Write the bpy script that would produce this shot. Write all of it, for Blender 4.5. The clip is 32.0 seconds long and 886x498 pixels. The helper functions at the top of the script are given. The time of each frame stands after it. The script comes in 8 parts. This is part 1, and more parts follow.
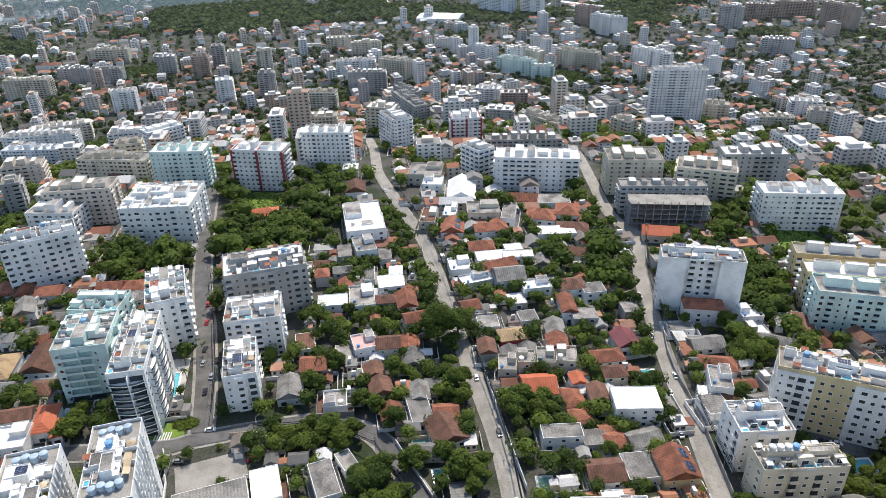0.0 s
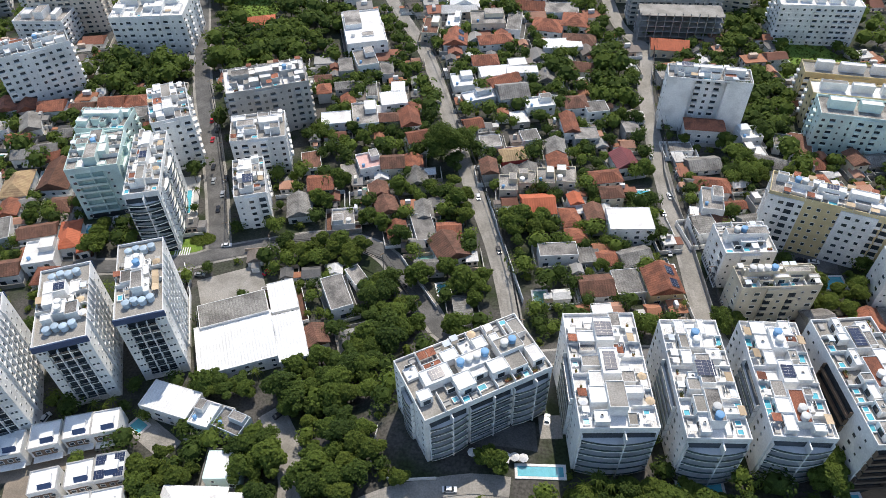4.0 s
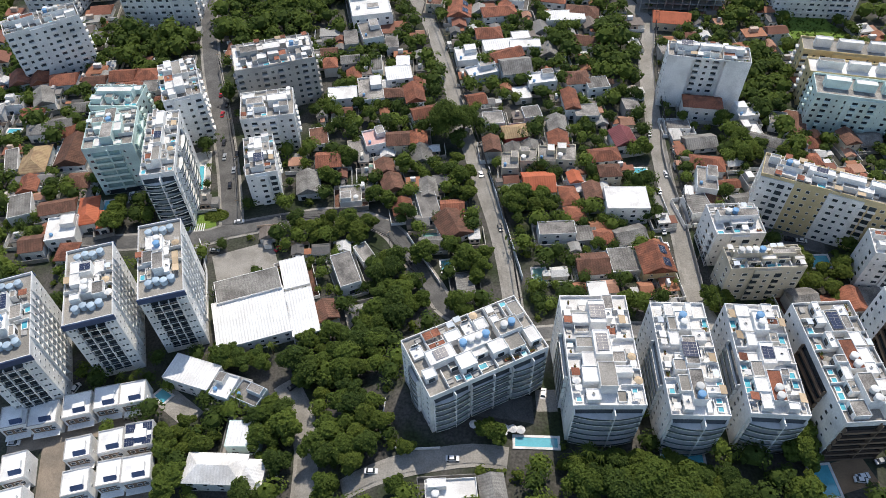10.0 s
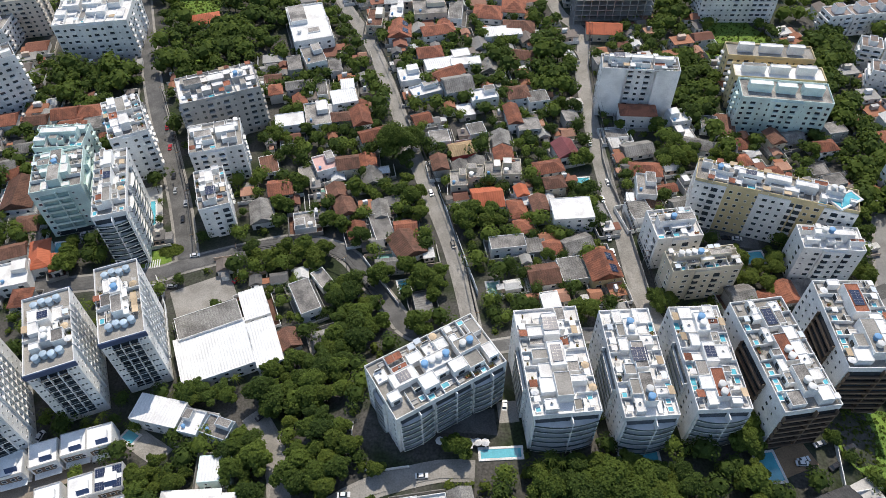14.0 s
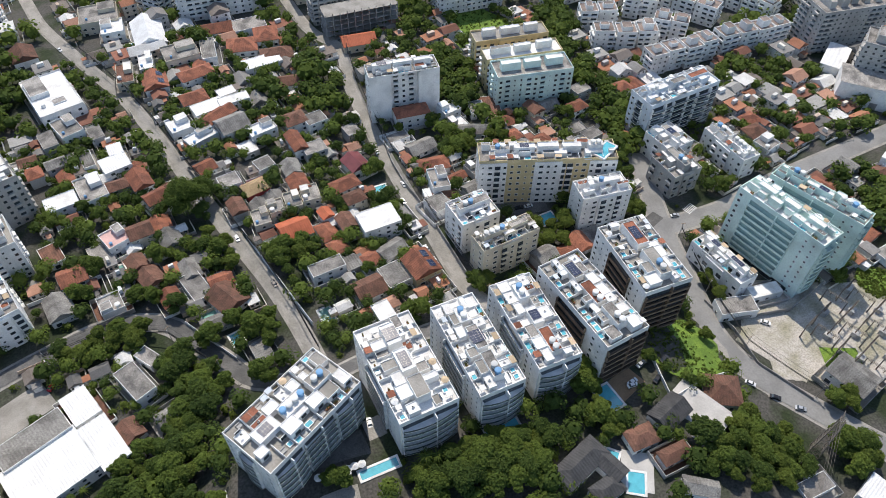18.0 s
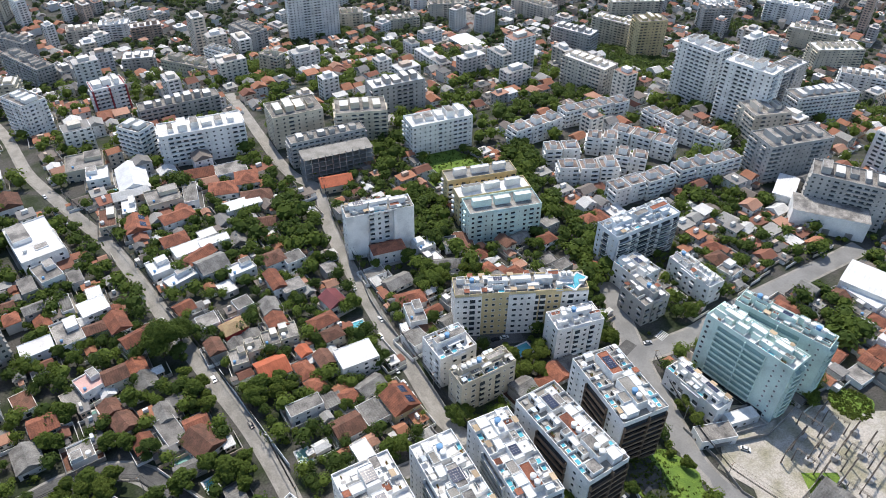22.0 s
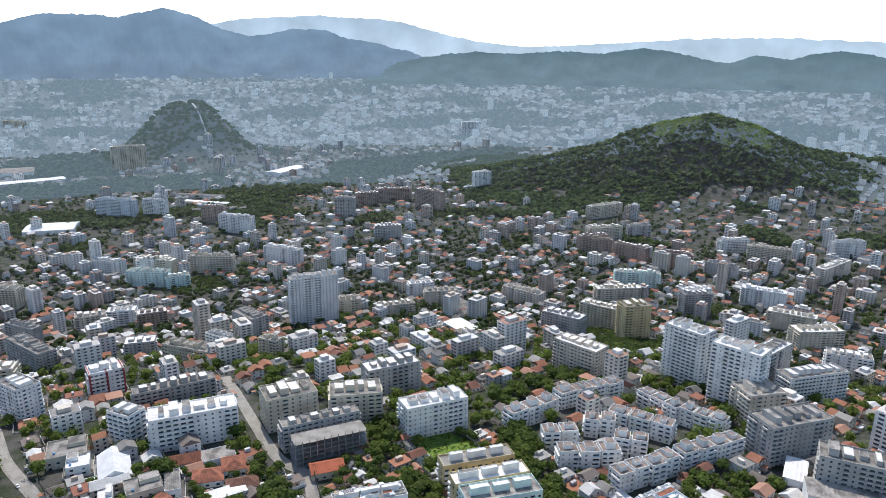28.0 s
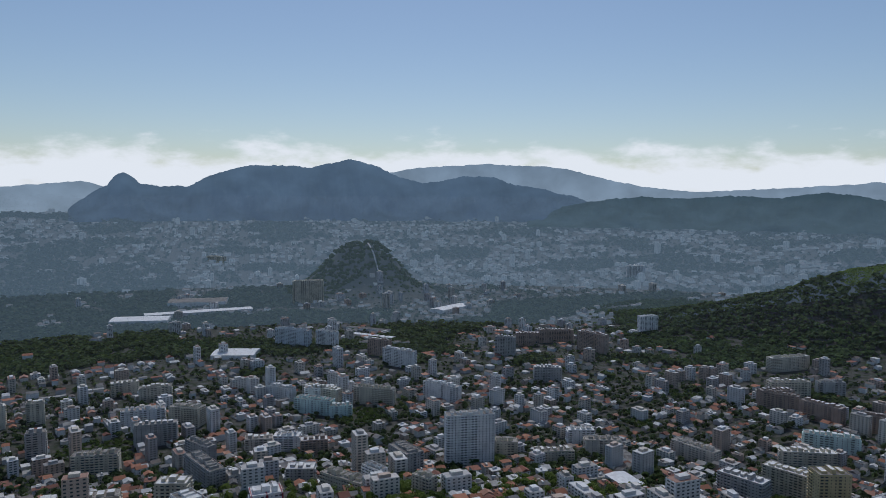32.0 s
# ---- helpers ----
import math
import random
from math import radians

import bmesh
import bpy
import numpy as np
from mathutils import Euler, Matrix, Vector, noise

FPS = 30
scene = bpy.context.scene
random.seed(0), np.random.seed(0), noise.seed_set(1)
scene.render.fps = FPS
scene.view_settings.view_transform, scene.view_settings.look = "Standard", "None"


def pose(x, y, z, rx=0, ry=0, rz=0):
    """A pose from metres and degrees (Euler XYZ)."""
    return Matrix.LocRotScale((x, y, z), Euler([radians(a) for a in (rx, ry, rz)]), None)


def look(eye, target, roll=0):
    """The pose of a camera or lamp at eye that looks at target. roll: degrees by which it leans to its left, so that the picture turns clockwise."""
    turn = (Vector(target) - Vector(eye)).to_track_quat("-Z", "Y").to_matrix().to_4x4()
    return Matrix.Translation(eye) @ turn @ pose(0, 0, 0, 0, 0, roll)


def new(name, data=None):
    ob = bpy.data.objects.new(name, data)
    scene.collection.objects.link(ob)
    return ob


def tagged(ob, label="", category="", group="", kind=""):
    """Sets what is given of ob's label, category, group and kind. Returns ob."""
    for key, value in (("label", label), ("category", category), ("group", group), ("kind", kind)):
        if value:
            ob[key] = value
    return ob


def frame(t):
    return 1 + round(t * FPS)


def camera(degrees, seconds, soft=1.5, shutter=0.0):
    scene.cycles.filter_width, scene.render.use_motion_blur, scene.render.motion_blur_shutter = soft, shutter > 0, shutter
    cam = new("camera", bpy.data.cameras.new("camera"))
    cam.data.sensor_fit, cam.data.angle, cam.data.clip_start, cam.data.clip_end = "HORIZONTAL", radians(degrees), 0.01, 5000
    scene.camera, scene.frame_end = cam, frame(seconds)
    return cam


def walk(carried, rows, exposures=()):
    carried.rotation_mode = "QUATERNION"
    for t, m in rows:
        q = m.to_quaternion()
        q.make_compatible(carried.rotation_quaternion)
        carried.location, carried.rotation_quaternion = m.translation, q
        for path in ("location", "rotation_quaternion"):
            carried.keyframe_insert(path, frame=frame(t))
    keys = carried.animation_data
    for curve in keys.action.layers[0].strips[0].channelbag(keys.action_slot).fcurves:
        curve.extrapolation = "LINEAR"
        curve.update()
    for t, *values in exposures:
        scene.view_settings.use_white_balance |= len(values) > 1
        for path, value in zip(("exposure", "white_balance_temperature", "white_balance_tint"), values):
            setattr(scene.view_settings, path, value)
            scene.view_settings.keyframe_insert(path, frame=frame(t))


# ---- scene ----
cam = camera(64.7, 32.0, 0.5)
PATH = [
    (0, (2.73, 1.43, 191.19), (2.521, 3.167, 190.221), -1.4),
    (1, (2.31, 1.59, 193.98), (2.108, 3.253, 192.887), -1.3),
    (2, (1.95, 1.57, 196.74), (1.756, 3.151, 195.531), -1.3),
    (3, (1.52, 1.23, 199.39), (1.333, 2.722, 198.072), -1.3),
    (4, (1.23, 1.21, 202.46), (1.052, 2.606, 201.039), -1.3),
    (4.5, (1.07, 1.14, 203.99), (0.897, 2.485, 202.52), -1.3),
    (6.5, (1.29, 0.99, 209.56), (1.12, 2.277, 208.039), -1.4),
    (8, (1.45, 0.88, 213.8), (1.276, 2.169, 212.28), -1.5),
    (9, (0.97, 0.98, 216.56), (0.797, 2.269, 215.041), -1.4),
    (10, (0.91, 0.85, 219.35), (0.736, 2.14, 217.832), -1.4),
    (11, (0.69, 1.21, 222.42), (0.516, 2.5, 220.901), -1.3),
    (12, (0.92, 0.77, 224.94), (0.745, 2.063, 223.424), -1.3),
    (12.5, (0.71, 1.14, 226.44), (0.535, 2.43, 224.922), -1.3),
    (13, (0.82, 0.94, 227.54), (0.645, 2.232, 226.024), -1.2),
    (13.5, (1.74, 0.34, 228.53), (1.613, 1.642, 227.018), -1.2),
    (14, (1.25, 0.76, 230.06), (1.203, 2.065, 228.545), -0.9),
    (14.5, (0.93, 0.82, 231.3), (0.955, 2.125, 229.785), -0.6),
    (16.5, (0.48, 0.86, 236.63), (0.785, 2.131, 235.116), 0.1),
    (17, (0.25, 0.49, 237.55), (0.617, 1.747, 236.039), 0.4),
    (17.5, (-0.28, 0.42, 238.55), (0.141, 1.663, 237.041), 0.6),
    (18, (-1.23, 0.3, 239.58), (-0.755, 1.525, 238.073), 0.9),
    (18.5, (-1.85, 0.36, 240.74), (-1.333, 1.57, 239.234), 1.1),
    (19, (-1.62, -0.15, 241.52), (-1.104, 1.063, 240.016), 1.0),
    (19.5, (-0.81, -0.24, 242.52), (-0.296, 0.981, 241.022), 0.9),
    (20, (-0.93, -0.54, 243.35), (-0.4, 0.72, 241.891), 0.9),
    (20.5, (-0.92, -0.98, 244.01), (-0.367, 0.329, 242.603), 0.8),
    (21, (-0.99, -1.2, 244.88), (-0.414, 0.153, 243.525), 0.8),
    (22, (-0.9, -1.62, 246.75), (-0.28, -0.186, 245.501), 0.8),
    (22.5, (-0.49, -1.67, 247.17), (0.151, -0.196, 245.98), 0.6),
    (23, (-0.8, -1.92, 248.27), (-0.135, -0.411, 247.138), 0.7),
    (23.5, (-0.63, -2.32, 248.7), (0.05, -0.783, 247.615), 0.6),
    (24, (-0.67, -2.28, 249.05), (0.012, -0.739, 247.974), 0.6),
    (24.5, (-0.69, -1.99, 249.2), (0.001, -0.431, 248.156), 0.7),
    (25, (-0.72, -1.89, 249.15), (-0.015, -0.296, 248.169), 0.7),
    (25.5, (-0.94, -1.8, 248.83), (-0.221, -0.172, 247.917), 0.7),
    (27.5, (-1.13, -1.4, 247.11), (-0.369, 0.342, 246.489), 0.6),
    (28, (-1.2, -1.13, 247.16), (-0.431, 0.633, 246.612), 0.6),
    (29, (-0.99, -1.27, 246.79), (-0.209, 0.528, 246.393), 0.5),
    (30, (-0.3, -1.17, 246.0), (0.487, 0.653, 245.759), 0.5),
    (30.5, (-0.19, -0.52, 245.36), (0.592, 1.313, 245.189), 0.5),
    (31, (-0.98, 0.54, 243.92), (-0.349, 2.431, 243.764), 0.4),
    (31.5, (-0.87, 1.33, 243.51), (-0.415, 3.271, 243.354), 0.3),
    (32, (-0.89, 1.55, 243.54), (-0.537, 3.512, 243.384), 0.4),
]
EXPOSURE = [(0, 0.62, 7100, 10), (4, 0.47, 7050, 10), (8, 0.34, 7100, 10), (13, 0.33, 7100, 10), (19, 0.43, 7000, 10), (25, 0.56, 6850, 10), (28, 0.38, 6750, 10), (29, 0.02, 6600, 10), (30, -0.48, 6500, 10), (31, -0.8, 6250, 10), (32, -1.0, 6150, 10)]
walk(cam, [(t, look(eye, target, roll)) for t, eye, target, roll in PATH], EXPOSURE)


# ---- world and light ----
def build_world():
    world = bpy.data.worlds.new("world")
    scene.world = world
    world.use_nodes = True
    nt = world.node_tree
    bg = nt.nodes["Background"]
    sky = nt.nodes.new("ShaderNodeTexSky")
    sky.sky_type = "NISHITA"
    sky.sun_disc = False
    sky.sun_elevation = radians(SUN_EL)
    sky.sun_rotation = radians(SUN_AZ)
    sky.altitude = 100
    sky.air_density, sky.dust_density, sky.ozone_density = 1.0, 0.6, 2.0
    nt.links.new(sky.outputs[0], bg.inputs[0])
    bg.inputs[1].default_value = 0.15
    lamp = bpy.data.lights.new("sun", "SUN")
    lamp.energy, lamp.angle, lamp.color = 3.1, radians(0.53), (1.0, 0.965, 0.92)
    ob = new("sun", lamp)
    el, az = radians(SUN_EL), radians(SUN_AZ)
    way = Vector((math.sin(az) * math.cos(el), math.cos(az) * math.cos(el), math.sin(el)))
    ob.matrix_world = look(way * 900, (0, 0, 0))


SUN_EL, SUN_AZ = 56.5, 9.0
build_world()


# ---- materials ----
def material(name, colour, rough=0.8, vary=0.12, scale=0.6, bump=0.0, metal=0.0, second=None, stain=0.0, each=0.0, island=0.0, spec=0.3):
    """A surface with grain and stains at two scales. second: a colour that shows in patches; each: how far one object differs from another."""
    m = bpy.data.materials.new(name)
    m.use_nodes = True
    nt = m.node_tree
    b = nt.nodes["Principled BSDF"]
    b.inputs["Roughness"].default_value = rough
    b.inputs["Metallic"].default_value = metal
    b.inputs["Specular IOR Level"].default_value = spec
    geo = nt.nodes.new("ShaderNodeNewGeometry")
    fine = nt.nodes.new("ShaderNodeTexNoise")
    fine.inputs["Scale"].default_value = scale * 6
    fine.inputs["Detail"].default_value = 6
    wide = nt.nodes.new("ShaderNodeTexNoise")
    wide.inputs["Scale"].default_value = scale * 0.35
    wide.inputs["Detail"].default_value = 4
    for n in (fine, wide):
        nt.links.new(geo.outputs["Position"], n.inputs["Vector"])
    mix = nt.nodes.new("ShaderNodeMix")
    mix.data_type = "RGBA"
    mix.inputs[6].default_value = (*colour, 1)
    mix.inputs[7].default_value = (*(second or [c * (0.62 - 0.3 * stain) for c in colour]), 1)
    ramp = nt.nodes.new("ShaderNodeMapRange")
    ramp.inputs[1].default_value, ramp.inputs[2].default_value = (0.42, 0.62) if second else (0.45 - 0.12 * stain, 0.85)
    nt.links.new(wide.outputs[0], ramp.inputs[0])
    nt.links.new(ramp.outputs[0], mix.inputs[0])
    grain = nt.nodes.new("ShaderNodeMapRange")
    grain.inputs[1].default_value, grain.inputs[2].default_value = 0.3, 0.7
    grain.inputs[3].default_value, grain.inputs[4].default_value = 1 - vary * 1.6, 1 + vary
    nt.links.new(fine.outputs[0], grain.inputs[0])
    value = grain.outputs[0]
    if each or island:
        if island:
            source = geo.outputs["Random Per Island"]
        else:
            source = nt.nodes.new("ShaderNodeObjectInfo").outputs["Random"]
        one = nt.nodes.new("ShaderNodeMapRange")
        k = each or island
        one.inputs[3].default_value, one.inputs[4].default_value = 1 - k, 1 + k * 0.6
        nt.links.new(source, one.inputs[0])
        times = nt.nodes.new("ShaderNodeMath")
        times.operation = "MULTIPLY"
        nt.links.new(value, times.inputs[0])
        nt.links.new(one.outputs[0], times.inputs[1])
        value = times.outputs[0]
    mul = nt.nodes.new("ShaderNodeMix")
    mul.data_type, mul.blend_type = "RGBA", "MULTIPLY"
    mul.inputs[0].default_value = 1
    nt.links.new(mix.outputs[2], mul.inputs[6])
    nt.links.new(value, mul.inputs[7])
    nt.links.new(mul.outputs[2], b.inputs["Base Color"])
    if bump:
        bp = nt.nodes.new("ShaderNodeBump")
        bp.inputs["Strength"].default_value = bump
        bp.inputs["Distance"].default_value = 0.1
        nt.links.new(fine.outputs[0], bp.inputs["Height"])
        nt.links.new(bp.outputs[0], b.inputs["Normal"])
    return m


def palette(name, stops, rough=0.85, vary=0.15, scale=0.3, bump=0.0, per="island"):
    """A surface whose colour is picked piece by piece from a few real paints."""
    m = material(name, (1, 1, 1), rough, vary, scale, bump)
    nt = m.node_tree
    mix = [n for n in nt.nodes if n.type == "MIX" and n.blend_type == "MIX"][0]
    if per == "island":
        source = [n for n in nt.nodes if n.type == "NEW_GEOMETRY"][0].outputs["Random Per Island"]
    else:
        source = nt.nodes.new("ShaderNodeObjectInfo").outputs["Random"]
    ramp = nt.nodes.new("ShaderNodeValToRGB")
    ramp.color_ramp.interpolation = "CONSTANT"
    els = ramp.color_ramp.elements
    while len(els) < len(stops):
        els.new(0.5)
    for n, (e, c) in enumerate(zip(els, stops)):
        e.position = n / len(stops)
        e.color = (*c, 1)
    nt.links.new(source, ramp.inputs[0])
    dark = nt.nodes.new("ShaderNodeMix")
    dark.data_type, dark.blend_type = "RGBA", "MULTIPLY"
    dark.inputs[0].default_value = 1
    dark.inputs[7].default_value = (0.66, 0.64, 0.6, 1)
    nt.links.new(ramp.outputs[0], dark.inputs[6])
    nt.links.new(ramp.outputs[0], mix.inputs[6])
    nt.links.new(dark.outputs[2], mix.inputs[7])
    return m


def leaf_material(name, dark, light, scale=0.5, vary=0.25):
    m = material(name, dark, 0.75, vary, scale, spec=0.12)
    nt = m.node_tree
    mix = [n for n in nt.nodes if n.type == "MIX" and n.blend_type == "MIX"][0]
    for link in list(mix.inputs[0].links):
        nt.links.remove(link)
    mix.inputs[6].default_value, mix.inputs[7].default_value = (*dark, 1), (*light, 1)
    info = nt.nodes.new("ShaderNodeObjectInfo")
    geo = [n for n in nt.nodes if n.type == "NEW_GEOMETRY"][0]
    add = nt.nodes.new("ShaderNodeMath")
    add.operation = "MULTIPLY_ADD"
    add.inputs[1].default_value = 0.55
    half = nt.nodes.new("ShaderNodeMath")
    half.operation = "MULTIPLY"
    half.inputs[1].default_value = 0.45
    nt.links.new(info.outputs["Random"], half.inputs[0])
    nt.links.new(geo.outputs["Random Per Island"], add.inputs[0])
    nt.links.new(half.outputs[0], add.inputs[2])
    nt.links.new(add.outputs[0], mix.inputs[0])
    b = nt.nodes["Principled BSDF"]
    glow = nt.nodes.new("ShaderNodeBsdfTranslucent")
    both = nt.nodes.new("ShaderNodeMixShader")
    both.inputs[0].default_value = 0.45
    nt.links.new(b.inputs["Base Color"].links[0].from_socket, glow.inputs[0])
    nt.links.new(b.outputs[0], both.inputs[1])
    nt.links.new(glow.outputs[0], both.inputs[2])
    nt.links.new(both.outputs[0], nt.nodes["Material Output"].inputs[0])
    return m


M = {}
M["white"] = material("white_render", (0.84, 0.83, 0.805), 0.8, 0.08, 0.3, stain=0.12, each=0.08)
M["cream"] = material("cream_render", (0.66, 0.6, 0.48), 0.8, 0.06, 0.25, stain=0.25, each=0.1)
M["yellow"] = material("yellow_tiles", (0.64, 0.52, 0.3), 0.6, 0.06, 0.3, stain=0.1)
M["mint"] = material("mint_render", (0.66, 0.8, 0.75), 0.75, 0.06, 0.25, stain=0.15)
M["pale_blue"] = material("pale_blue_render", (0.64, 0.69, 0.73), 0.75, 0.06, 0.25, stain=0.15)
M["grey"] = material("grey_render", (0.46, 0.45, 0.43), 0.8, 0.08, 0.25, stain=0.3, each=0.12)
M["brown"] = material("brown_cladding", (0.2, 0.14, 0.1), 0.7, 0.08, 0.3, stain=0.1)
M["red"] = material("dark_red_tiles", (0.3, 0.05, 0.06), 0.6, 0.08, 0.3)
M["navy"] = material("navy_paint", (0.05, 0.08, 0.16), 0.55, 0.08, 0.3)
M["pink"] = material("pink_render", (0.66, 0.42, 0.38), 0.8, 0.08, 0.3, stain=0.2)
M["redwall"] = material("red_render", (0.55, 0.1, 0.09), 0.8, 0.08, 0.3, stain=0.2)
M["deck"] = material("roof_concrete", (0.36, 0.335, 0.305), 0.9, 0.32, 0.45, second=(0.16, 0.15, 0.14), each=0.3)
M["estate_roof"] = material("weathered_fibre_roof", (0.3, 0.235, 0.2), 0.95, 0.22, 0.5, second=(0.2, 0.165, 0.145), each=0.2)
M["deck_white"] = material("white_roof_coat", (0.8, 0.79, 0.77), 0.8, 0.12, 0.5, second=(0.62, 0.6, 0.57))
M["concrete"] = material("raw_concrete", (0.34, 0.33, 0.31), 0.9, 0.14, 0.5, second=(0.24, 0.23, 0.22))
M["glass"] = material("window_glass", (0.05, 0.062, 0.07), 0.08, 0.1, 0.2, spec=0.7, each=0.4)
M["glass_mint"] = material("pale_green_glass", (0.36, 0.5, 0.47), 0.15, 0.1, 0.2, spec=0.6)
M["beige"] = material("beige_render", (0.68, 0.61, 0.52), 0.8, 0.06, 0.25, stain=0.25, each=0.12)
M["gravel"] = material("weedy_gravel", (0.47, 0.43, 0.38), 0.95, 0.2, 0.25, second=(0.3, 0.28, 0.2), bump=0.3)
M["brown_wall"] = material("tan_brown_render", (0.42, 0.32, 0.26), 0.8, 0.08, 0.25, stain=0.2, each=0.12)
M["frame"] = material("white_frame", (0.84, 0.84, 0.82), 0.5, 0.04, 0.5)
M["solar"] = material("solar_cells", (0.022, 0.032, 0.07), 0.22, 0.1, 1.0, spec=0.6)
M["tank"] = material("tank_plastic", (0.7, 0.7, 0.68), 0.6, 0.06, 0.4)
M["tank_blue"] = material("blue_tank_plastic", (0.16, 0.34, 0.56), 0.55, 0.06, 0.4)
M["pool"] = material("pool_water", (0.1, 0.46, 0.55), 0.06, 0.12, 0.8, spec=0.7)
M["pool_green"] = material("stale_pool_water", (0.2, 0.4, 0.34), 0.08, 0.12, 0.8, spec=0.7)
M["rail"] = material("teal_balcony_glass", (0.05, 0.085, 0.09), 0.3, 0.1, 0.2, spec=0.4, each=0.3)
M["tank_pale"] = material("pale_blue_tank_plastic", (0.42, 0.53, 0.62), 0.5, 0.1, 0.4, each=0.15)
M["roof_white"] = material("clean_white_roof", (0.86, 0.855, 0.84), 0.7, 0.06, 0.4, stain=0.05)
M["slate"] = material("dark_slate_tiles", (0.075, 0.074, 0.075), 0.8, 0.25, 0.8, second=(0.05, 0.05, 0.052), bump=0.2)
M["lane"] = material("tan_lane_paving", (0.27, 0.225, 0.18), 0.9, 0.15, 0.5, second=(0.2, 0.17, 0.14))
M["pale_court"] = material("pale_concrete_court", (0.52, 0.5, 0.47), 0.9, 0.1, 0.4, second=(0.43, 0.41, 0.385))
M["avenue"] = material("smooth_grey_asphalt", (0.25, 0.245, 0.235), 0.9, 0.08, 0.25, second=(0.2, 0.195, 0.188))
M["old_steel"] = material("weathered_brown_steel", (0.23, 0.2, 0.17), 0.7, 0.2, 0.8, metal=0.3)
M["wood"] = material("deck_wood", (0.34, 0.22, 0.13), 0.7, 0.2, 0.6, each=0.25)
M["terracotta"] = material("terracotta_tiles", (0.33, 0.125, 0.075), 0.85, 0.38, 0.8, second=(0.2, 0.08, 0.052), bump=0.3, each=0.3)
M["old_tiles"] = material("weathered_tiles", (0.2, 0.1, 0.07), 0.9, 0.42, 0.9, second=(0.13, 0.07, 0.05), bump=0.3, each=0.25)
M["bright_tiles"] = material("bright_orange_tiles", (0.5, 0.14, 0.07), 0.75, 0.14, 0.8, bump=0.2)
M["tan_tiles"] = material("tan_tiles", (0.42, 0.3, 0.17), 0.9, 0.2, 0.8, second=(0.3, 0.2, 0.12), bump=0.3)
M["maroon"] = material("maroon_sheet", (0.2, 0.06, 0.065), 0.6, 0.1, 0.5)
M["sheet"] = material("fibre_cement_sheet", (0.26, 0.25, 0.23), 0.9, 0.34, 0.5, second=(0.15, 0.14, 0.13), bump=0.2, each=0.25)
M["white_sheet"] = material("white_metal_sheet", (0.76, 0.76, 0.75), 0.5, 0.12, 0.5, second=(0.66, 0.65, 0.64))
M["asphalt"] = material("asphalt", (0.1, 0.098, 0.094), 0.9, 0.2, 0.35, second=(0.15, 0.145, 0.14), bump=0.1)
M["old_paving"] = material("worn_concrete_street", (0.32, 0.3, 0.27), 0.9, 0.14, 0.3, second=(0.24, 0.225, 0.2), bump=0.05)
M["pavement"] = material("concrete_pavement", (0.33, 0.31, 0.28), 0.9, 0.18, 0.4, second=(0.24, 0.225, 0.2))
M["paint"] = material("road_paint", (0.72, 0.72, 0.7), 0.7, 0.2, 1.0)
M["grass"] = material("grass_field", (0.12, 0.2, 0.035), 0.95, 0.3, 0.5, second=(0.17, 0.26, 0.042), bump=0.4)
M["bark"] = material("bark", (0.13, 0.1, 0.075), 0.95, 0.25, 1.5, bump=0.4)
M["leaf"] = leaf_material("leaves", (0.056, 0.092, 0.021), (0.175, 0.235, 0.048))
M["leaf_dark"] = leaf_material("dark_leaves", (0.032, 0.06, 0.017), (0.115, 0.165, 0.037))
M["leaf_hill"] = leaf_material("hill_leaves", (0.045, 0.08, 0.028), (0.12, 0.175, 0.055), 0.012, 0.45)
M["leaf_far"] = leaf_material("plain_leaves", (0.035, 0.06, 0.022), (0.12, 0.165, 0.05), 0.02, 0.45)
M["turf"] = leaf_material("pale_turf", (0.15, 0.23, 0.05), (0.24, 0.33, 0.07))
M["leaf_light"] = leaf_material("light_leaves", (0.06, 0.092, 0.02), (0.17, 0.215, 0.042))
M["car_white"] = material("white_car_paint", (0.75, 0.75, 0.75), 0.25, 0.03, 0.5)
M["car_dark"] = material("dark_car_paint", (0.03, 0.03, 0.035), 0.25, 0.03, 0.5)
M["car_silver"] = material("silver_car_paint", (0.45, 0.46, 0.47), 0.3, 0.03, 0.5, metal=0.5)
M["car_red"] = material("red_car_paint", (0.45, 0.03, 0.04), 0.25, 0.03, 0.5)
M["rubber"] = material("rubber", (0.02, 0.02, 0.02), 0.8, 0.1, 1)
M["steel"] = material("galvanised_steel", (0.4, 0.4, 0.4), 0.5, 0.1, 1, metal=0.6)
M["pole"] = material("concrete_pole", (0.35, 0.33, 0.3), 0.9, 0.1, 0.8)
M["cable"] = material("black_cable", (0.02, 0.02, 0.02), 0.7, 0.05, 1)
M["canvas"] = material("tan_canvas", (0.55, 0.42, 0.28), 0.9, 0.08, 0.5, each=0.3)
M["walls_far"] = palette("far_walls", [(0.78, 0.77, 0.75), (0.68, 0.67, 0.64), (0.64, 0.58, 0.5), (0.74, 0.7, 0.63), (0.48, 0.46, 0.45), (0.56, 0.44, 0.36), (0.82, 0.81, 0.79), (0.72, 0.72, 0.72)])
M["tops_far"] = palette("far_flat_roofs", [(0.5, 0.48, 0.46), (0.28, 0.27, 0.26), (0.68, 0.67, 0.65), (0.38, 0.36, 0.34), (0.6, 0.56, 0.52), (0.36, 0.22, 0.17)])
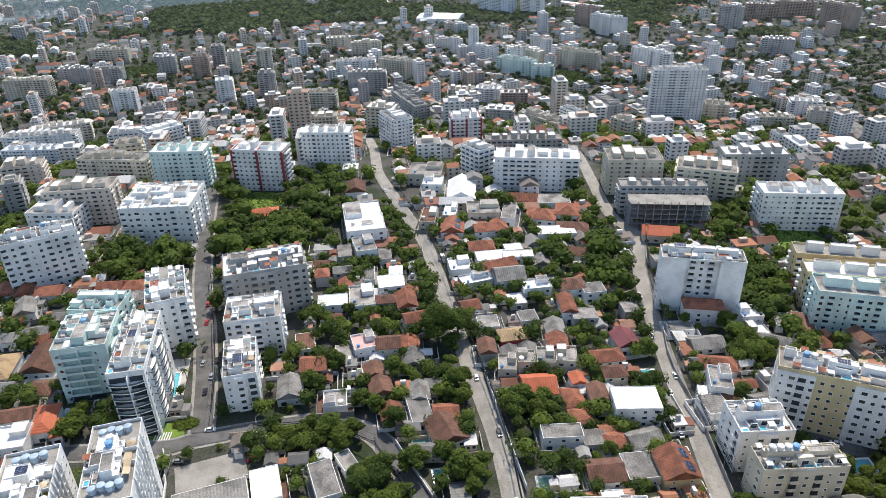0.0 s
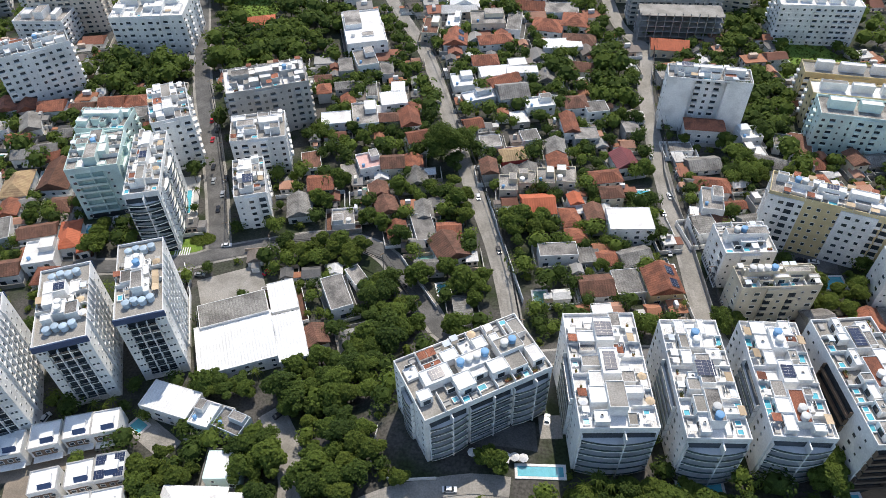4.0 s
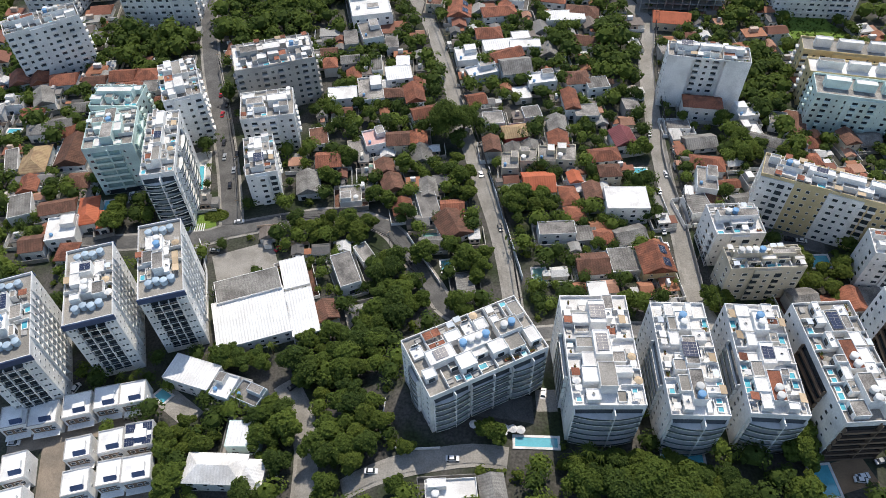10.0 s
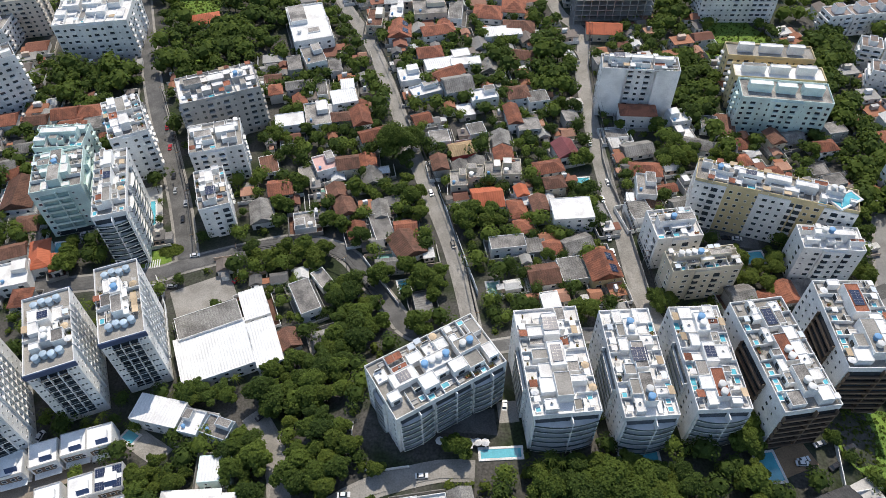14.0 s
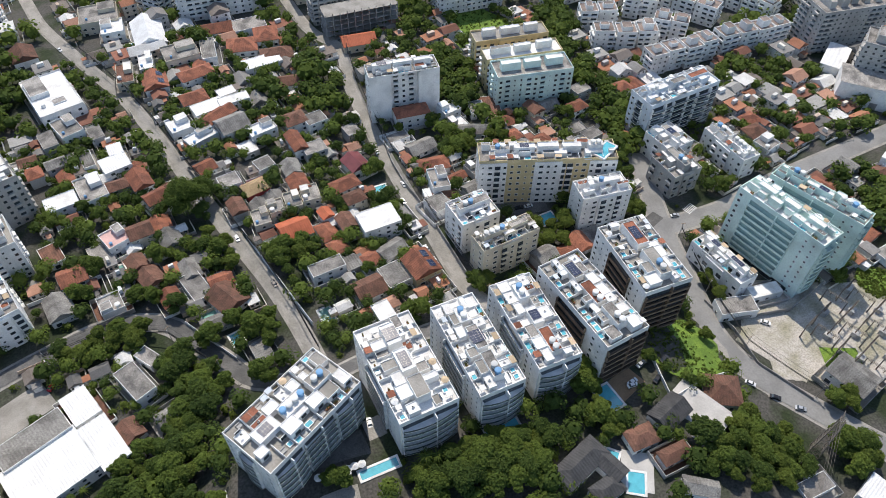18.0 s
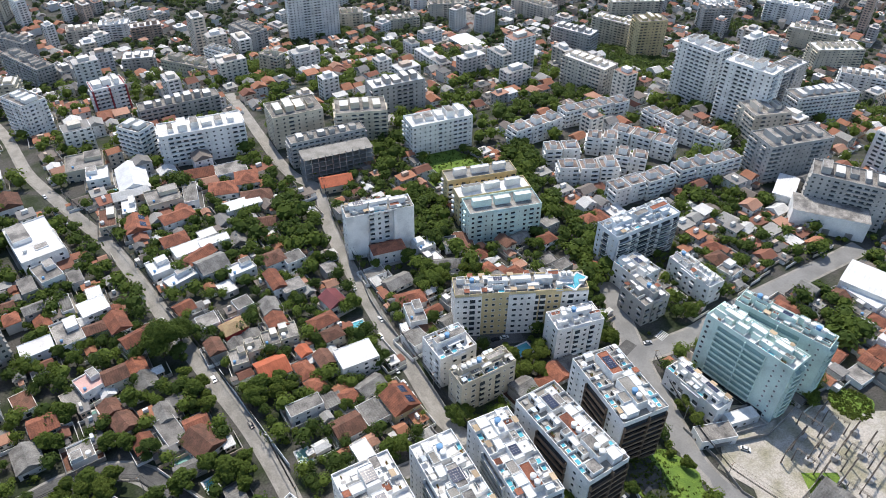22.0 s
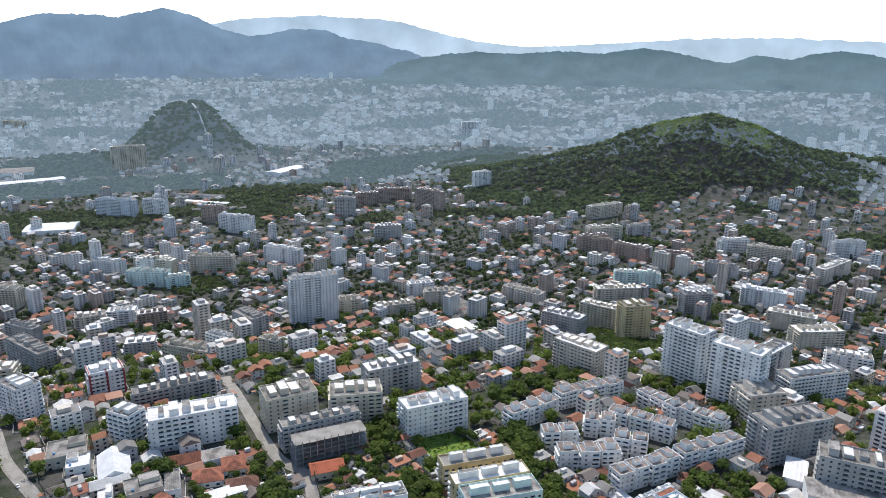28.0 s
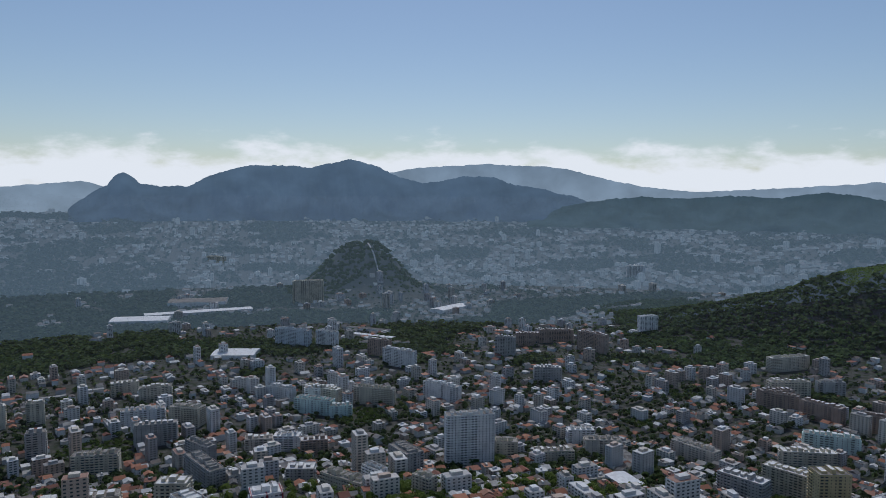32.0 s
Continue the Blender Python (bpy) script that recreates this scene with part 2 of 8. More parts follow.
M["roofs_far"] = palette("far_roofs", [(0.34, 0.15, 0.09), (0.24, 0.23, 0.22), (0.22, 0.1, 0.07), (0.6, 0.59, 0.57), (0.15, 0.145, 0.14), (0.38, 0.17, 0.1), (0.34, 0.33, 0.31), (0.28, 0.12, 0.08), (0.66, 0.65, 0.63), (0.2, 0.17, 0.15), (0.42, 0.23, 0.16)])


# ---- mesh tools ----
class Pieces:
    """Collects boxes and prisms as plain vertex and face lists, with a material slot for each face."""

    def __init__(self):
        self.v, self.f, self.m = [], [], []

    def solid(self, bottom, top, mat=0, base=False):
        """A prism between two rings of points."""
        n, k = len(bottom), len(self.v)
        self.v += [tuple(p) for p in bottom] + [tuple(p) for p in top]
        for i in range(n):
            j = (i + 1) % n
            self.f.append((k + i, k + j, k + n + j, k + n + i))
            self.m.append(mat)
        self.f.append(tuple(range(k + n, k + 2 * n)))
        self.m.append(mat)
        if base:
            self.f.append(tuple(range(k + n - 1, k - 1, -1)))
            self.m.append(mat)
        return self

    def box(self, x0, y0, z0, x1, y1, z1, mat=0, base=True):
        ring = [(x0, y0), (x1, y0), (x1, y1), (x0, y1)]
        return self.solid([(x, y, z0) for x, y in ring], [(x, y, z1) for x, y in ring], mat, base)

    def face(self, points, mat=0):
        k = len(self.v)
        self.v += [tuple(p) for p in points]
        self.f.append(tuple(range(k, k + len(points))))
        self.m.append(mat)
        return self

    def tube(self, x, y, z0, z1, r0, r1, sides=10, mat=0):
        ring = [(math.cos(2 * math.pi * i / sides), math.sin(2 * math.pi * i / sides)) for i in range(sides)]
        return self.solid([(x + r0 * c, y + r0 * s, z0) for c, s in ring], [(x + r1 * c, y + r1 * s, z1) for c, s in ring], mat)

    def extrude(self, profile, x0, x1, mats=None):
        """A profile of (y, z) points drawn out along x, one material a side."""
        n, k = len(profile), len(self.v)
        self.v += [(x0, y, z) for y, z in profile] + [(x1, y, z) for y, z in profile]
        for i in range(n):
            j = (i + 1) % n
            self.f.append((k + j, k + i, k + n + i, k + n + j))
            self.m.append(mats[i] if mats else 0)
        self.f += [tuple(range(k, k + n)), tuple(range(k + 2 * n - 1, k + n - 1, -1))]
        self.m += [0, 0]
        return self

    def tray(self, x0, y0, z0, x1, y1, z1, rim=0.2, deep=0.5, floor=1):
        """A box with a sunk top, as a flat roof behind its parapet."""
        r = [[(a, b, z0) for a, b in ((x0, y0), (x1, y0), (x1, y1), (x0, y1))], [(a, b, z1) for a, b in ((x0, y0), (x1, y0), (x1, y1), (x0, y1))]]
        i = [(x0 + rim, y0 + rim), (x1 - rim, y0 + rim), (x1 - rim, y1 - rim), (x0 + rim, y1 - rim)]
        r += [[(a, b, z1) for a, b in i], [(a, b, z1 - deep) for a, b in i]]
        k = len(self.v)
        for ring in r:
            self.v += ring
        for a in range(3):
            for q in range(4):
                p = (q + 1) % 4
                self.f.append((k + 4 * a + q, k + 4 * a + p, k + 4 * a + 4 + p, k + 4 * a + 4 + q))
                self.m.append(0)
        self.f.append((k + 12, k + 13, k + 14, k + 15))
        self.m.append(floor)
        return self

    def pane(self, w, h, t=0.1, proud=0.1, sunk=0.07, z0=0.0):
        """A framed pane on a wall that faces -y: the frame stands proud, the glass lies back."""
        a, b = w / 2 + t, w / 2
        rings = [[(-a, 0.05, z0 - t), (a, 0.05, z0 - t), (a, 0.05, z0 + h + t), (-a, 0.05, z0 + h + t)]]
        rings.append([(x, -proud, z) for x, _, z in rings[0]])
        rings.append([(-b, -proud, z0), (b, -proud, z0), (b, -proud, z0 + h), (-b, -proud, z0 + h)])
        rings.append([(x, -proud + sunk, z) for x, _, z in rings[2]])
        k = len(self.v)
        for ring in rings:
            self.v += ring
        for c in range(3):
            for q in range(4):
                p = (q + 1) % 4
                self.f.append((k + 4 * c + q, k + 4 * c + p, k + 4 * c + 4 + p, k + 4 * c + 4 + q))
                self.m.append(0)
        self.f.append((k + 12, k + 13, k + 14, k + 15))
        self.m.append(1)
        return self

    def ring(self, w, d, t, z0, z1):
        """A closed low wall round a rectangle."""
        o = [(-w / 2, -d / 2), (w / 2, -d / 2), (w / 2, d / 2), (-w / 2, d / 2)]
        i = [(-w / 2 + t, -d / 2 + t), (w / 2 - t, -d / 2 + t), (w / 2 - t, d / 2 - t), (-w / 2 + t, d / 2 - t)]
        k = len(self.v)
        self.v += [(a, b, z0) for a, b in o] + [(a, b, z1) for a, b in o] + [(a, b, z1) for a, b in i] + [(a, b, z0) for a, b in i]
        for c in range(4):
            for q in range(4):
                p, e = (q + 1) % 4, (c + 1) % 4
                self.f.append((k + 4 * c + q, k + 4 * c + p, k + 4 * e + p, k + 4 * e + q))
                self.m.append(0)
        return self

    def weld(self):
        seen, index = {}, []
        for p in self.v:
            index.append(seen.setdefault((round(p[0], 3), round(p[1], 3), round(p[2], 3)), len(seen)))
        self.v = list(seen)
        self.f = [tuple(index[i] for i in f) for f in self.f]
        return self

    def mesh(self, name, *mats):
        me = bpy.data.meshes.new(name)
        me.from_pydata(self.v, [], self.f)
        for m in mats:
            me.materials.append(M[m])
        if len(mats) > 1:
            me.polygons.foreach_set("material_index", self.m)
        me.update()
        return me


def put(name, mesh, parent, m=None, label="", kind=""):
    """Links a mesh as one part under its parent."""
    ob = new(name, mesh)
    ob.parent = parent
    if m is not None:
        ob.matrix_basis = m
    if label or kind:
        tagged(ob, label, kind=kind)
    return ob


def thing(name, x, y, z, rot, label, category, group=""):
    ob = new(name)
    ob.empty_display_size = 0.5
    ob.matrix_basis = pose(x, y, z, 0, 0, rot)
    return tagged(ob, label, category, group)


def smooth(t):
    t = min(1.0, max(0.0, t))
    return t * t * (3 - 2 * t)


def ground_z(x, y):
    """A low rise under the tall blocks; beyond the streets the land slopes down to the plain."""
    far = math.hypot(x, y)
    u = min(1.0, max(0.0, (far - 396) / 624))
    rise = smooth((165 - y) / 60) * smooth((x + 65) / 40) * (1 - smooth((x - 125) / 40))
    return 14.0 * rise - 102 * u * u * (3 - 2 * u) + 219 * max(0.0, (far - 1800) / 2800) ** 1.5


TAKEN = {}


def take(x, y, r):
    TAKEN.setdefault((int(x // 30), int(y // 30)), []).append((x, y, r))


def is_free(x, y, r):
    i, j = int(x // 30), int(y // 30)
    return all((x - a) ** 2 + (y - b) ** 2 > (r + c) ** 2 for p in (-1, 0, 1) for q in (-1, 0, 1) for a, b, c in TAKEN.get((i + p, j + q), ()))


# ---- shared small parts ----
def window_mesh(w, h, glass="glass"):
    return Pieces().pane(w, h).mesh("window", "frame", glass)


def tank_mesh(r, h, m):
    p = Pieces()
    for z0, z1, r0, r1 in ((0, h, 0.92, 1.0), (h, h + 0.16, 1.0, 1.04), (h + 0.16, h + 0.3, 1.04, 0.8), (h + 0.3, h + 0.42, 0.8, 0.3)):
        p.tube(0, 0, z0, z1, r * r0, r * r1, 14)
    p.weld()
    return p.mesh("water_tank", m)


def solar_mesh(nx, ny):
    """Tilted rows of panels on rails."""
    p = Pieces()
    xs, ys = [(i - nx / 2) * 1.04 + e for i in range(nx) for e in (0, 1.0)], [(j - ny / 2) * 1.7 + e for j in range(ny) for e in (0, 1.66)]
    for j, (y0, y1) in enumerate(zip(ys, ys[1:])):
        for i, (x0, x1) in enumerate(zip(xs, xs[1:])):
            z0, z1 = 0.22 + 0.06 * (y0 - ys[0]), 0.22 + 0.06 * (y1 - ys[0])
            p.face([(x0, y0, z0), (x1, y0, z0), (x1, y1, z1), (x0, y1, z1)], 1 if i % 2 or j % 2 else 0)
    a, b, c, d = xs[0], xs[-1], ys[0], ys[-1]
    top = 0.22 + 0.06 * (d - c)
    for q in ([(a, c, 0), (b, c, 0), (b, c, 0.22), (a, c, 0.22)], [(b, d, 0), (a, d, 0), (a, d, top), (b, d, top)], [(a, d, 0), (a, c, 0), (a, c, 0.22), (a, d, top)], [(b, c, 0), (b, d, 0), (b, d, top), (b, c, 0.22)]):
        p.face(q, 1)
    p.weld()
    return p.mesh("solar_panel", "solar", "steel")


def pool_mesh(w, d, water="pool", rim="white"):
    return Pieces().tray(-w / 2 - 0.3, -d / 2 - 0.3, 0, w / 2 + 0.3, d / 2 + 0.3, 0.55, 0.3, 0.13).mesh("plunge_pool", rim, water)


def awning_mesh(w, d, h, m):
    p = Pieces()
    p.solid([(-w / 2, -d / 2, h), (w / 2, -d / 2, h), (w / 2, d / 2, h + 0.25), (-w / 2, d / 2, h + 0.25)],
            [(-w / 2, -d / 2, h + 0.1), (w / 2, -d / 2, h + 0.1), (w / 2, d / 2, h + 0.35), (-w / 2, d / 2, h + 0.35)], 0, True)
    for x in (-w / 2 + 0.1, w / 2 - 0.2):
        for y in (-d / 2 + 0.1, d / 2 - 0.2):
            p.box(x, y, 0, x + 0.1, y + 0.1, h + 0.1, 1)
    return p.mesh("awning", m, "frame")


def ac_mesh():
    p = Pieces()
    p.box(-0.45, -0.2, 0.08, 0.45, 0.2, 0.75, 0)
    p.tube(-0.1, 0, 0.75, 0.78, 0.26, 0.24, 10, 1)
    p.box(-0.4, -0.2, 0, -0.32, 0.2, 0.08, 1).box(0.32, -0.2, 0, 0.4, 0.2, 0.08, 1)
    return p.mesh("air_conditioner", "tank", "rubber")


WINDOWS = {k: window_mesh(*s) for k, s in dict(small=(0.8, 0.9), mid=(1.3, 1.3), wide=(1.9, 1.4), door=(2.2, 2.1)).items()}
TANK = {"pale": tank_mesh(1.25, 1.9, "tank_pale"), "white": tank_mesh(1.15, 1.5, "tank"), "blue": tank_mesh(1.15, 1.5, "tank_blue"), "small": tank_mesh(0.7, 0.9, "tank_blue")}
SOLAR = [solar_mesh(4, 2), solar_mesh(6, 2), solar_mesh(5, 3)]
POOLS = [pool_mesh(2.6, 1.8), pool_mesh(3.6, 2.0), pool_mesh(1.8, 1.8)]
AWNINGS = [awning_mesh(3.2, 2.6, 2.3, "white_sheet"), awning_mesh(4.0, 2.4, 2.3, "canvas"), awning_mesh(3.4, 3.0, 2.4, "terracotta"), awning_mesh(2.6, 2.4, 2.2, "deck_white"), awning_mesh(3.0, 2.2, 2.3, "pale_blue")]
AC = ac_mesh()


# ---- haze glow put into far colours, the ground ----
def haze_glow(name, colour, air, share):
    """A far surface: its own colour mixed with an emission that paints haze over it."""
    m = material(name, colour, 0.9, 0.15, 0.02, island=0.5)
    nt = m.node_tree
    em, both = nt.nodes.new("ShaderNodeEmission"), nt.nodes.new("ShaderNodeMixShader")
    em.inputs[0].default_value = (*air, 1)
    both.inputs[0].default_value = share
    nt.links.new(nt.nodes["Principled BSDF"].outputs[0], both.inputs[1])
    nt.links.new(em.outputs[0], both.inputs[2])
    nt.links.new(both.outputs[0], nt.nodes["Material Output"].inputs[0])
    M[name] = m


haze_glow("air_glow_walls", (0.6, 0.6, 0.59), (0.3, 0.41, 0.53), 0.6)
haze_glow("air_glow_roofs", (0.34, 0.31, 0.3), (0.22, 0.32, 0.43), 0.64)
haze_glow("air_glow_green", (0.05, 0.07, 0.03), (0.16, 0.245, 0.33), 0.7)
haze_glow("mist_glow_walls", (0.72, 0.71, 0.69), (0.28, 0.37, 0.47), 0.36)
haze_glow("mist_glow_roofs", (0.3, 0.27, 0.25), (0.2, 0.28, 0.37), 0.4)
haze_glow("mist_glow_green", (0.05, 0.08, 0.035), (0.13, 0.2, 0.26), 0.45)
haze_glow("air_glow_ground", (0.12, 0.11, 0.1), (0.19, 0.28, 0.375), 0.66)
haze_glow("mist_glow_ground", (0.09, 0.09, 0.075), (0.16, 0.23, 0.3), 0.42)
haze_glow("mist_glow_hill", (0.055, 0.09, 0.035), (0.11, 0.17, 0.2), 0.34)


HILLS = []


def build_ground():
    """One sheet in rings, out to the horizon, with the rocky hill and the wooded hill in it."""
    radii = [6, 20, 35] + [50 + 8 * i for i in range(24)] + [250, 280, 320, 360, 396] + [420 + 25 * i for i in range(24)] + [1020 + 50 * i for i in range(30)] + [2550 + 150 * i for i in range(16)]
    n = 180
    verts, faces = [(0, 0, 0)], []
    for r in radii:
        for i in range(n):
            a = 2 * math.pi * i / n
            x, y = r * math.sin(a), r * math.cos(a)
            verts.append((x, y, land(x, y)))
    faces += [(0, 1 + (i + 1) % n, 1 + i) for i in range(n)]
    for k in range(len(radii) - 1):
        for i in range(n):
            j = (i + 1) % n
            a, b = 1 + k * n, 1 + (k + 1) * n
            faces.append((a + i, a + j, b + j, b + i))
    me = bpy.data.meshes.new("ground")
    me.from_pydata(verts, [], faces)
    me.update()
    for p in me.polygons:
        p.use_smooth = True
    # past 1850 m the ground's material carries painted haze glow
    for k in ("ground", "mist_glow_ground", "air_glow_ground"):
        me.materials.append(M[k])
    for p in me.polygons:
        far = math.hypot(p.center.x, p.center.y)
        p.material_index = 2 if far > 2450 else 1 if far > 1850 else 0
    tagged(new("ground", me), "dusty earth and green yards under the town", "ground", kind="structure")




def land(x, y):
    z = ground_z(x, y)
    for hx, hy, rx, ry, h, rot in HILLS:
        c, s = math.cos(rot), math.sin(rot)
        u, v = ((x - hx) * c + (y - hy) * s) / rx, (-(x - hx) * s + (y - hy) * c) / ry
        q = u * u + v * v
        if q < 6:
            z += h * math.exp(-1.3 * q) * (1 + 0.12 * noise.noise((x * 0.012, y * 0.012, 0)))
    return z


M["ground"] = material("town_ground", (0.085, 0.08, 0.072), 0.95, 0.3, 0.2, second=(0.03, 0.042, 0.018), bump=0.2)


def ribbon(name, pts, width, mat, lift, label, category, kind="structure", kerb=0.0):
    """A strip of paving along a smooth line."""
    line = []
    for i in range(len(pts) - 1):
        p0, p1, p2, p3 = (Vector(pts[max(0, min(len(pts) - 1, i + k))]) for k in (-1, 0, 1, 2))
        steps = max(2, int((p2 - p1).length / 5))
        for s in range(steps):
            t = s / steps
            line.append(0.5 * (2 * p1 + (p2 - p0) * t + (2 * p0 - 5 * p1 + 4 * p2 - p3) * t * t + (3 * p1 - p0 - 3 * p2 + p3) * t ** 3))
    line.append(Vector(pts[-1]))
    p = Pieces()
    sides = []
    for i, q in enumerate(line):
        d = (line[min(i + 1, len(line) - 1)] - line[max(i - 1, 0)]).normalized()
        k = Vector((-d.y, d.x)) * width / 2
        sides.append((q + k, q - k))
        take(q.x, q.y, width * 0.5 + 1.0)
    for (a, b), (c, d) in zip(sides, sides[1:]):
        pts4 = [(v.x, v.y, land(v.x, v.y) + lift) for v in (b, d, c, a)]
        p.face(pts4)
        if kerb:
            for u, v in ((a, c), (d, b)):
                p.face([(u.x, u.y, land(u.x, u.y) + lift), (v.x, v.y, land(v.x, v.y) + lift), (v.x, v.y, land(v.x, v.y) - 0.1), (u.x, u.y, land(u.x, u.y) - 0.1)])
    return tagged(new(name, p.weld().mesh(name, mat)), label, category, kind=kind)


LAYER = [0.0]


def street(pts, width, mat="old_paving", label="worn light grey concrete street"):
    LAYER[0] += 0.008
    k = LAYER[0]
    ribbon("pavement", pts, width + 2.6, "pavement", 0.1 + k, "narrow concrete pavement along the street", "pavement", kerb=0.1)
    far = pts and (max(math.hypot(*q) for q in pts) > 396 or min(q[1] for q in pts) < 165)
    ribbon("road", pts, width, mat, (0.3 if far else 0.16) + k, label, "road")


# ---- apartment buildings ----
STYLES = {}


BANDED = ("strip", "green", "mint", "brown")
FIN = Pieces().box(-0.14, -0.75, 4.0, 0.14, 0.0, 27.6).solid([(-0.14, -0.75, 27.6), (0.14, -0.75, 27.6), (0.14, 0, 27.6), (-0.14, 0, 27.6)], [(-0.14, -0.1, 30), (0.14, -0.1, 30), (0.14, 0, 30), (-0.14, 0, 30)]).mesh("fin", "white")
LEDGE = Pieces().box(-0.5, -0.45, -0.1, 0.5, 0.0, 0.1).mesh("ledge", "white")


def band_mesh(length, bow, slab, rail, pane="glass"):
    """One floor of a long balcony: a slab that may bow outward, a glass rail on its edge, the glazed wall behind."""
    key = ("band", round(length, 1), bow, slab, rail, pane)
    if key not in STYLES:
        e, n = length / 2, 9 if bow else 1
        line = [(u, 1.15 + bow * (1 - (u / e) ** 2)) for u in (-e + 2 * e * i / n for i in range(n + 1))]
        p = Pieces()
        for (u0, o0), (u1, o1) in zip(line, line[1:]):
            for z0, z1, i0, i1, m in ((0.0, 0.36, o0, o1, 0), (0.36, 1.1, 0.07, 0.07, 2)):
                ring = [(u0, -o0), (u1, -o1), (u1, -o1 + i1), (u0, -o0 + i0)]
                p.solid([(u, v, z0) for u, v in ring], [(u, v, z1) for u, v in ring], m, True)
        p.box(-e, -0.06, 0.36, e, 0, 2.7, 1)
        for u0, u1 in ((-e, -e + 0.16), (e - 0.16, e)):
            p.box(u0, -1.1, 0.36, u1, 0, 2.8, 0)
        STYLES[key] = p.weld().mesh("balcony", slab, pane, rail)
    return STYLES[key]


def x_left(root):
    """The towers across the avenue, whose balconies bulge out along the long side."""
    return root.matrix_basis.translation.x < -100


def facade(root, side, w, d, H, style, wall, rng):
    """Windows and balconies of one side. side 0 is the front, 1 the right, 2 the back, 3 the left."""
    turn = Matrix.Rotation(radians(90 * side), 4, "Z")
    span, off = (w, d / 2) if side % 2 == 0 else (d, w / 2)
    floors = max(2, int((H - 1.0) / 3.15))
    fh = (H - 1.0) / floors

    def proud(x):
        if style == "block" and side in (0, 2) and abs(x) < w * 0.18:
            return 0.7 if side == 0 else 0.5
        if style == "wings" and side == 0 and abs(x) < w * 0.2:
            return -3.6
        if style == "yellow" and side == 0 and int((x / w + 0.5) * 5) % 2 == 0:
            return 0.6
        return 0.0

    def at(x, z, out=0.0):
        return turn @ Matrix.Translation((x, -off - out - proud(x), z))

    place = root.matrix_basis.translation
    aim = root.matrix_basis.to_3x3() @ (turn.to_3x3() @ Vector((0, -1, 0)))
    hidden = side == 2 or aim.x * place.x + aim.y * place.y > 0.12 * math.hypot(place.x, place.y)
    if style in BANDED and not hidden:
        slab, rail = ("brown", "brown") if style == "brown" else (wall, "mint") if style == "green" else ("frame", "rail")
        if style == "green":
            bays = [(-0.06, 0.56, 0.0)] if side == 0 else [(0.0, 0.8, 0.5)] if side == 1 else [(0.0, 0.4, 0.0)]
        elif side == 0:
            bays = [(0.0, 0.94, 1.5 if style == "strip" else 0.0)] if span < 24 else [(-0.33, 0.29, 0.7), (0.0, 0.33, 0.0), (0.33, 0.29, 0.7)]
        else:
            bays = [(-0.25, 0.26, 0.9), (0.1, 0.3, 0.9)] if x_left(root) else [(0.03, 0.4, 0.0)] if span > 24 else [(0.0, 0.3, 0.4)]
        for place, share, bow in bays:
            for f in range(1, floors):
                put("balcony", band_mesh(span * share, bow, slab, rail, "glass_mint" if style == "green" else "glass"), root, at(span * place, 0.2 + f * fh))
            if side == 0 or style == "green":
                put("pier", Pieces().box(-0.16, -1.24 - bow, 2.6, 0.16, 0.0, H - 0.3).mesh("pier", slab), root, at(span * (place + 0.07 * share), 0), label="slim vertical pier through the balconies")
        if side == 0:
            put("lobby_front", Pieces().box(-span * 0.4, -0.05, 0.2, span * 0.4, 0.05, 3.0).mesh("lobby_front", "glass"), root, at(0, 0))
        free = [u for u in np.arange(-0.5 + 2.0 / span, 0.5 - 1.5 / span, 3.6 / span) if all(abs(u - k) > b / 2 + 1.2 / span for k, b, _ in bays)]
        for n, u in enumerate(free):
            for f in range(floors):
                put("window", WINDOWS["small" if n % 3 else "mid"], root, at(span * u, 1.3 + f * fh))
        return
    if style == "navy" and side == 0:
        a = span * 0.28
        for f in range(1, floors):
            if "loggia" not in STYLES:
                q = Pieces().box(-a, -0.95, -0.13, a, 0.05, 0.13, 0).box(-a, -0.95, 0.13, a, -0.89, 1.0, 1).box(-a, -0.02, 0.13, a, 0.05, 2.7, 1)
                STYLES["loggia"] = q.weld().mesh("balcony", "frame", "glass")
            put("balcony", STYLES["loggia"], root, at(0, 0.3 + f * fh))
            for x in (-span * 0.42, -span * 0.34, span * 0.34, span * 0.42):
                put("window", WINDOWS["small"], root, at(x, 1.2 + f * fh))
        for x in (-a - 0.2, -a * 0.36, a * 0.36, a + 0.2):
            put("pier", Pieces().box(-0.16, -1.05, 2.0, 0.16, 0.0, H - 2.3).mesh("pier", wall), root, at(x, 0), label="white rendered pier of the loggias")
        return
    if style == "navy" and side in (1, 3) and not hidden:
        cols = [-0.44, -0.36, -0.24, -0.15, -0.06, 0.03, 0.12, 0.21, 0.34, 0.43]
        for u in cols:
            for f in range(floors):
                put("window", WINDOWS["small" if abs(u) > 0.3 or f == 0 else "mid"], root, at(span * u, 1.25 + f * fh))
        for u in (-0.29, -0.195, -0.105, -0.015, 0.075, 0.165, 0.26):
            put("fin", FIN, root, at(span * u, 0) @ Matrix.Diagonal((1, 1, (H + 1.6) / 30, 1)), label="white pointed pilaster fin")
        for f in range(2, floors, 1):
            put("ledge", LEDGE, root, at(-0.015 * span, 0.5 + f * fh) @ Matrix.Diagonal((span * 0.55, 1, 1, 1)))
        return
    step = (3.3 if style in ("navy", "yellow") else 3.8) if side == 0 else 5.0
    cols = max(2, int(span / step))
    kinds = [rng.choice(["mid", "wide", "small", "balcony" if style in ("block", "yellow", "brown", "navy") and side != 2 else "small"]) for _ in range(cols)]
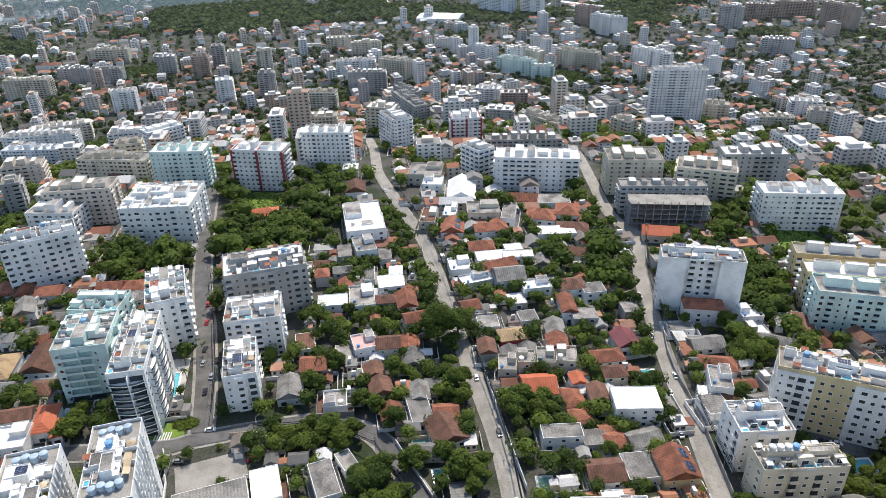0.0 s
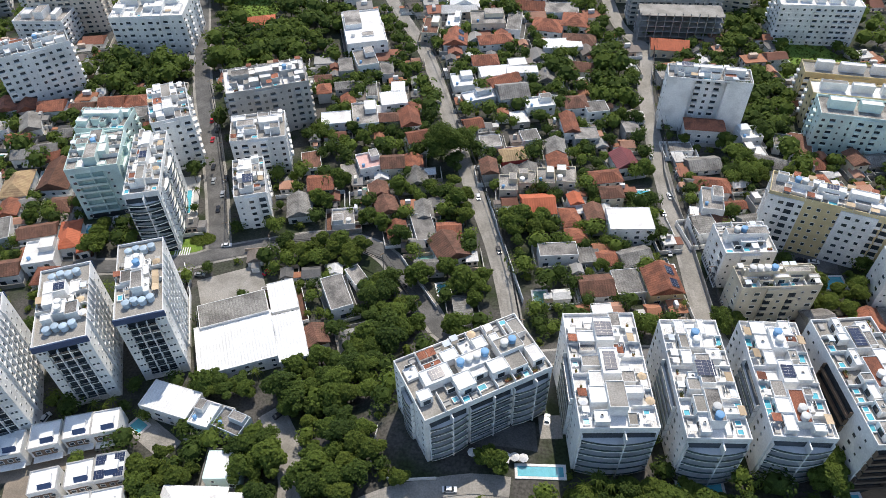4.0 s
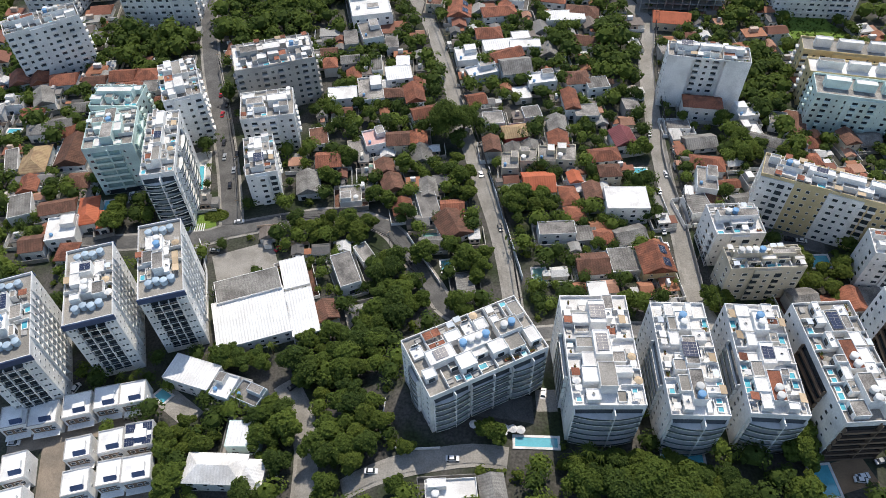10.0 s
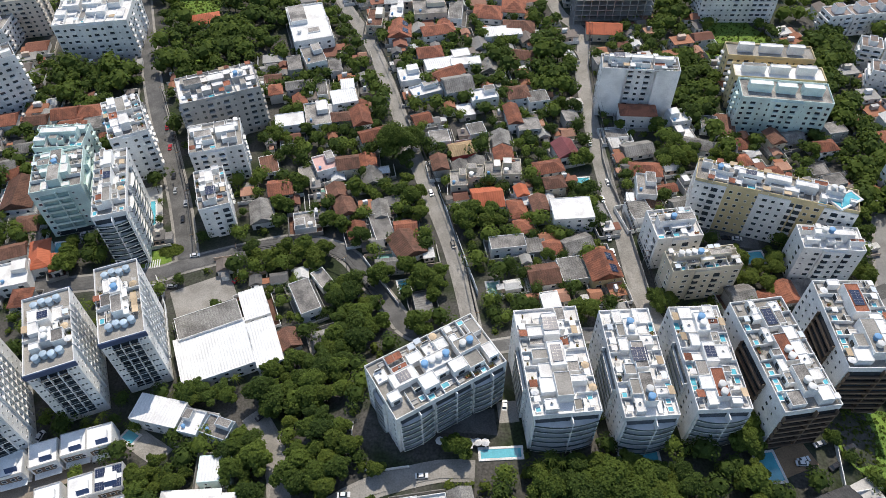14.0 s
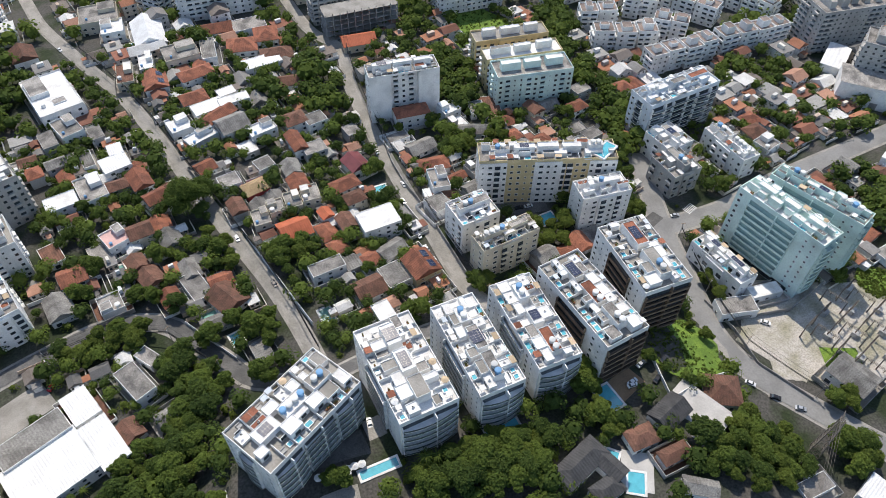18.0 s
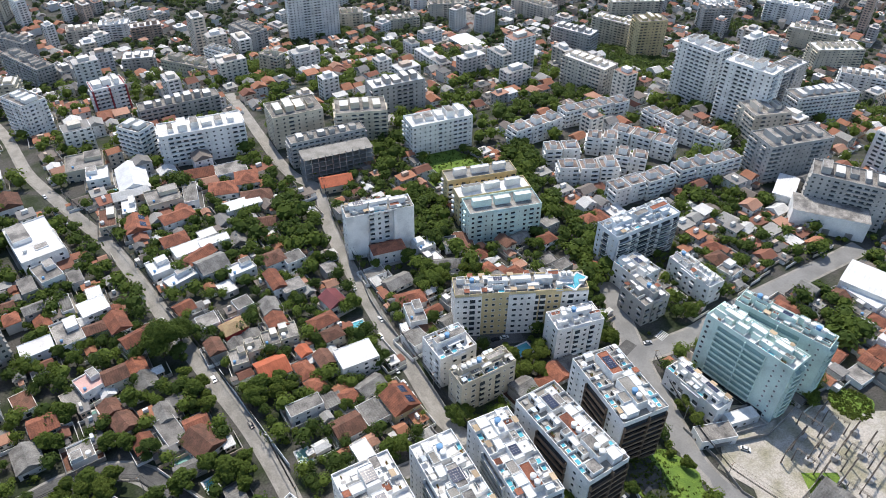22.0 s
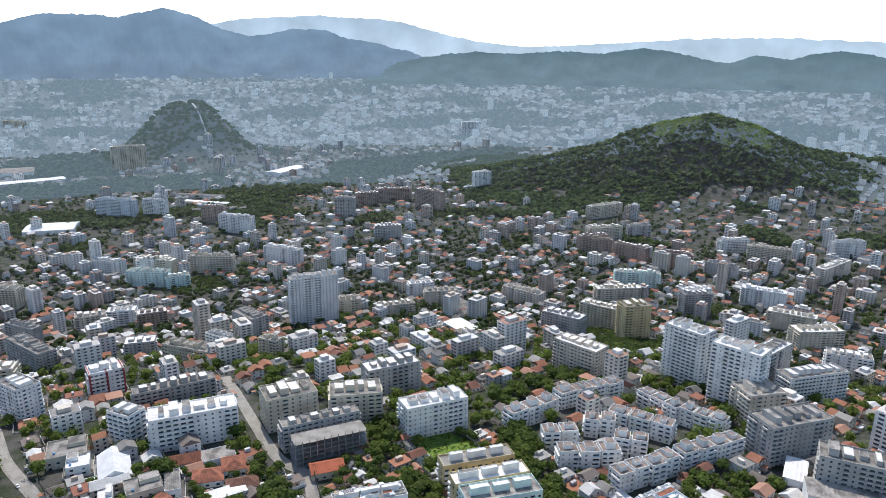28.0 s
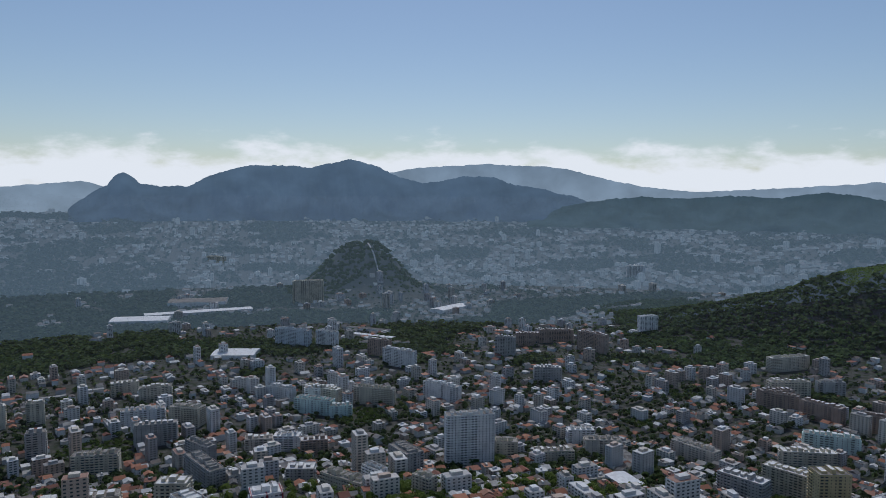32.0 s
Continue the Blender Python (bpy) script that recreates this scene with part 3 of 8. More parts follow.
    if style == "block" and side != 2:
        kinds = [("balcony", "mid", "balcony", "small", "wide")[(c + len(wall) + int(w)) % 5] for c in range(cols)]
    if style == "wings":
        kinds = ["balcony" if c % 2 else "wide" for c in range(cols)] if side == 0 else ["small"] * cols
    key = ("balc", wall, style)
    if key not in STYLES:
        p = Pieces().extrude([(0.05, -0.2), (-1.25, -0.2), (-1.25, 1.0), (-1.12, 1.0), (-1.12, 0.0), (-0.07, 0.0), (-0.07, 2.2), (0.05, 2.2)], -1.3, 1.3, [0, 0, 0, 0, 0, 1, 0, 0])
        STYLES[key] = p.mesh("balcony", "brown" if style == "brown" else wall if wall != "yellow" else "white", "glass")
    if hidden:
        p = Pieces()
        for f in range(floors):
            for c in range(cols):
                x = (c + 0.5 - cols / 2) * span / cols
                p.box(x - 0.6, -0.06, 1.2 + f * fh, x + 0.6, 0.05, 2.4 + f * fh)
        put("back_glazing", p.mesh("back_glazing", "glass"), root, at(0, 0), kind="stuff")
        return
    distant = math.hypot(root.matrix_basis.translation.x, root.matrix_basis.translation.y) > 272
    joined = Pieces()
    for f in range(floors):
        for c, k in enumerate(kinds):
            x = (c + 0.5 - cols / 2) * span / cols
            if style == "wings" and side == 0 and abs(x) > w * 0.2:
                continue
            if k == "balcony" and f > 0 and not distant:
                put("balcony", STYLES[key], root, at(x, 0.5 + f * fh))
            elif k == "balcony" and f > 0:
                out = proud(x)
                joined.box(x - 1.4, -1.15 - out, 0.35 + f * fh, x + 1.4, 0.0 - out, 1.45 + f * fh, 1)
                joined.box(x - 1.2, -0.06 - out, 1.45 + f * fh, x + 1.2, 0.05 - out, 2.7 + f * fh, 0)
            elif distant:
                a, z0, z1 = (0.4, 1.5, 2.4) if k == "small" else (0.7, 1.1, 2.4)
                joined.box(x - a, -0.06 - proud(x), z0 + f * fh, x + a, 0.05 - proud(x), z1 + f * fh)
            else:
                put("window", WINDOWS[k if k != "balcony" else "wide"], root, at(x, (1.1 if k != "small" else 1.5) + f * fh))
    if joined.f:
        put("glazing", joined.mesh("glazing", "glass", wall if wall != "yellow" else "white"), root, turn @ Matrix.Translation((0, -off, 0)), kind="stuff")


LABELS = dict(strip="white apartment block with glazed balcony bands", navy="white apartment tower with navy parapets and dark loggias", brown="cream apartment block with brown balconies",
              yellow="yellow and white apartment block with roof pool", block="rendered apartment block with cluttered flat roof", wings="white apartment block with two blank wings", mint="pale mint apartment slab with flat concrete roof", green="mint green apartment slab with glass balconies")


def roof_clutter(root, w, d, z, wall, rng, rich=1.0, reach=1.0):
    """What stands on a flat roof: parapet, penthouse rooms, terraces, tanks, panels, small pools."""
    t = 0.25
    put("parapet", Pieces().ring(w, d, t, z - 0.004, z + 1.1).mesh("parapet", wall), root)
    put("roof_deck", Pieces().box(-w / 2 + t, -d / 2 + t, z - 0.2, w / 2 - t, d / 2 - t, z + 0.05).mesh("roof_deck", rng.choice(["deck_white", "pavement", "deck_white"]) if rich > 0.8 else rng.choice(["deck", "deck_white", "pavement"])), root)
    long_y = d > w
    L, S = (d, w) if long_y else (w, d)

    def spot(u, v):
        return (v, u) if long_y else (u, v)

    top = z + 0.05
    main = wall if wall != "yellow" else "white"
    turn = Matrix.Rotation(0 if not long_y else math.pi / 2, 4, "Z")
    core = S * 0.24

    def room(u, v, lu, lv, h, base):
        sx, sy = spot(lu, lv)
        x, y = spot(u, v)
        return put("penthouse", Pieces().tray(-sx / 2, -sy / 2, 0, sx / 2, sy / 2, h, 0.15, 0.3).mesh("penthouse", main, rng.choice(["deck_white", "deck", "deck_white", "deck_white", "terracotta" if rng.random() < 0.3 else "pavement"])), root, Matrix.Translation((x, y, base))), x, y

    n = max(1, int(L / 12))
    for i in range(n):
        u = (i + 0.5 - n / 2) * (L * 0.86 * reach) / n
        lu, h = L * 0.86 * reach / n * rng.uniform(0.6, 0.95), rng.choice([3.4, 4.2, 4.6])
        one, x, y = room(u, 0, lu, core, h, top)
        r = rng.random()
        if r < 0.6 * rich:
            for k in range(rng.choice([2, 3, 4])):
                kx, ky = spot((k - 1.5) * 2.6 if lu > 9 else (k % 2 - 0.5) * 2.6, 0.0 if lu > 9 or k < 2 else core * 0.8)
                if abs(kx) < abs(spot(lu, core)[0]) / 2 and abs(ky) < abs(spot(lu, core)[1]) / 2:
                    put("water_tank", TANK[rng.choice(["white", "white", "blue"])], root, Matrix.Translation((x + kx, y + ky, top + h - 0.3)))
        elif r < 0.9 * rich and lu > 4.5:
            put("solar_panel", rng.choice(SOLAR), root, Matrix.Translation((x, y, top + h - 0.29)) @ turn @ Matrix.Diagonal((min(1, lu / 6.5), min(1, core / 3.8), 1, 1)))
    m = max(2, int(L * reach / 5.4))
    for side in (-1, 1) if rich > 0.3 else ():
        for i in range(m):
            u = (i + 0.5 - m / 2) * L * 0.95 * reach / m
            cell = L * 0.95 * reach / m
            lu, lv = cell * rng.choice([0.45, 0.7, 0.9, 1.0]), S * rng.uniform(0.1, 0.26)
            shift = (cell - lu) / 2 * rng.choice([-1, 1])
            v = side * (core / 2 + lv / 2 + 0.02)
            one, x, y = room(u + shift, v, lu, lv, rng.choice([1.2, 2.6, 2.8, 3.0, 3.6]), top)
            if rich > 0.8:
                face = -1 if side < 0 else 1
                sx, sy = spot(lu, lv)
                put("sliding_door", WINDOWS["door"], one, (Matrix.Translation((0, face * sy / 2, 0.12)) @ Matrix.Rotation(0 if face < 0 else math.pi, 4, "Z")) if not long_y else (Matrix.Translation((face * sx / 2, 0, 0.12)) @ Matrix.Rotation(face * math.pi / 2, 4, "Z")))
            if rng.random() < 0.3:
                put("air_conditioner", AC, root, Matrix.Translation((x, y, top + 2.32)))
            wx, wy = spot(u - cell / 2, side * (S / 2 - (S / 2 - core / 2) * 0.42))
            if i:
                put("terrace_wall", TERRACE[0], root, Matrix.Translation((wx, wy, top)) @ (Matrix.Rotation(math.pi / 2, 4, "Z") @ turn) @ Matrix.Diagonal(((S / 2 - core / 2) * 0.24, 1, 1, 1)))
            out = side * (S / 2 - (S / 2 - core / 2 - lv) * 0.5)
            for e in (-0.25, 0.25):
                if rng.random() > 0.85 * rich:
                    continue
                px, py = spot(u + e * cell, out)
                place = Matrix.Translation((px, py, top)) @ turn
                r = rng.random()
                if r < 0.3:
                    put("awning", rng.choice(AWNINGS), root, place @ Matrix.Diagonal((0.75, 0.85, 1, 1)))
                elif r < 0.5:
                    put("plunge_pool", rng.choice(POOLS), root, place @ Matrix.Diagonal((0.8, 0.8, 1, 1)))
                elif r < 0.68:
                    k = rng.uniform(0.7, 1.2)
                    put("planter", PLANTERS[rng.randrange(2)], root, place @ Matrix.Diagonal((k, k, k, 1)))
                elif r < 0.74:
                    put("parasol", PARASOL[rng.randrange(2)], root, place)
                else:
                    put("lounge_seat", SEAT, root, place)


def planter_mesh(seed):
    rng = random.Random(seed)
    p = Pieces().box(-0.9, -0.3, 0, 0.9, 0.3, 0.45, 0)
    for _ in range(60):
        c = Vector((rng.uniform(-0.9, 0.9), rng.uniform(-0.35, 0.35), rng.uniform(0.45, 1.2)))
        a, b = (Vector((rng.uniform(-1, 1), rng.uniform(-1, 1), rng.uniform(-1, 1))) * 0.22 for _ in range(2))
        p.face([c, c + a, c + a + b, c + b], 1)
    return p.mesh("planter", "terracotta", "leaf_light")


def parasol_mesh(mat):
    p = Pieces().tube(0, 0, 0, 2.2, 0.04, 0.04, 6, 1)
    p.tube(0, 0, 2.05, 2.6, 1.4, 0.1, 8)
    return p.mesh("parasol", mat, "frame")


PARASOL = [parasol_mesh("canvas"), parasol_mesh("white_sheet")]
SEAT = Pieces().extrude([(-0.8, 0), (0.8, 0), (0.8, 0.8), (0.5, 0.8), (0.4, 0.42), (-0.8, 0.42)], -1.0, 1.0).mesh("lounge_seat", "grey")
PLANTERS = [planter_mesh(1), planter_mesh(2)]
TERRACE = [Pieces().box(-1.6, -0.1, 0, 1.6, 0.1, 1.8).mesh("terrace_wall", "white"), Pieces().box(-1.2, -0.1, 0, 1.2, 0.1, 1.4).mesh("terrace_wall", "cream")]


def apartment(x, y, rot, w, d, H, style, wall, seed, rich=1.0):
    rng = random.Random(seed)
    root = thing("apartment_building", x, y, land(x, y), rot, LABELS[style], "apartment building")
    for k in range(3):
        o = (k - 1) * 0.33 * max(w, d)
        c, s = math.cos(radians(rot)), math.sin(radians(rot))
        ox, oy = (o * c, o * s) if w > d else (-o * s, o * c)
        take(x + ox, y + oy, min(w, d) * 0.62)
    a, c = w / 2, d / 2
    front, right, back, left = [(-a, -c)], [(a, -c)], [(a, c)], [(-a, c)]
    if style == "block":
        e = w * 0.18
        front += [(-e, -c), (-e, -c - 0.7), (e, -c - 0.7), (e, -c)]
        back += [(e, c), (e, c + 0.5), (-e, c + 0.5), (-e, c)]
    elif style == "wings":
        e = w * 0.2
        front += [(-e, -c), (-e, -c + 3.6), (e, -c + 3.6), (e, -c)]
    outline = front + right + back + left
    put("wall", Pieces().solid([(u, v, -9) for u, v in outline], [(u, v, H) for u, v in outline]).mesh("wall", wall), root)
    if style == "navy":
        put("cornice", Pieces().box(-w / 2 - 0.3, -d / 2 - 0.4, H - 1.6, w / 2 + 0.3, -d / 2 - 0.003, H + 0.9).mesh("cornice", "navy"), root, label="navy blue painted parapet band")
        put("cornice", Pieces().box(-w / 2 - 0.25, d / 2 + 0.003, H - 1.6, w / 2 + 0.25, d / 2 + 0.4, H + 0.9).mesh("cornice", "navy"), root, label="navy blue painted parapet band")
        for v in (-0.34, 0.36):
            for k in range(4):
                put("water_tank", TANK["pale"], root, Matrix.Translation(((k - 1.5) * 2.5, v * d + 0.7 * (k % 2), H + 0.05)))
    if style == "yellow":
        for k in range(0, 5, 2):
            u = -a + w * (k + 0.5) / 5
            put("facade_bay", Pieces().box(u - w / 10, -c - 0.6, -1, u + w / 10, c + 0.3, H - 0.5).mesh("facade_bay", "white"), root, label="white rendered bay")
    for side in range(4):
        facade(root, side, w, d, H, style, wall, rng)
    roof_clutter(root, w, d, H, wall, rng, 0.2 if seed in (12, 13, 14) else rich if math.hypot(x, y) < 235 else 0.5, 0.56 if style == "navy" else 1.0)
    return root


def block(x, y, rot, w, d, H, wall, seed, lite=False):
    """An apartment block further off: its floors are real bands of windows and slabs, a part for each side."""
    rng = random.Random(seed)
    colour = dict(red="white", brown="brown_wall")
    if wall == "white" and not lite and H < 34:
        wall = rng.choice(["white", "white", "beige", "cream", "white"])
    root = thing("apartment_building", x, y, land(x, y), rot, f"{wall.replace('_', ' ')} apartment block further down the hill", "apartment building", "apartment blocks of the district")
    for k in range(3):
        o = (k - 1) * 0.33 * max(w, d)
        c, s = math.cos(radians(rot)), math.sin(radians(rot))
        ox, oy = (o * c, o * s) if w > d else (-o * s, o * c)
        take(x + ox, y + oy, min(w, d) * 0.6)
    floors = max(2, int(H / 3.0))
    fh = (H - 0.6) / floors
    main = colour.get(wall, wall)
    put("wall", Pieces().box(-w / 2, -d / 2, -8, w / 2, d / 2, H).mesh("wall", main), root)
    if wall == "red":
        for x0 in (-w / 2, -0.6, w / 2 - 1.2):
            put("pier", Pieces().box(x0, -d / 2 - 1.3, -1, x0 + 1.2, d / 2 + 0.3, H + 0.3).mesh("pier", "red"), root, label="dark red tiled pier")
    bay = rng.choice([3.4, 3.9, 4.4]) + (1.4 if math.hypot(x, y) > 850 else 0.0)
    near = math.hypot(x, y) < 480 and not lite
    q = Pieces()
    for side in range(4):
        span, off = (w, d / 2) if side % 2 == 0 else (d, w / 2)
        cs, sn = ((1, 0), (0, 1), (-1, 0), (0, -1))[side]
        cols = max(2, int(span / bay))
        sort = [rng.random() for _ in range(cols)]

        def slab(u0, v0, z0, u1, v1, z1, m):
            pts = [(u0, v0), (u1, v0), (u1, v1), (u0, v1)]
            pts = [(u * cs - v * sn, u * sn + v * cs) for u, v in pts]
            q.solid([(u, v, z0) for u, v in pts], [(u, v, z1) for u, v in pts], m)

        for c in range(cols):
            u = (c + 0.5 - cols / 2) * span / cols
            for f in range(floors):
                z = f * fh
                if sort[c] < 0.55 and side != 2 and f:
                    b = span / cols * 0.46
                    slab(u - b, -off - 1.2, z + 0.3, u + b, -off, z + 1.45, 1)
                    slab(u - b * 0.7, -off - 0.06, z + 1.45, u + b * 0.7, -off + 0.05, z + 2.6, 0)
                elif sort[c] < 0.85:
                    slab(u - 0.6, -off - 0.06, z + 1.4, u + 0.6, -off + 0.05, z + 2.5, 0)
                else:
                    slab(u - 0.4, -off - 0.06, z + 1.6, u + 0.4, -off + 0.05, z + 2.4, 0)
        if near:
            for f in range(1, floors + 1):
                slab(-span / 2, -off - 0.14, f * fh - 0.12, span / 2, -off, f * fh + 0.12, 1)
        if near or side == 3:
            put("glazing", q.mesh("glazing", "glass", main), root, kind="stuff")
            q = Pieces()
    put("roof", Pieces().tray(-w / 2, -d / 2, H - 0.004, w / 2, d / 2, H + 0.9, 0.3, 0.8).mesh("roof", main, "estate_roof" if lite else rng.choice(["deck", "deck_white", "deck", "terracotta"] if H < 16 else ["deck", "deck_white", "deck"])), root)
    n = max(1, int(max(w, d) / 8))
    q = Pieces()
    for i in range(n):
        u = (i + 0.5 - n / 2) * max(w, d) * 0.85 / n
        sx, sy, h = rng.uniform(3, 6.5), min(w, d) * rng.uniform(0.35, 0.62), rng.choice([2.6, 3, 4.5])
        px, py = (u, 0) if w > d else (0, u)
        sx, sy = (sx, sy) if w > d else (sy, sx)
        q.tray(px - sx / 2, py - sy / 2, H + 0.1, px + sx / 2, py + sy / 2, H + h, 0.15, 0.3)
        if near or i == n - 1:
            put("roof_room", q.mesh("roof_room", main, "estate_roof" if lite else rng.choice(["deck", "deck_white"])), root, kind="" if near else "stuff")
            q = Pieces()
    return root


def estate_row(x, y, rot, w, d, H, n, seed):
    """A terrace of low white blocks, each unit stepped a little from the next."""
    rng = random.Random(seed)
    c, s = math.cos(radians(rot)), math.sin(radians(rot))
    for i in range(n):
        u, v = (i + 0.5 - n / 2) * w / n, rng.uniform(-1.2, 1.2)
        block(x + u * c - v * s, y + u * s + v * c, rot, w / n - 1.2, d, H, "white", seed * 10 + i, True)


# ---- houses ----
def house(x, y, rot, w, d, H, kind, roof, wall="white", solar=False, seed=0):
    rng = random.Random(seed)
    names = dict(terracotta="terracotta tiled", old_tiles="weathered brown tiled", bright_tiles="bright orange tiled", tan_tiles="tan tiled", sheet="grey fibre-sheet", slate="dark slate", white_sheet="white metal-sheet", deck="flat concrete", deck_white="flat white", pink="pink tiled terrace", maroon="maroon sheet")
    root = thing("house", x, y, land(x, y), rot, f"{wall.replace('wall', '')} rendered house with {names[roof]} roof", "house", "houses of the hillside streets")
    take(x, y, (w + d) * 0.25)
    put("wall", Pieces().box(-w / 2, -d / 2, -3.0, w / 2, d / 2, H).mesh("wall", wall), root)
    o = 0.45
    if kind in "gh":
        a, b = w / 2 + o, d / 2 + o
        along = w >= d
        lx, ly = (a, b) if along else (b, a)
        rise = 0.52 * ly
        cut = ly * 0.95 if kind == "h" else 0.0
        n = max(4, int(lx * 2 / 0.5))
        p = Pieces()

        def at(u, v, z):
            return (u, v, z) if along else (-v, u, z)

        rows = []
        for i in range(n + 1):
            u = -lx + 2 * lx * i / n
            top = rise * min(1.0, (lx - abs(u)) / cut) if cut else rise
            lift = 0.09 if i % 2 else 0.0
            rows.append([at(u, -ly, H - 0.16), at(u, -ly, H + lift), at(u, -ly * (1 - top / rise) if cut else 0.0, H + top + lift), at(u, ly * (1 - top / rise) if cut else 0.0, H + top + lift), at(u, ly, H + lift), at(u, ly, H - 0.16)])
        for r, q in zip(rows, rows[1:]):
            for k in range(5):
                p.face([r[k], q[k], q[k + 1], r[k + 1]])
        p.face(rows[0]).face(rows[-1][::-1]).face([r[0] for r in rows][::-1] + [r[5] for r in rows])
        put("roof", p.weld().mesh("roof", roof), root)
        if solar:
            for sx in (-0.25, 0.22):
                tilt = math.atan2(rise, ly)
                m = Matrix.Translation((sx * w, -d * 0.25, H + rise * 0.5 + 0.1)) @ Matrix.Rotation(tilt - 0.06, 4, "X") if along else Matrix.Translation((w * 0.25, sx * d, H + rise * 0.5 + 0.1)) @ Matrix.Rotation(math.pi / 2, 4, "Z") @ Matrix.Rotation(tilt - 0.06, 4, "X")
                put("solar_panel", SOLAR[0], root, m)
    else:
        t = 0.18
        hgt = 0.35 if kind == "f" else 0.9
        put("parapet", Pieces().ring(w, d, t, H - 0.004, H + hgt).mesh("parapet", wall), root)
        if roof in ("sheet", "white_sheet", "old_tiles"):
            n = max(6, int(w / 0.55))
            q = Pieces()
            line = [(-w / 2 + t + (w - 2 * t) * i / n, H + (0.16 if i % 2 else 0.05)) for i in range(n + 1)]
            k = d / 2 - t
            for (u0, z0), (u1, z1) in zip(line, line[1:]):
                q.face([(u0, -k, z0), (u1, -k, z1), (u1, k, z1 + 0.12), (u0, k, z0 + 0.12)])
            q.weld()
        else:
            q = Pieces().box(-w / 2 + t, -d / 2 + t, H - 0.1, w / 2 - t, d / 2 - t, H + 0.06)
        put("roof", q.mesh("roof", roof), root)
        if kind == "t":
            sx, sy = w * rng.uniform(0.35, 0.55), d * rng.uniform(0.35, 0.5)
            put("roof_room", Pieces().tray(-sx / 2, -sy / 2, 0, sx / 2, sy / 2, 2.7, 0.15, 0.15).mesh("roof_room", wall, rng.choice(["deck", "deck_white"])), root, Matrix.Translation((rng.choice([-1, 1]) * (w - sx) * 0.42, d * 0.2, H + 0.06)))
            put("water_tank", TANK[rng.choice(["small", "small", "white"])], root, Matrix.Translation((-w * 0.3, -d * 0.25, H + 0.06)))
    if seed % 2:
        gap = rng.uniform(1.5, 2.6)
        put("yard_wall", Pieces().ring(w + 2 * gap, d + 2 * gap + 1.5, 0.18, -1.0, rng.choice([1.8, 2.2, 2.6])).mesh("yard_wall", rng.choice(["white", "grey", "concrete", "concrete"])), root)
        put("yard_paving", Pieces().box(-w / 2 - gap + 0.2, -d / 2 - gap - 0.5, -0.5, w / 2 + gap - 0.2, d / 2 + gap + 0.5, 0.07).mesh("yard_paving", rng.choice(["old_paving", "concrete", "asphalt", "old_paving", "old_tiles"])), root)
    storeys = max(1, int(H / 2.9))
    for f in range(storeys):
        for side in ((0, 1 if seed % 2 else 3) if math.hypot(x, y) < 250 else (0,)):
            span, off = (w, d / 2) if side == 0 else (d, w / 2)
            n = max(1, int(span / 4.4)) if side == 0 else 1
            for i in range(n):
                u = (i + 0.5 - n / 2) * span / n
                m = Matrix.Rotation(radians(90 * side), 4, "Z") @ Matrix.Translation((u, -off, f * 2.9 + (0.1 if f == 0 and i == 0 and side == 0 else 1.0)))
                door = f == 0 and i == 0 and side == 0
                put("door" if door else "window", WINDOWS["door" if door else rng.choice(["mid", "wide", "mid", "small"])], root, m)
    return root


HOOD = Pieces().box(-1.9, -1.5, 0, 1.9, 1.6, 1.4).mesh("hood", "roof_white")
HOOD_GLASS = Pieces().solid([(-1.9, -2.7, 0), (1.9, -2.7, 0), (1.9, -1.503, 0), (-1.9, -1.503, 0)], [(-1.9, -2.5, 0.12), (1.9, -2.5, 0.12), (1.9, -1.503, 1.3), (-1.9, -1.503, 1.3)]).mesh("hood_glass", "navy")


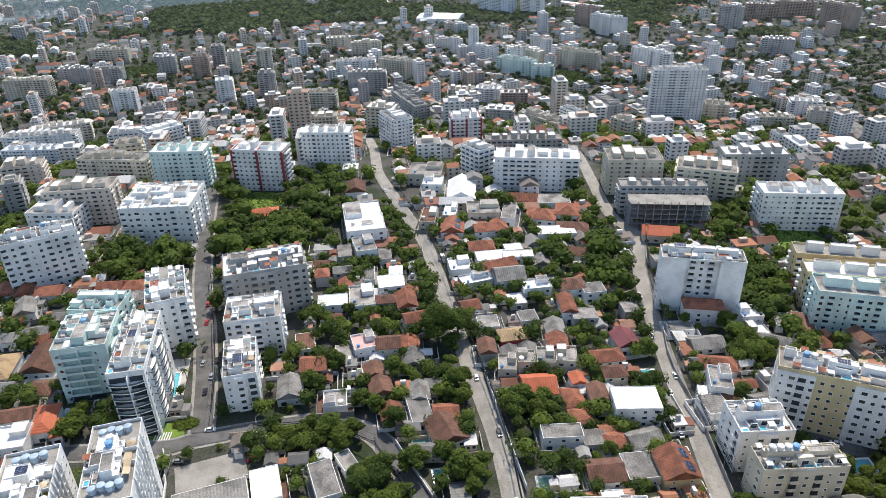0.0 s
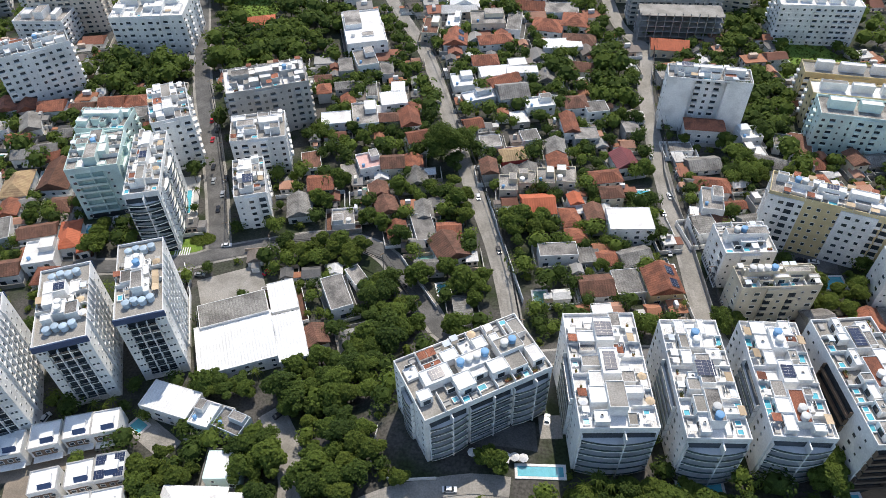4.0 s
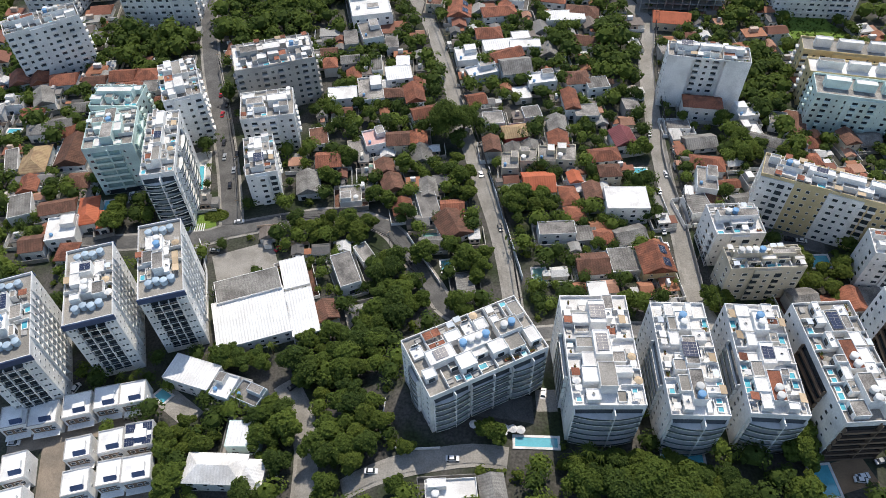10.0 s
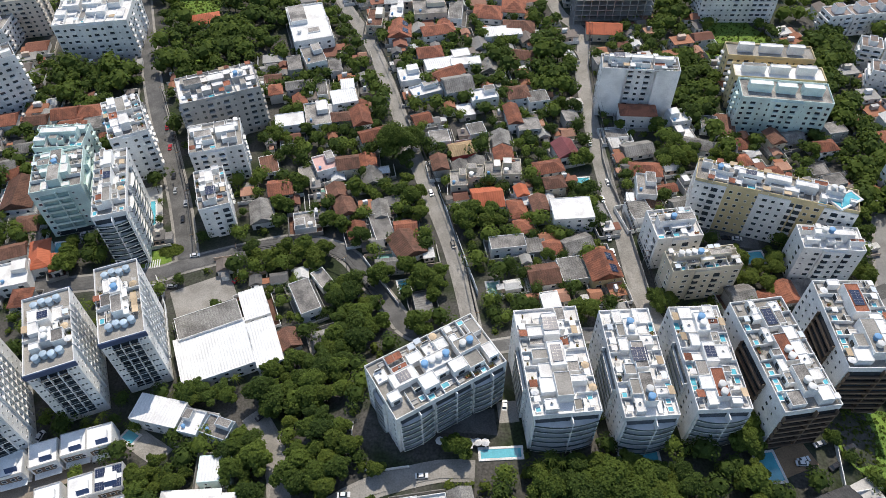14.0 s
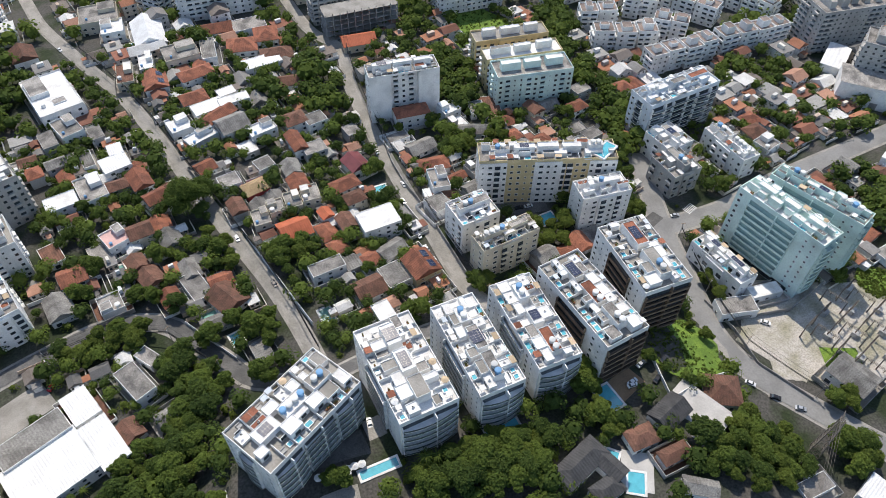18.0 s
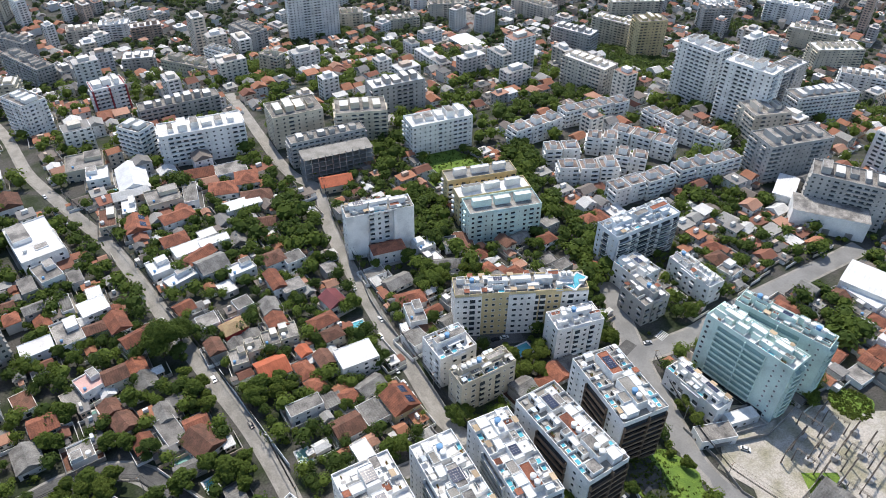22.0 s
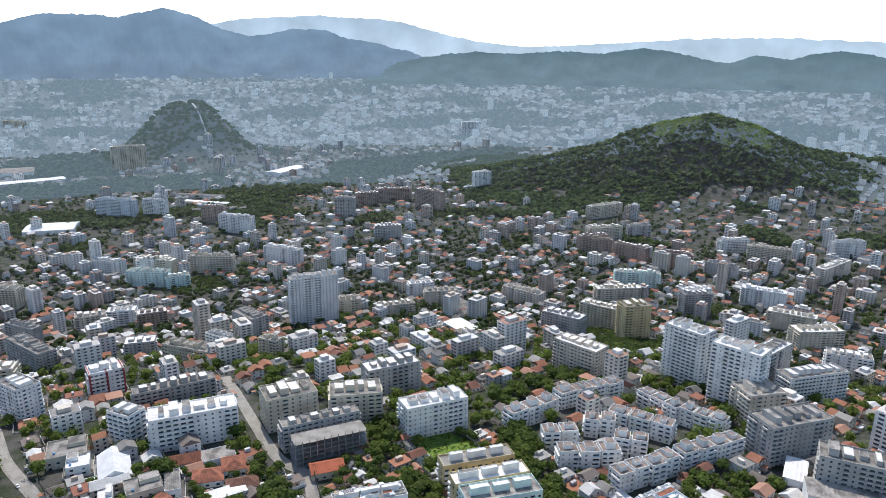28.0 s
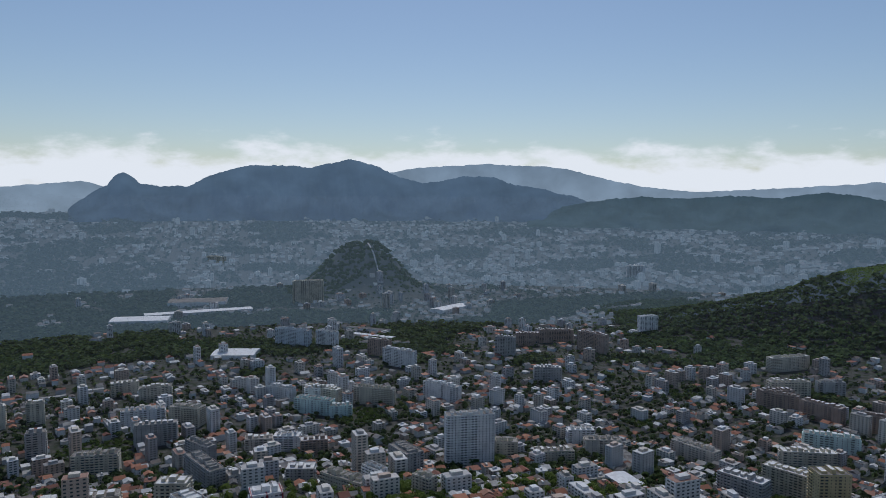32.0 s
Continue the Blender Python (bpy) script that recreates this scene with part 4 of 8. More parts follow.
def townhouse(x, y, rot, w, d, solar=False):
    """A white three-storey row house with a glazed stair hood on its flat roof and timber panels in front."""
    H = 7.2
    root = thing("townhouse", x, y, land(x, y), rot, "white row house with flat roof, stair hood and timber front panels" if not solar else "white row house with roof full of solar panels", "townhouse", "row houses of the lane")
    take(x, y, 5.4)
    put("wall", Pieces().box(-w / 2, -d / 2, -3, w / 2, d / 2, H).mesh("wall", "white"), root)
    put("roof", Pieces().box(-w / 2 + 0.22, -d / 2 + 0.22, H - 0.1, w / 2 - 0.22, d / 2 - 0.22, H + 0.12).mesh("roof", "roof_white"), root)
    put("parapet", Pieces().ring(w, d, 0.22, H - 0.004, H + 0.5).mesh("parapet", "white"), root)
    put("coping", Pieces().ring(w + 0.08, d + 0.08, 0.3, H + 0.503, H + 0.58).mesh("coping", "grey"), root, label="thin grey stone coping")
    u = w * 0.1
    put("hood", HOOD, root, Matrix.Translation((u, -d * 0.05, H + 0.12)))
    put("hood_glass", HOOD_GLASS, root, Matrix.Translation((u, -d * 0.05, H + 0.12)), "blue tinted sloping glass")
    if solar:
        for a, b in ((-0.3, 0.27), (0.3, 0.27), (-0.3, -0.27), (0.32, -0.27)):
            put("solar_panel", SOLAR[0], root, Matrix.Translation((a * w, b * d, H + 0.12)) @ Matrix.Diagonal((0.72, 0.85, 1, 1)))
    put("front_panel", Pieces().box(-w * 0.42, -0.14, 3.0, w * 0.3, 0, 5.9).mesh("front_panel", "brown"), root, Matrix.Translation((0, -d / 2, 0)), "brown timber cladding panel")
    for a in (-0.24, 0.06, 0.3):
        put("window", WINDOWS["mid"], root, Matrix.Translation((a * w, -d / 2 - 0.143, 4.0)))
    put("garage_door", Pieces().box(-1.6, -0.08, 0.0, 1.6, 0, 2.3).mesh("garage_door", "grey"), root, Matrix.Translation((w * 0.18, -d / 2, 0.05)))
    put("door", WINDOWS["small"], root, Matrix.Translation((-w * 0.3, -d / 2, 0.9)))
    put("canopy", Pieces().box(-w / 2 + 0.3, -2.2, 2.55, w / 2 - 0.3, 0, 2.75).mesh("canopy", "white"), root, Matrix.Translation((0, -d / 2 - 0.003, 0)))
    for side in (1, -1):
        put("window", WINDOWS["small"], root, Matrix.Rotation(radians(90 * side), 4, "Z") @ Matrix.Translation((-0.15 * d, -w / 2, 4.4)))
    return root


# ---- trees ----
def crown_mesh(seed, r, h, count, mat, lobes, size=0.29):
    """Many small leaf sprays on uneven lobes of several sizes, with gaps, round a small dark heart of inner leaves."""
    rng = random.Random(seed)
    p = Pieces()
    blobs = [(Vector((0, 0, h * 0.74)), r * 0.5)]
    for i in range(lobes):
        a = 2 * math.pi * i / lobes + rng.uniform(-0.5, 0.5)
        k = rng.uniform(0.3, 0.72) * r
        blobs.append((Vector((k * math.cos(a), k * math.sin(a), h * rng.uniform(0.4, 0.76))), r * rng.uniform(0.26, 0.44)))
    for i in range(lobes):
        c, q = blobs[rng.randrange(1, lobes + 1)]
        v = Vector((rng.gauss(0, 1), rng.gauss(0, 1), rng.gauss(0.3, 0.6))).normalized()
        blobs.append((c + v * q * 0.9, q * rng.uniform(0.3, 0.55)))
    area = sum(q * q for _, q in blobs)
    for c, q in blobs:
        for _ in range(int(count * q * q / area)):
            v = Vector((rng.gauss(0, 1), rng.gauss(0, 1), rng.gauss(0.35, 0.8))).normalized()
            at = c + Vector((v.x * q, v.y * q, v.z * q * 0.85)) * rng.uniform(0.68, 1.12)
            v = (v + Vector((0, 0, 0.7))).normalized()
            side = v.cross(Vector((rng.uniform(-1, 1), rng.uniform(-1, 1), rng.uniform(-1, 1)))).normalized()
            up = v.cross(side).normalized()
            lean = v * rng.uniform(-0.7, 0.7)
            s = size * rng.uniform(0.6, 1.4)
            a, b = (side + lean * 0.7) * s, (up - lean * 0.6) * s
            p.face([at - a, at - b * 0.8 + v * 0.12 * s, at + a, at + b + v * 0.1 * s])
    for c, q in blobs[:lobes + 1]:
        ring = []
        k = 6
        for zz, rr in ((-0.5, 0.45), (0.1, 0.76), (0.62, 0.36)):
            ring.append([(c.x + q * rr * math.cos(2 * math.pi * i / k) * rng.uniform(0.8, 1.1), c.y + q * rr * math.sin(2 * math.pi * i / k) * rng.uniform(0.8, 1.1), c.z + zz * q * 0.75) for i in range(k)])
        p.solid(ring[0], ring[1], 0, True)
        p.solid(ring[1], ring[2], 0)
    return p.mesh("crown", mat)


def trunk_mesh(seed, h, r):
    rng = random.Random(seed)
    p = Pieces()
    p.tube(0, 0, -0.6, h * 0.5, 0.055 * h * 0.7, 0.035 * h * 0.7, 7)
    for i in range(5):
        a = 2 * math.pi * i / 5 + rng.uniform(-0.4, 0.4)
        x, y, z = r * 0.5 * math.cos(a), r * 0.5 * math.sin(a), h * rng.uniform(0.6, 0.72)
        b, k = h * 0.33, 0.02 * h
        p.solid([(k, 0, b), (0, k, b), (-k, 0, b), (0, -k, b)], [(x + k / 3, y, z), (x, y + k / 3, z), (x - k / 3, y, z), (x, y - k / 3, z)])
    return p.mesh("trunk", "bark")


def palm_mesh(seed):
    rng = random.Random(seed)
    p = Pieces()
    for i in range(16):
        a = 2 * math.pi * i / 16 + rng.uniform(-0.15, 0.15)
        c, s = math.cos(a), math.sin(a)
        up = rng.uniform(0.2, 1.0)
        last = Vector((0, 0, 0))
        for k in range(1, 6):
            u = k / 5
            nxt = Vector((c * 3.0 * u, s * 3.0 * u, up * 2.0 * u - 2.6 * u * u))
            wd = 0.34 * (1.15 - u)
            side = Vector((-s, c, 0))
            p.face([last + side * wd, last, nxt, nxt + side * wd * 0.8 - Vector((0, 0, 0.25))])
            p.face([last, last - side * wd, nxt - side * wd * 0.8 - Vector((0, 0, 0.25)), nxt])
            last = nxt
    return p.mesh("fronds", "leaf_light")


TREES = []
for n, (r, h, c, mat, lobes) in enumerate(((4.2, 8.5, 2500, "leaf", 7), (3.4, 7.0, 2700, "leaf_dark", 6), (5.0, 9.5, 3300, "leaf", 9), (2.6, 5.0, 1150, "leaf_light", 5), (4.6, 10.0, 1900, "leaf_dark", 8), (3.8, 7.5, 2050, "leaf_light", 7), (8.4, 17.0, 8500, "leaf", 14))):
    TREES.append((crown_mesh(10 + n, r, h, c, mat, lobes), trunk_mesh(30 + n, h, r), r))
PALM = (palm_mesh(5), Pieces().tube(0, 0, -0.5, 7.0, 0.22, 0.15, 8).mesh("trunk", "bark"))
TREE_LABEL = ("broad green street tree with dense crown", "dark green tree with close leaves", "wide spreading green tree", "small bright green garden tree", "tall dark green tree", "light green bushy tree", "very large old shade tree")


PLANTED = []


def tree(x, y, sort=0, s=1.0, turn=0.0):
    PLANTED.append(sort)
    root = thing("tree", x, y, land(x, y), turn, TREE_LABEL[sort], "tree", "trees of the gardens and streets")
    root.scale = (s, s, s)
    put("trunk", TREES[sort][1], root)
    put("crown", TREES[sort][0], root)
    return root


def palm(x, y, s=1.0, turn=0.0):
    root = thing("palm_tree", x, y, land(x, y), turn, "slim palm with arching fronds", "palm", "palms of the gardens")
    root.scale = (s, s, s)
    put("trunk", PALM[1], root)
    put("fronds", PALM[0], root, Matrix.Translation((0, 0, 7.0)))
    return root


# ---- cars ----
def car_parts():
    p = Pieces()
    prof = [(-2.1, 0.35), (-2.1, 0.85), (-1.3, 0.95), (1.6, 0.95), (2.1, 0.8), (2.1, 0.35)]
    ring0 = [(x, -0.85, z) for x, z in prof]
    k = len(prof)
    p.v = ring0 + [(x, 0.85, z) for x, z in prof]
    p.f = [(i, (i + 1) % k, k + (i + 1) % k, k + i) for i in range(k)] + [tuple(range(k - 1, -1, -1)), tuple(range(k, 2 * k))]
    p.m = [0] * len(p.f)
    cab = Pieces().solid([(-1.5, -0.78, 0.93), (1.2, -0.78, 0.93), (1.2, 0.78, 0.93), (-1.5, 0.78, 0.93)], [(-0.95, -0.64, 1.42), (0.55, -0.64, 1.42), (0.55, 0.64, 1.42), (-0.95, 0.64, 1.42)])
    wheel = Pieces()
    ring = [(0.32 * math.cos(2 * math.pi * i / 10), 0.32 * math.sin(2 * math.pi * i / 10)) for i in range(10)]
    wheel.solid([(a, -0.1, b) for a, b in ring], [(a, 0.1, b) for a, b in ring], 0, True)
    return p, cab, wheel


BODY, CAB, WHEEL = car_parts()
CAR = {k: (BODY.mesh("body", k), Pieces().box(-0.95, -0.63, 1.4, 0.55, 0.63, 1.46).mesh("roof_panel", k)) for k in ("car_white", "car_dark", "car_silver", "car_red")}
CAR_GLASS, CAR_WHEEL = CAB.mesh("cabin_glass", "glass"), WHEEL.mesh("wheel", "rubber")


def car(x, y, rot, paint, lift=0.16):
    root = thing("car", x, y, land(x, y) + lift, rot, f"{paint[4:]} parked car on the street", "car", "parked cars")
    put("body", CAR[paint][0], root)
    put("roof_panel", CAR[paint][1], root)
    put("cabin_glass", CAR_GLASS, root)
    for a in (-1.35, 1.35):
        for b in (-0.8, 0.8):
            put("wheel", CAR_WHEEL, root, Matrix.Translation((a, b, 0.32)))
    return root


# ---- pools, yards, walls, halls, poles ----
def swimming_pool(x, y, rot, w, d, water="pool", z=None):
    me = Pieces().tray(-w / 2 - 0.8, -d / 2 - 0.8, -0.6, w / 2 + 0.8, d / 2 + 0.8, 0.3, 0.8, 0.12).mesh("swimming_pool", "deck_white", water)
    ob = new("swimming_pool", me)
    ob.matrix_basis = pose(x, y, land(x, y) + 0.02 if z is None else z, 0, 0, rot)
    take(x, y, max(w, d) * 0.5)
    return tagged(ob, "turquoise swimming pool with pale stone edge" if water == "pool" else "murky green swimming pool with pale edge", "swimming pool", "pools of the gardens")


def yard(x, y, rot, w, d, mat, label):
    LAYER[0] += 0.008
    ob = new("yard", Pieces().box(-w / 2, -d / 2, -0.5, w / 2, d / 2, LAYER[0] - 0.03).mesh("yard", mat))
    ob.matrix_basis = pose(x, y, land(x, y), 0, 0, rot)
    for k in (-1, 0, 1):
        c, s = math.cos(radians(rot)), math.sin(radians(rot))
        o = k * 0.33 * max(w, d)
        take(x + (o * c if w > d else -o * s), y + (o * s if w > d else o * c), min(w, d) * 0.45)
    return tagged(ob, label, "yard", kind="structure")


def long_wall(pts, h, mat, label):
    p = Pieces()
    line = [Vector(q) for q in pts]
    for a, b in zip(line, line[1:]):
        n = (b - a).normalized()
        k = Vector((-n.y, n.x)) * 0.12
        za, zb = land(*a), land(*b)
        p.solid([(a.x + k.x, a.y + k.y, za - 0.5), (a.x - k.x, a.y - k.y, za - 0.5), (b.x - k.x, b.y - k.y, zb - 0.5), (b.x + k.x, b.y + k.y, zb - 0.5)],
                [(a.x + k.x, a.y + k.y, za + h), (a.x - k.x, a.y - k.y, za + h), (b.x - k.x, b.y - k.y, zb + h), (b.x + k.x, b.y + k.y, zb + h)])
    return tagged(new("boundary_wall", p.weld().mesh("boundary_wall", mat)), label, "wall", kind="structure")


def hall(x, y, rot, w, d, h, roof, label):
    """A wide low hall with a ribbed roof."""
    root = thing("warehouse", x, y, land(x, y), rot, label, "warehouse")
    for k in (-1, 0, 1):
        c, s = math.cos(radians(rot)), math.sin(radians(rot))
        o = k * 0.33 * max(w, d)
        take(x + (o * c if w > d else -o * s), y + (o * s if w > d else o * c), min(w, d) * 0.5)
    put("wall", Pieces().box(-w / 2, -d / 2, -6, w / 2, d / 2, h).mesh("wall", "white"), root)
    q, n = Pieces(), max(8, int(w / 1.2))
    line = [(-w / 2 - 0.3 + (w + 0.6) * i / n, 0.15 * (i % 2) + h + 0.05) for i in range(n + 1)]
    for (u0, z0), (u1, z1) in zip(line, line[1:]):
        q.face([(u0, -d / 2 - 0.3, z0), (u1, -d / 2 - 0.3, z1), (u1, 0, z1 + d * 0.05), (u0, 0, z0 + d * 0.05)])
        q.face([(u0, 0, z0 + d * 0.05), (u1, 0, z1 + d * 0.05), (u1, d / 2 + 0.3, z1), (u0, d / 2 + 0.3, z0)])
    put("roof", q.weld().mesh("roof", roof), root)
    for i in range(3):
        put("gate", Pieces().box(-2, -0.08, 0, 2, 0.02, 4).mesh("gate", "steel"), root, Matrix.Translation(((i - 1) * w * 0.3, -d / 2, 0.1)))
    return root


POLE = Pieces().tube(0, 0, -0.5, 9.5, 0.17, 0.1, 8).mesh("shaft", "pole")
ARM = Pieces().box(-1.1, -0.06, 9.0, 1.1, 0.06, 9.14).mesh("crossarm", "wood")
DRUM = Pieces().tube(0.35, 0, 7.2, 8.1, 0.26, 0.26, 8).mesh("transformer", "steel")


def power_line(pts, side):
    """Poles beside a street, with sagging cables from pole to pole."""
    last = None
    line = [Vector(q) for q in pts]
    total = [0.0]
    for a, b in zip(line, line[1:]):
        total.append(total[-1] + (b - a).length)
    n = max(2, int(total[-1] / 27))
    for i in range(n + 1):
        s = total[-1] * i / n
        k = max(j for j in range(len(line) - 1) if total[j] <= s + 1e-6)
        t = (s - total[k]) / (total[k + 1] - total[k])
        d = (line[k + 1] - line[k]).normalized()
        q = line[k].lerp(line[k + 1], t) + Vector((-d.y, d.x)) * side
        turn = math.degrees(math.atan2(d.y, d.x)) + 90
        root = thing("utility_pole", q.x, q.y, land(q.x, q.y), turn, "concrete utility pole with wooden crossarm", "utility pole", "poles along the streets")
        put("shaft", POLE, root)
        put("crossarm", ARM, root)
        if i % 2:
            put("transformer", DRUM, root)
        if last:
            for off, z in ((-0.9, 9.15), (0.9, 9.15), (0.0, 6.6), (0.15, 5.9)):
                c = Pieces()
                e = Vector((-d.y, d.x)) * off
                a, b = Vector((*(last + e), land(*last) + z)), Vector((*(q + e), land(*q) + z))
                r = 0.045 if z > 8 else 0.15
                prev = None
                for j in range(9):
                    u = j / 8
                    p = a.lerp(b, u) - Vector((0, 0, 2.4 * u * (1 - u)))
                    ring = [(p.x - d.y * r, p.y + d.x * r, p.z), (p.x, p.y, p.z + r), (p.x + d.y * r, p.y - d.x * r, p.z), (p.x, p.y, p.z - r)]
                    if prev:
                        for m in range(4):
                            c.face([prev[m], prev[(m + 1) % 4], ring[(m + 1) % 4], ring[m]])
                    prev = ring
                tagged(new("overhead_cable", c.weld().mesh("overhead_cable", "cable")), "black overhead cable sagging between poles", "cable", "cables along the streets")
        last = q


STRIPE = Pieces().box(-0.22, -2.2, 0, 0.22, 2.2, 0.02).mesh("stripe", "paint")


def crosswalk(x, y, rot, n, lift):
    root = thing("crosswalk", x, y, land(x, y) + lift, rot, "white painted zebra crossing on the asphalt", "crosswalk")
    for i in range(n):
        put("stripe", STRIPE, root, Matrix.Translation(((i - n / 2 + 0.5) * 0.95, 0, 0)))


SHADE = Pieces().tube(0, 0, 2.1, 2.75, 1.5, 0.1, 8).mesh("canopy", "white_sheet")
SHADE_POLE = Pieces().tube(0, 0, 0, 2.3, 0.04, 0.04, 6).mesh("pole", "steel")


def garden_parasol(x, y):
    root = thing("garden_parasol", x, y, land(x, y), 0, "white parasol beside the condominium pool", "parasol", "parasols by the pool")
    put("canopy", SHADE, root)
    put("pole", SHADE_POLE, root)


def skeleton_building(x, y, rot, w, d, floors):
    """A concrete frame under construction: slabs on columns."""
    root = thing("building_shell", x, y, land(x, y), rot, "unfinished concrete frame with bare slabs and columns", "building site")
    take(x, y, 12)
    fh, n = 3.2, max(3, int(w / 4.5))
    post = Pieces().box(-0.2, -0.2, 0, 0.2, 0.2, fh - 0.25).mesh("column", "concrete")
    for f in range(floors + 1):
        put("slab", Pieces().box(-w / 2, -d / 2, 0, w / 2, d / 2, 0.25).mesh("slab", "pavement" if f == floors else "concrete"), root, Matrix.Translation((0, 0, f * fh - 0.2)))
        for i in range(n + 1):
            for v in (-d / 2 + 0.4, d / 2 - 0.4):
                put("column", post, root, Matrix.Translation(((i / n - 0.5) * (w - 0.8), v, f * fh + 0.05)) @ Matrix.Diagonal((1, 1, 1 if f < floors else 0.45, 1)))
    return root


def substation(x, y, rot):
    """Steel portals and transformers in a gravel yard."""
    rng = random.Random(9)
    c, s = math.cos(radians(rot)), math.sin(radians(rot))
    leg = Pieces().solid([(-0.3, -0.3, -0.3), (0.3, -0.3, -0.3), (0.3, 0.3, -0.3), (-0.3, 0.3, -0.3)], [(-0.14, -0.14, 8), (0.14, -0.14, 8), (0.14, 0.14, 8), (-0.14, 0.14, 8)]).mesh("leg", "old_steel")
    truss = Pieces()
    for v in (-0.3, 0.3):
        for z in (7.5, 8.05):
            truss.box(-4.6, v - 0.06, z, 4.6, v + 0.06, z + 0.1)
    for k in range(12):
        truss.box(-4.6 + k * 0.8, -0.3, 7.5, -4.5 + k * 0.8, 0.3, 8.1)
    beam = truss.mesh("beam", "old_steel")
    string = Pieces().tube(0, 0, 5.9, 7.5, 0.14, 0.14, 6).mesh("insulator", "brown")
    tankm = Pieces().box(-1.6, -1.1, 0, 1.6, 1.1, 2.6).mesh("tank", "grey")
    finm = Pieces().box(-1.4, -0.25, 0.3, 1.4, 0.25, 2.4).mesh("radiator", "steel")
    bush = Pieces().tube(0, 0, 2.6, 4.2, 0.2, 0.1, 8).mesh("bushing", "brown")
    for i in range(4):
        for j in range(5):
            u, v = (i - 1.5) * 9.6, (j - 2) * 7.0
            px, py = x + u * c - v * s, y + u * s + v * c
            g = thing("gantry", px, py, land(px, py), rot + (90 if (i + j) % 3 == 0 else 0), "weathered steel portal of the substation", "gantry", "substation portals")
            for e in (-4.6, 4.6):
                put("leg", leg, g, Matrix.Translation((e, 0, 0)))
            put("beam", beam, g)
            for e in (-2.6, 0, 2.6):
                put("insulator", string, g, Matrix.Translation((e, 0, 0)))
            take(px, py, 4)
            if (i + j) % 2:
                qx, qy = px + 4 * c, py + 4 * s
                t = thing("power_transformer", qx, qy, land(qx, qy) + 0.05, rot, "grey oil-filled transformer with bushings", "transformer", "substation transformers")
                put("tank", tankm, t)
                put("radiator", finm, t, Matrix.Translation((0, -1.4, 0)))
                for e in (-0.9, 0, 0.9):
                    put("bushing", bush, t, Matrix.Translation((e, 0, 0)))


def pylon(x, y, rot, h, ends):
    """A square lattice mast of steel angles, with crossarms and cables running off it."""
    root = thing("lattice_pylon", x, y, land(x, y), rot, "rusty brown steel lattice pylon above the trees", "pylon")

    def bar(a, b, r, p):
        a, b = Vector(a), Vector(b)
        d = (b - a).normalized()
        s = d.cross(Vector((0.3, 0.2, 1.0))).normalized() * r
        t = d.cross(s).normalized() * r
        p.solid([a + s, a + t, a - s, a - t], [b + s, b + t, b - s, b - t], 0, True)

    def corner(k, z):
        q = 2.0 - 1.2 * z / h
        return (q * (1, -1, -1, 1)[k], q * (1, 1, -1, -1)[k], z)

    for k in range(4):
        p = Pieces()
        bar(corner(k, -0.5), corner(k, h), 0.17, p)
        put("leg", p.mesh("leg", "old_steel"), root)
        p, n = Pieces(), 9
        for i in range(n):
            z0, z1 = h * i / n, h * (i + 1) / n
            bar(corner(k, z0), corner((k + 1) % 4, z1), 0.09, p)
            bar(corner((k + 1) % 4, z0), corner(k, z1), 0.09, p)
            bar(corner(k, z1), corner((k + 1) % 4, z1), 0.09, p)
        put("bracing", p.mesh("bracing", "old_steel"), root)
    for z in (h * 0.72, h * 0.84, h * 0.96):
        p = Pieces()
        for v in (-0.5, 0.5):
            bar((-5, 0, z), (0, v, z + 0.6), 0.08, p)
            bar((5, 0, z), (0, v, z + 0.6), 0.08, p)
        bar((-5, 0, z), (5, 0, z), 0.09, p)
        put("crossarm", p.weld().mesh("crossarm", "old_steel"), root)
    m = root.matrix_basis
    for ex, ey, ez in ends:
        for z in (h * 0.72, h * 0.84, h * 0.96):
            for u in (-5, 5):
                a = m @ Vector((u, 0, z - 0.3))
                off = (m.to_3x3() @ Vector((u, 0, 0)))
                b = Vector((ex, ey, ez + z)) + off
                p, last = Pieces(), None
                for j in range(11):
                    t = j / 10
                    q = a.lerp(b, t) - Vector((0, 0, 9.0 * t * (1 - t)))
                    if last:
                        bar(last, q, 0.035, p)
                    last = q
                tagged(new("overhead_cable", p.weld().mesh("overhead_cable", "old_steel")), "grey high-voltage cable hanging from the pylon", "cable", "cables of the pylon")


# ---- hills, ground and streets ----
HILLS.append((85, 2340, 125, 130, 122, 0.0))
HILLS.append((1390, 1410, 300, 220, 172, radians(-45)))
HILLS.append((1075, 1590, 300, 145, 60, radians(-35)))
HILLS.append((1800, 1200, 330, 190, 62, radians(-55)))
HILLS.append((205, 2320, 115, 120, 116, 0.0))
build_ground()
street([(7, 154), (5, 168), (-2, 199), (-13, 233), (-23, 264), (-35, 305), (-48, 346), (-59, 372), (-77, 410), (-97, 458), (-108, 500), (-118, 540), (-136, 600)], 5.2)
street([(84, 154), (76, 172), (73, 208), (70, 241), (68, 282), (68, 329), (72, 366), (59, 395), (53, 446), (50, 490), (46, 560)], 5.2)
street([(5, 145), (-17, 155), (-26, 167), (-40, 186), (-50, 197), (-71, 202), (-94, 196), (-116, 188), (-130, 182), (-180, 174)], 7.0, "asphalt", "grey asphalt street")
street([(-116, 192), (-127, 222), (-144, 262), (-161, 299), (-180, 348), (-211, 433)], 8.0, "asphalt", "grey asphalt avenue")
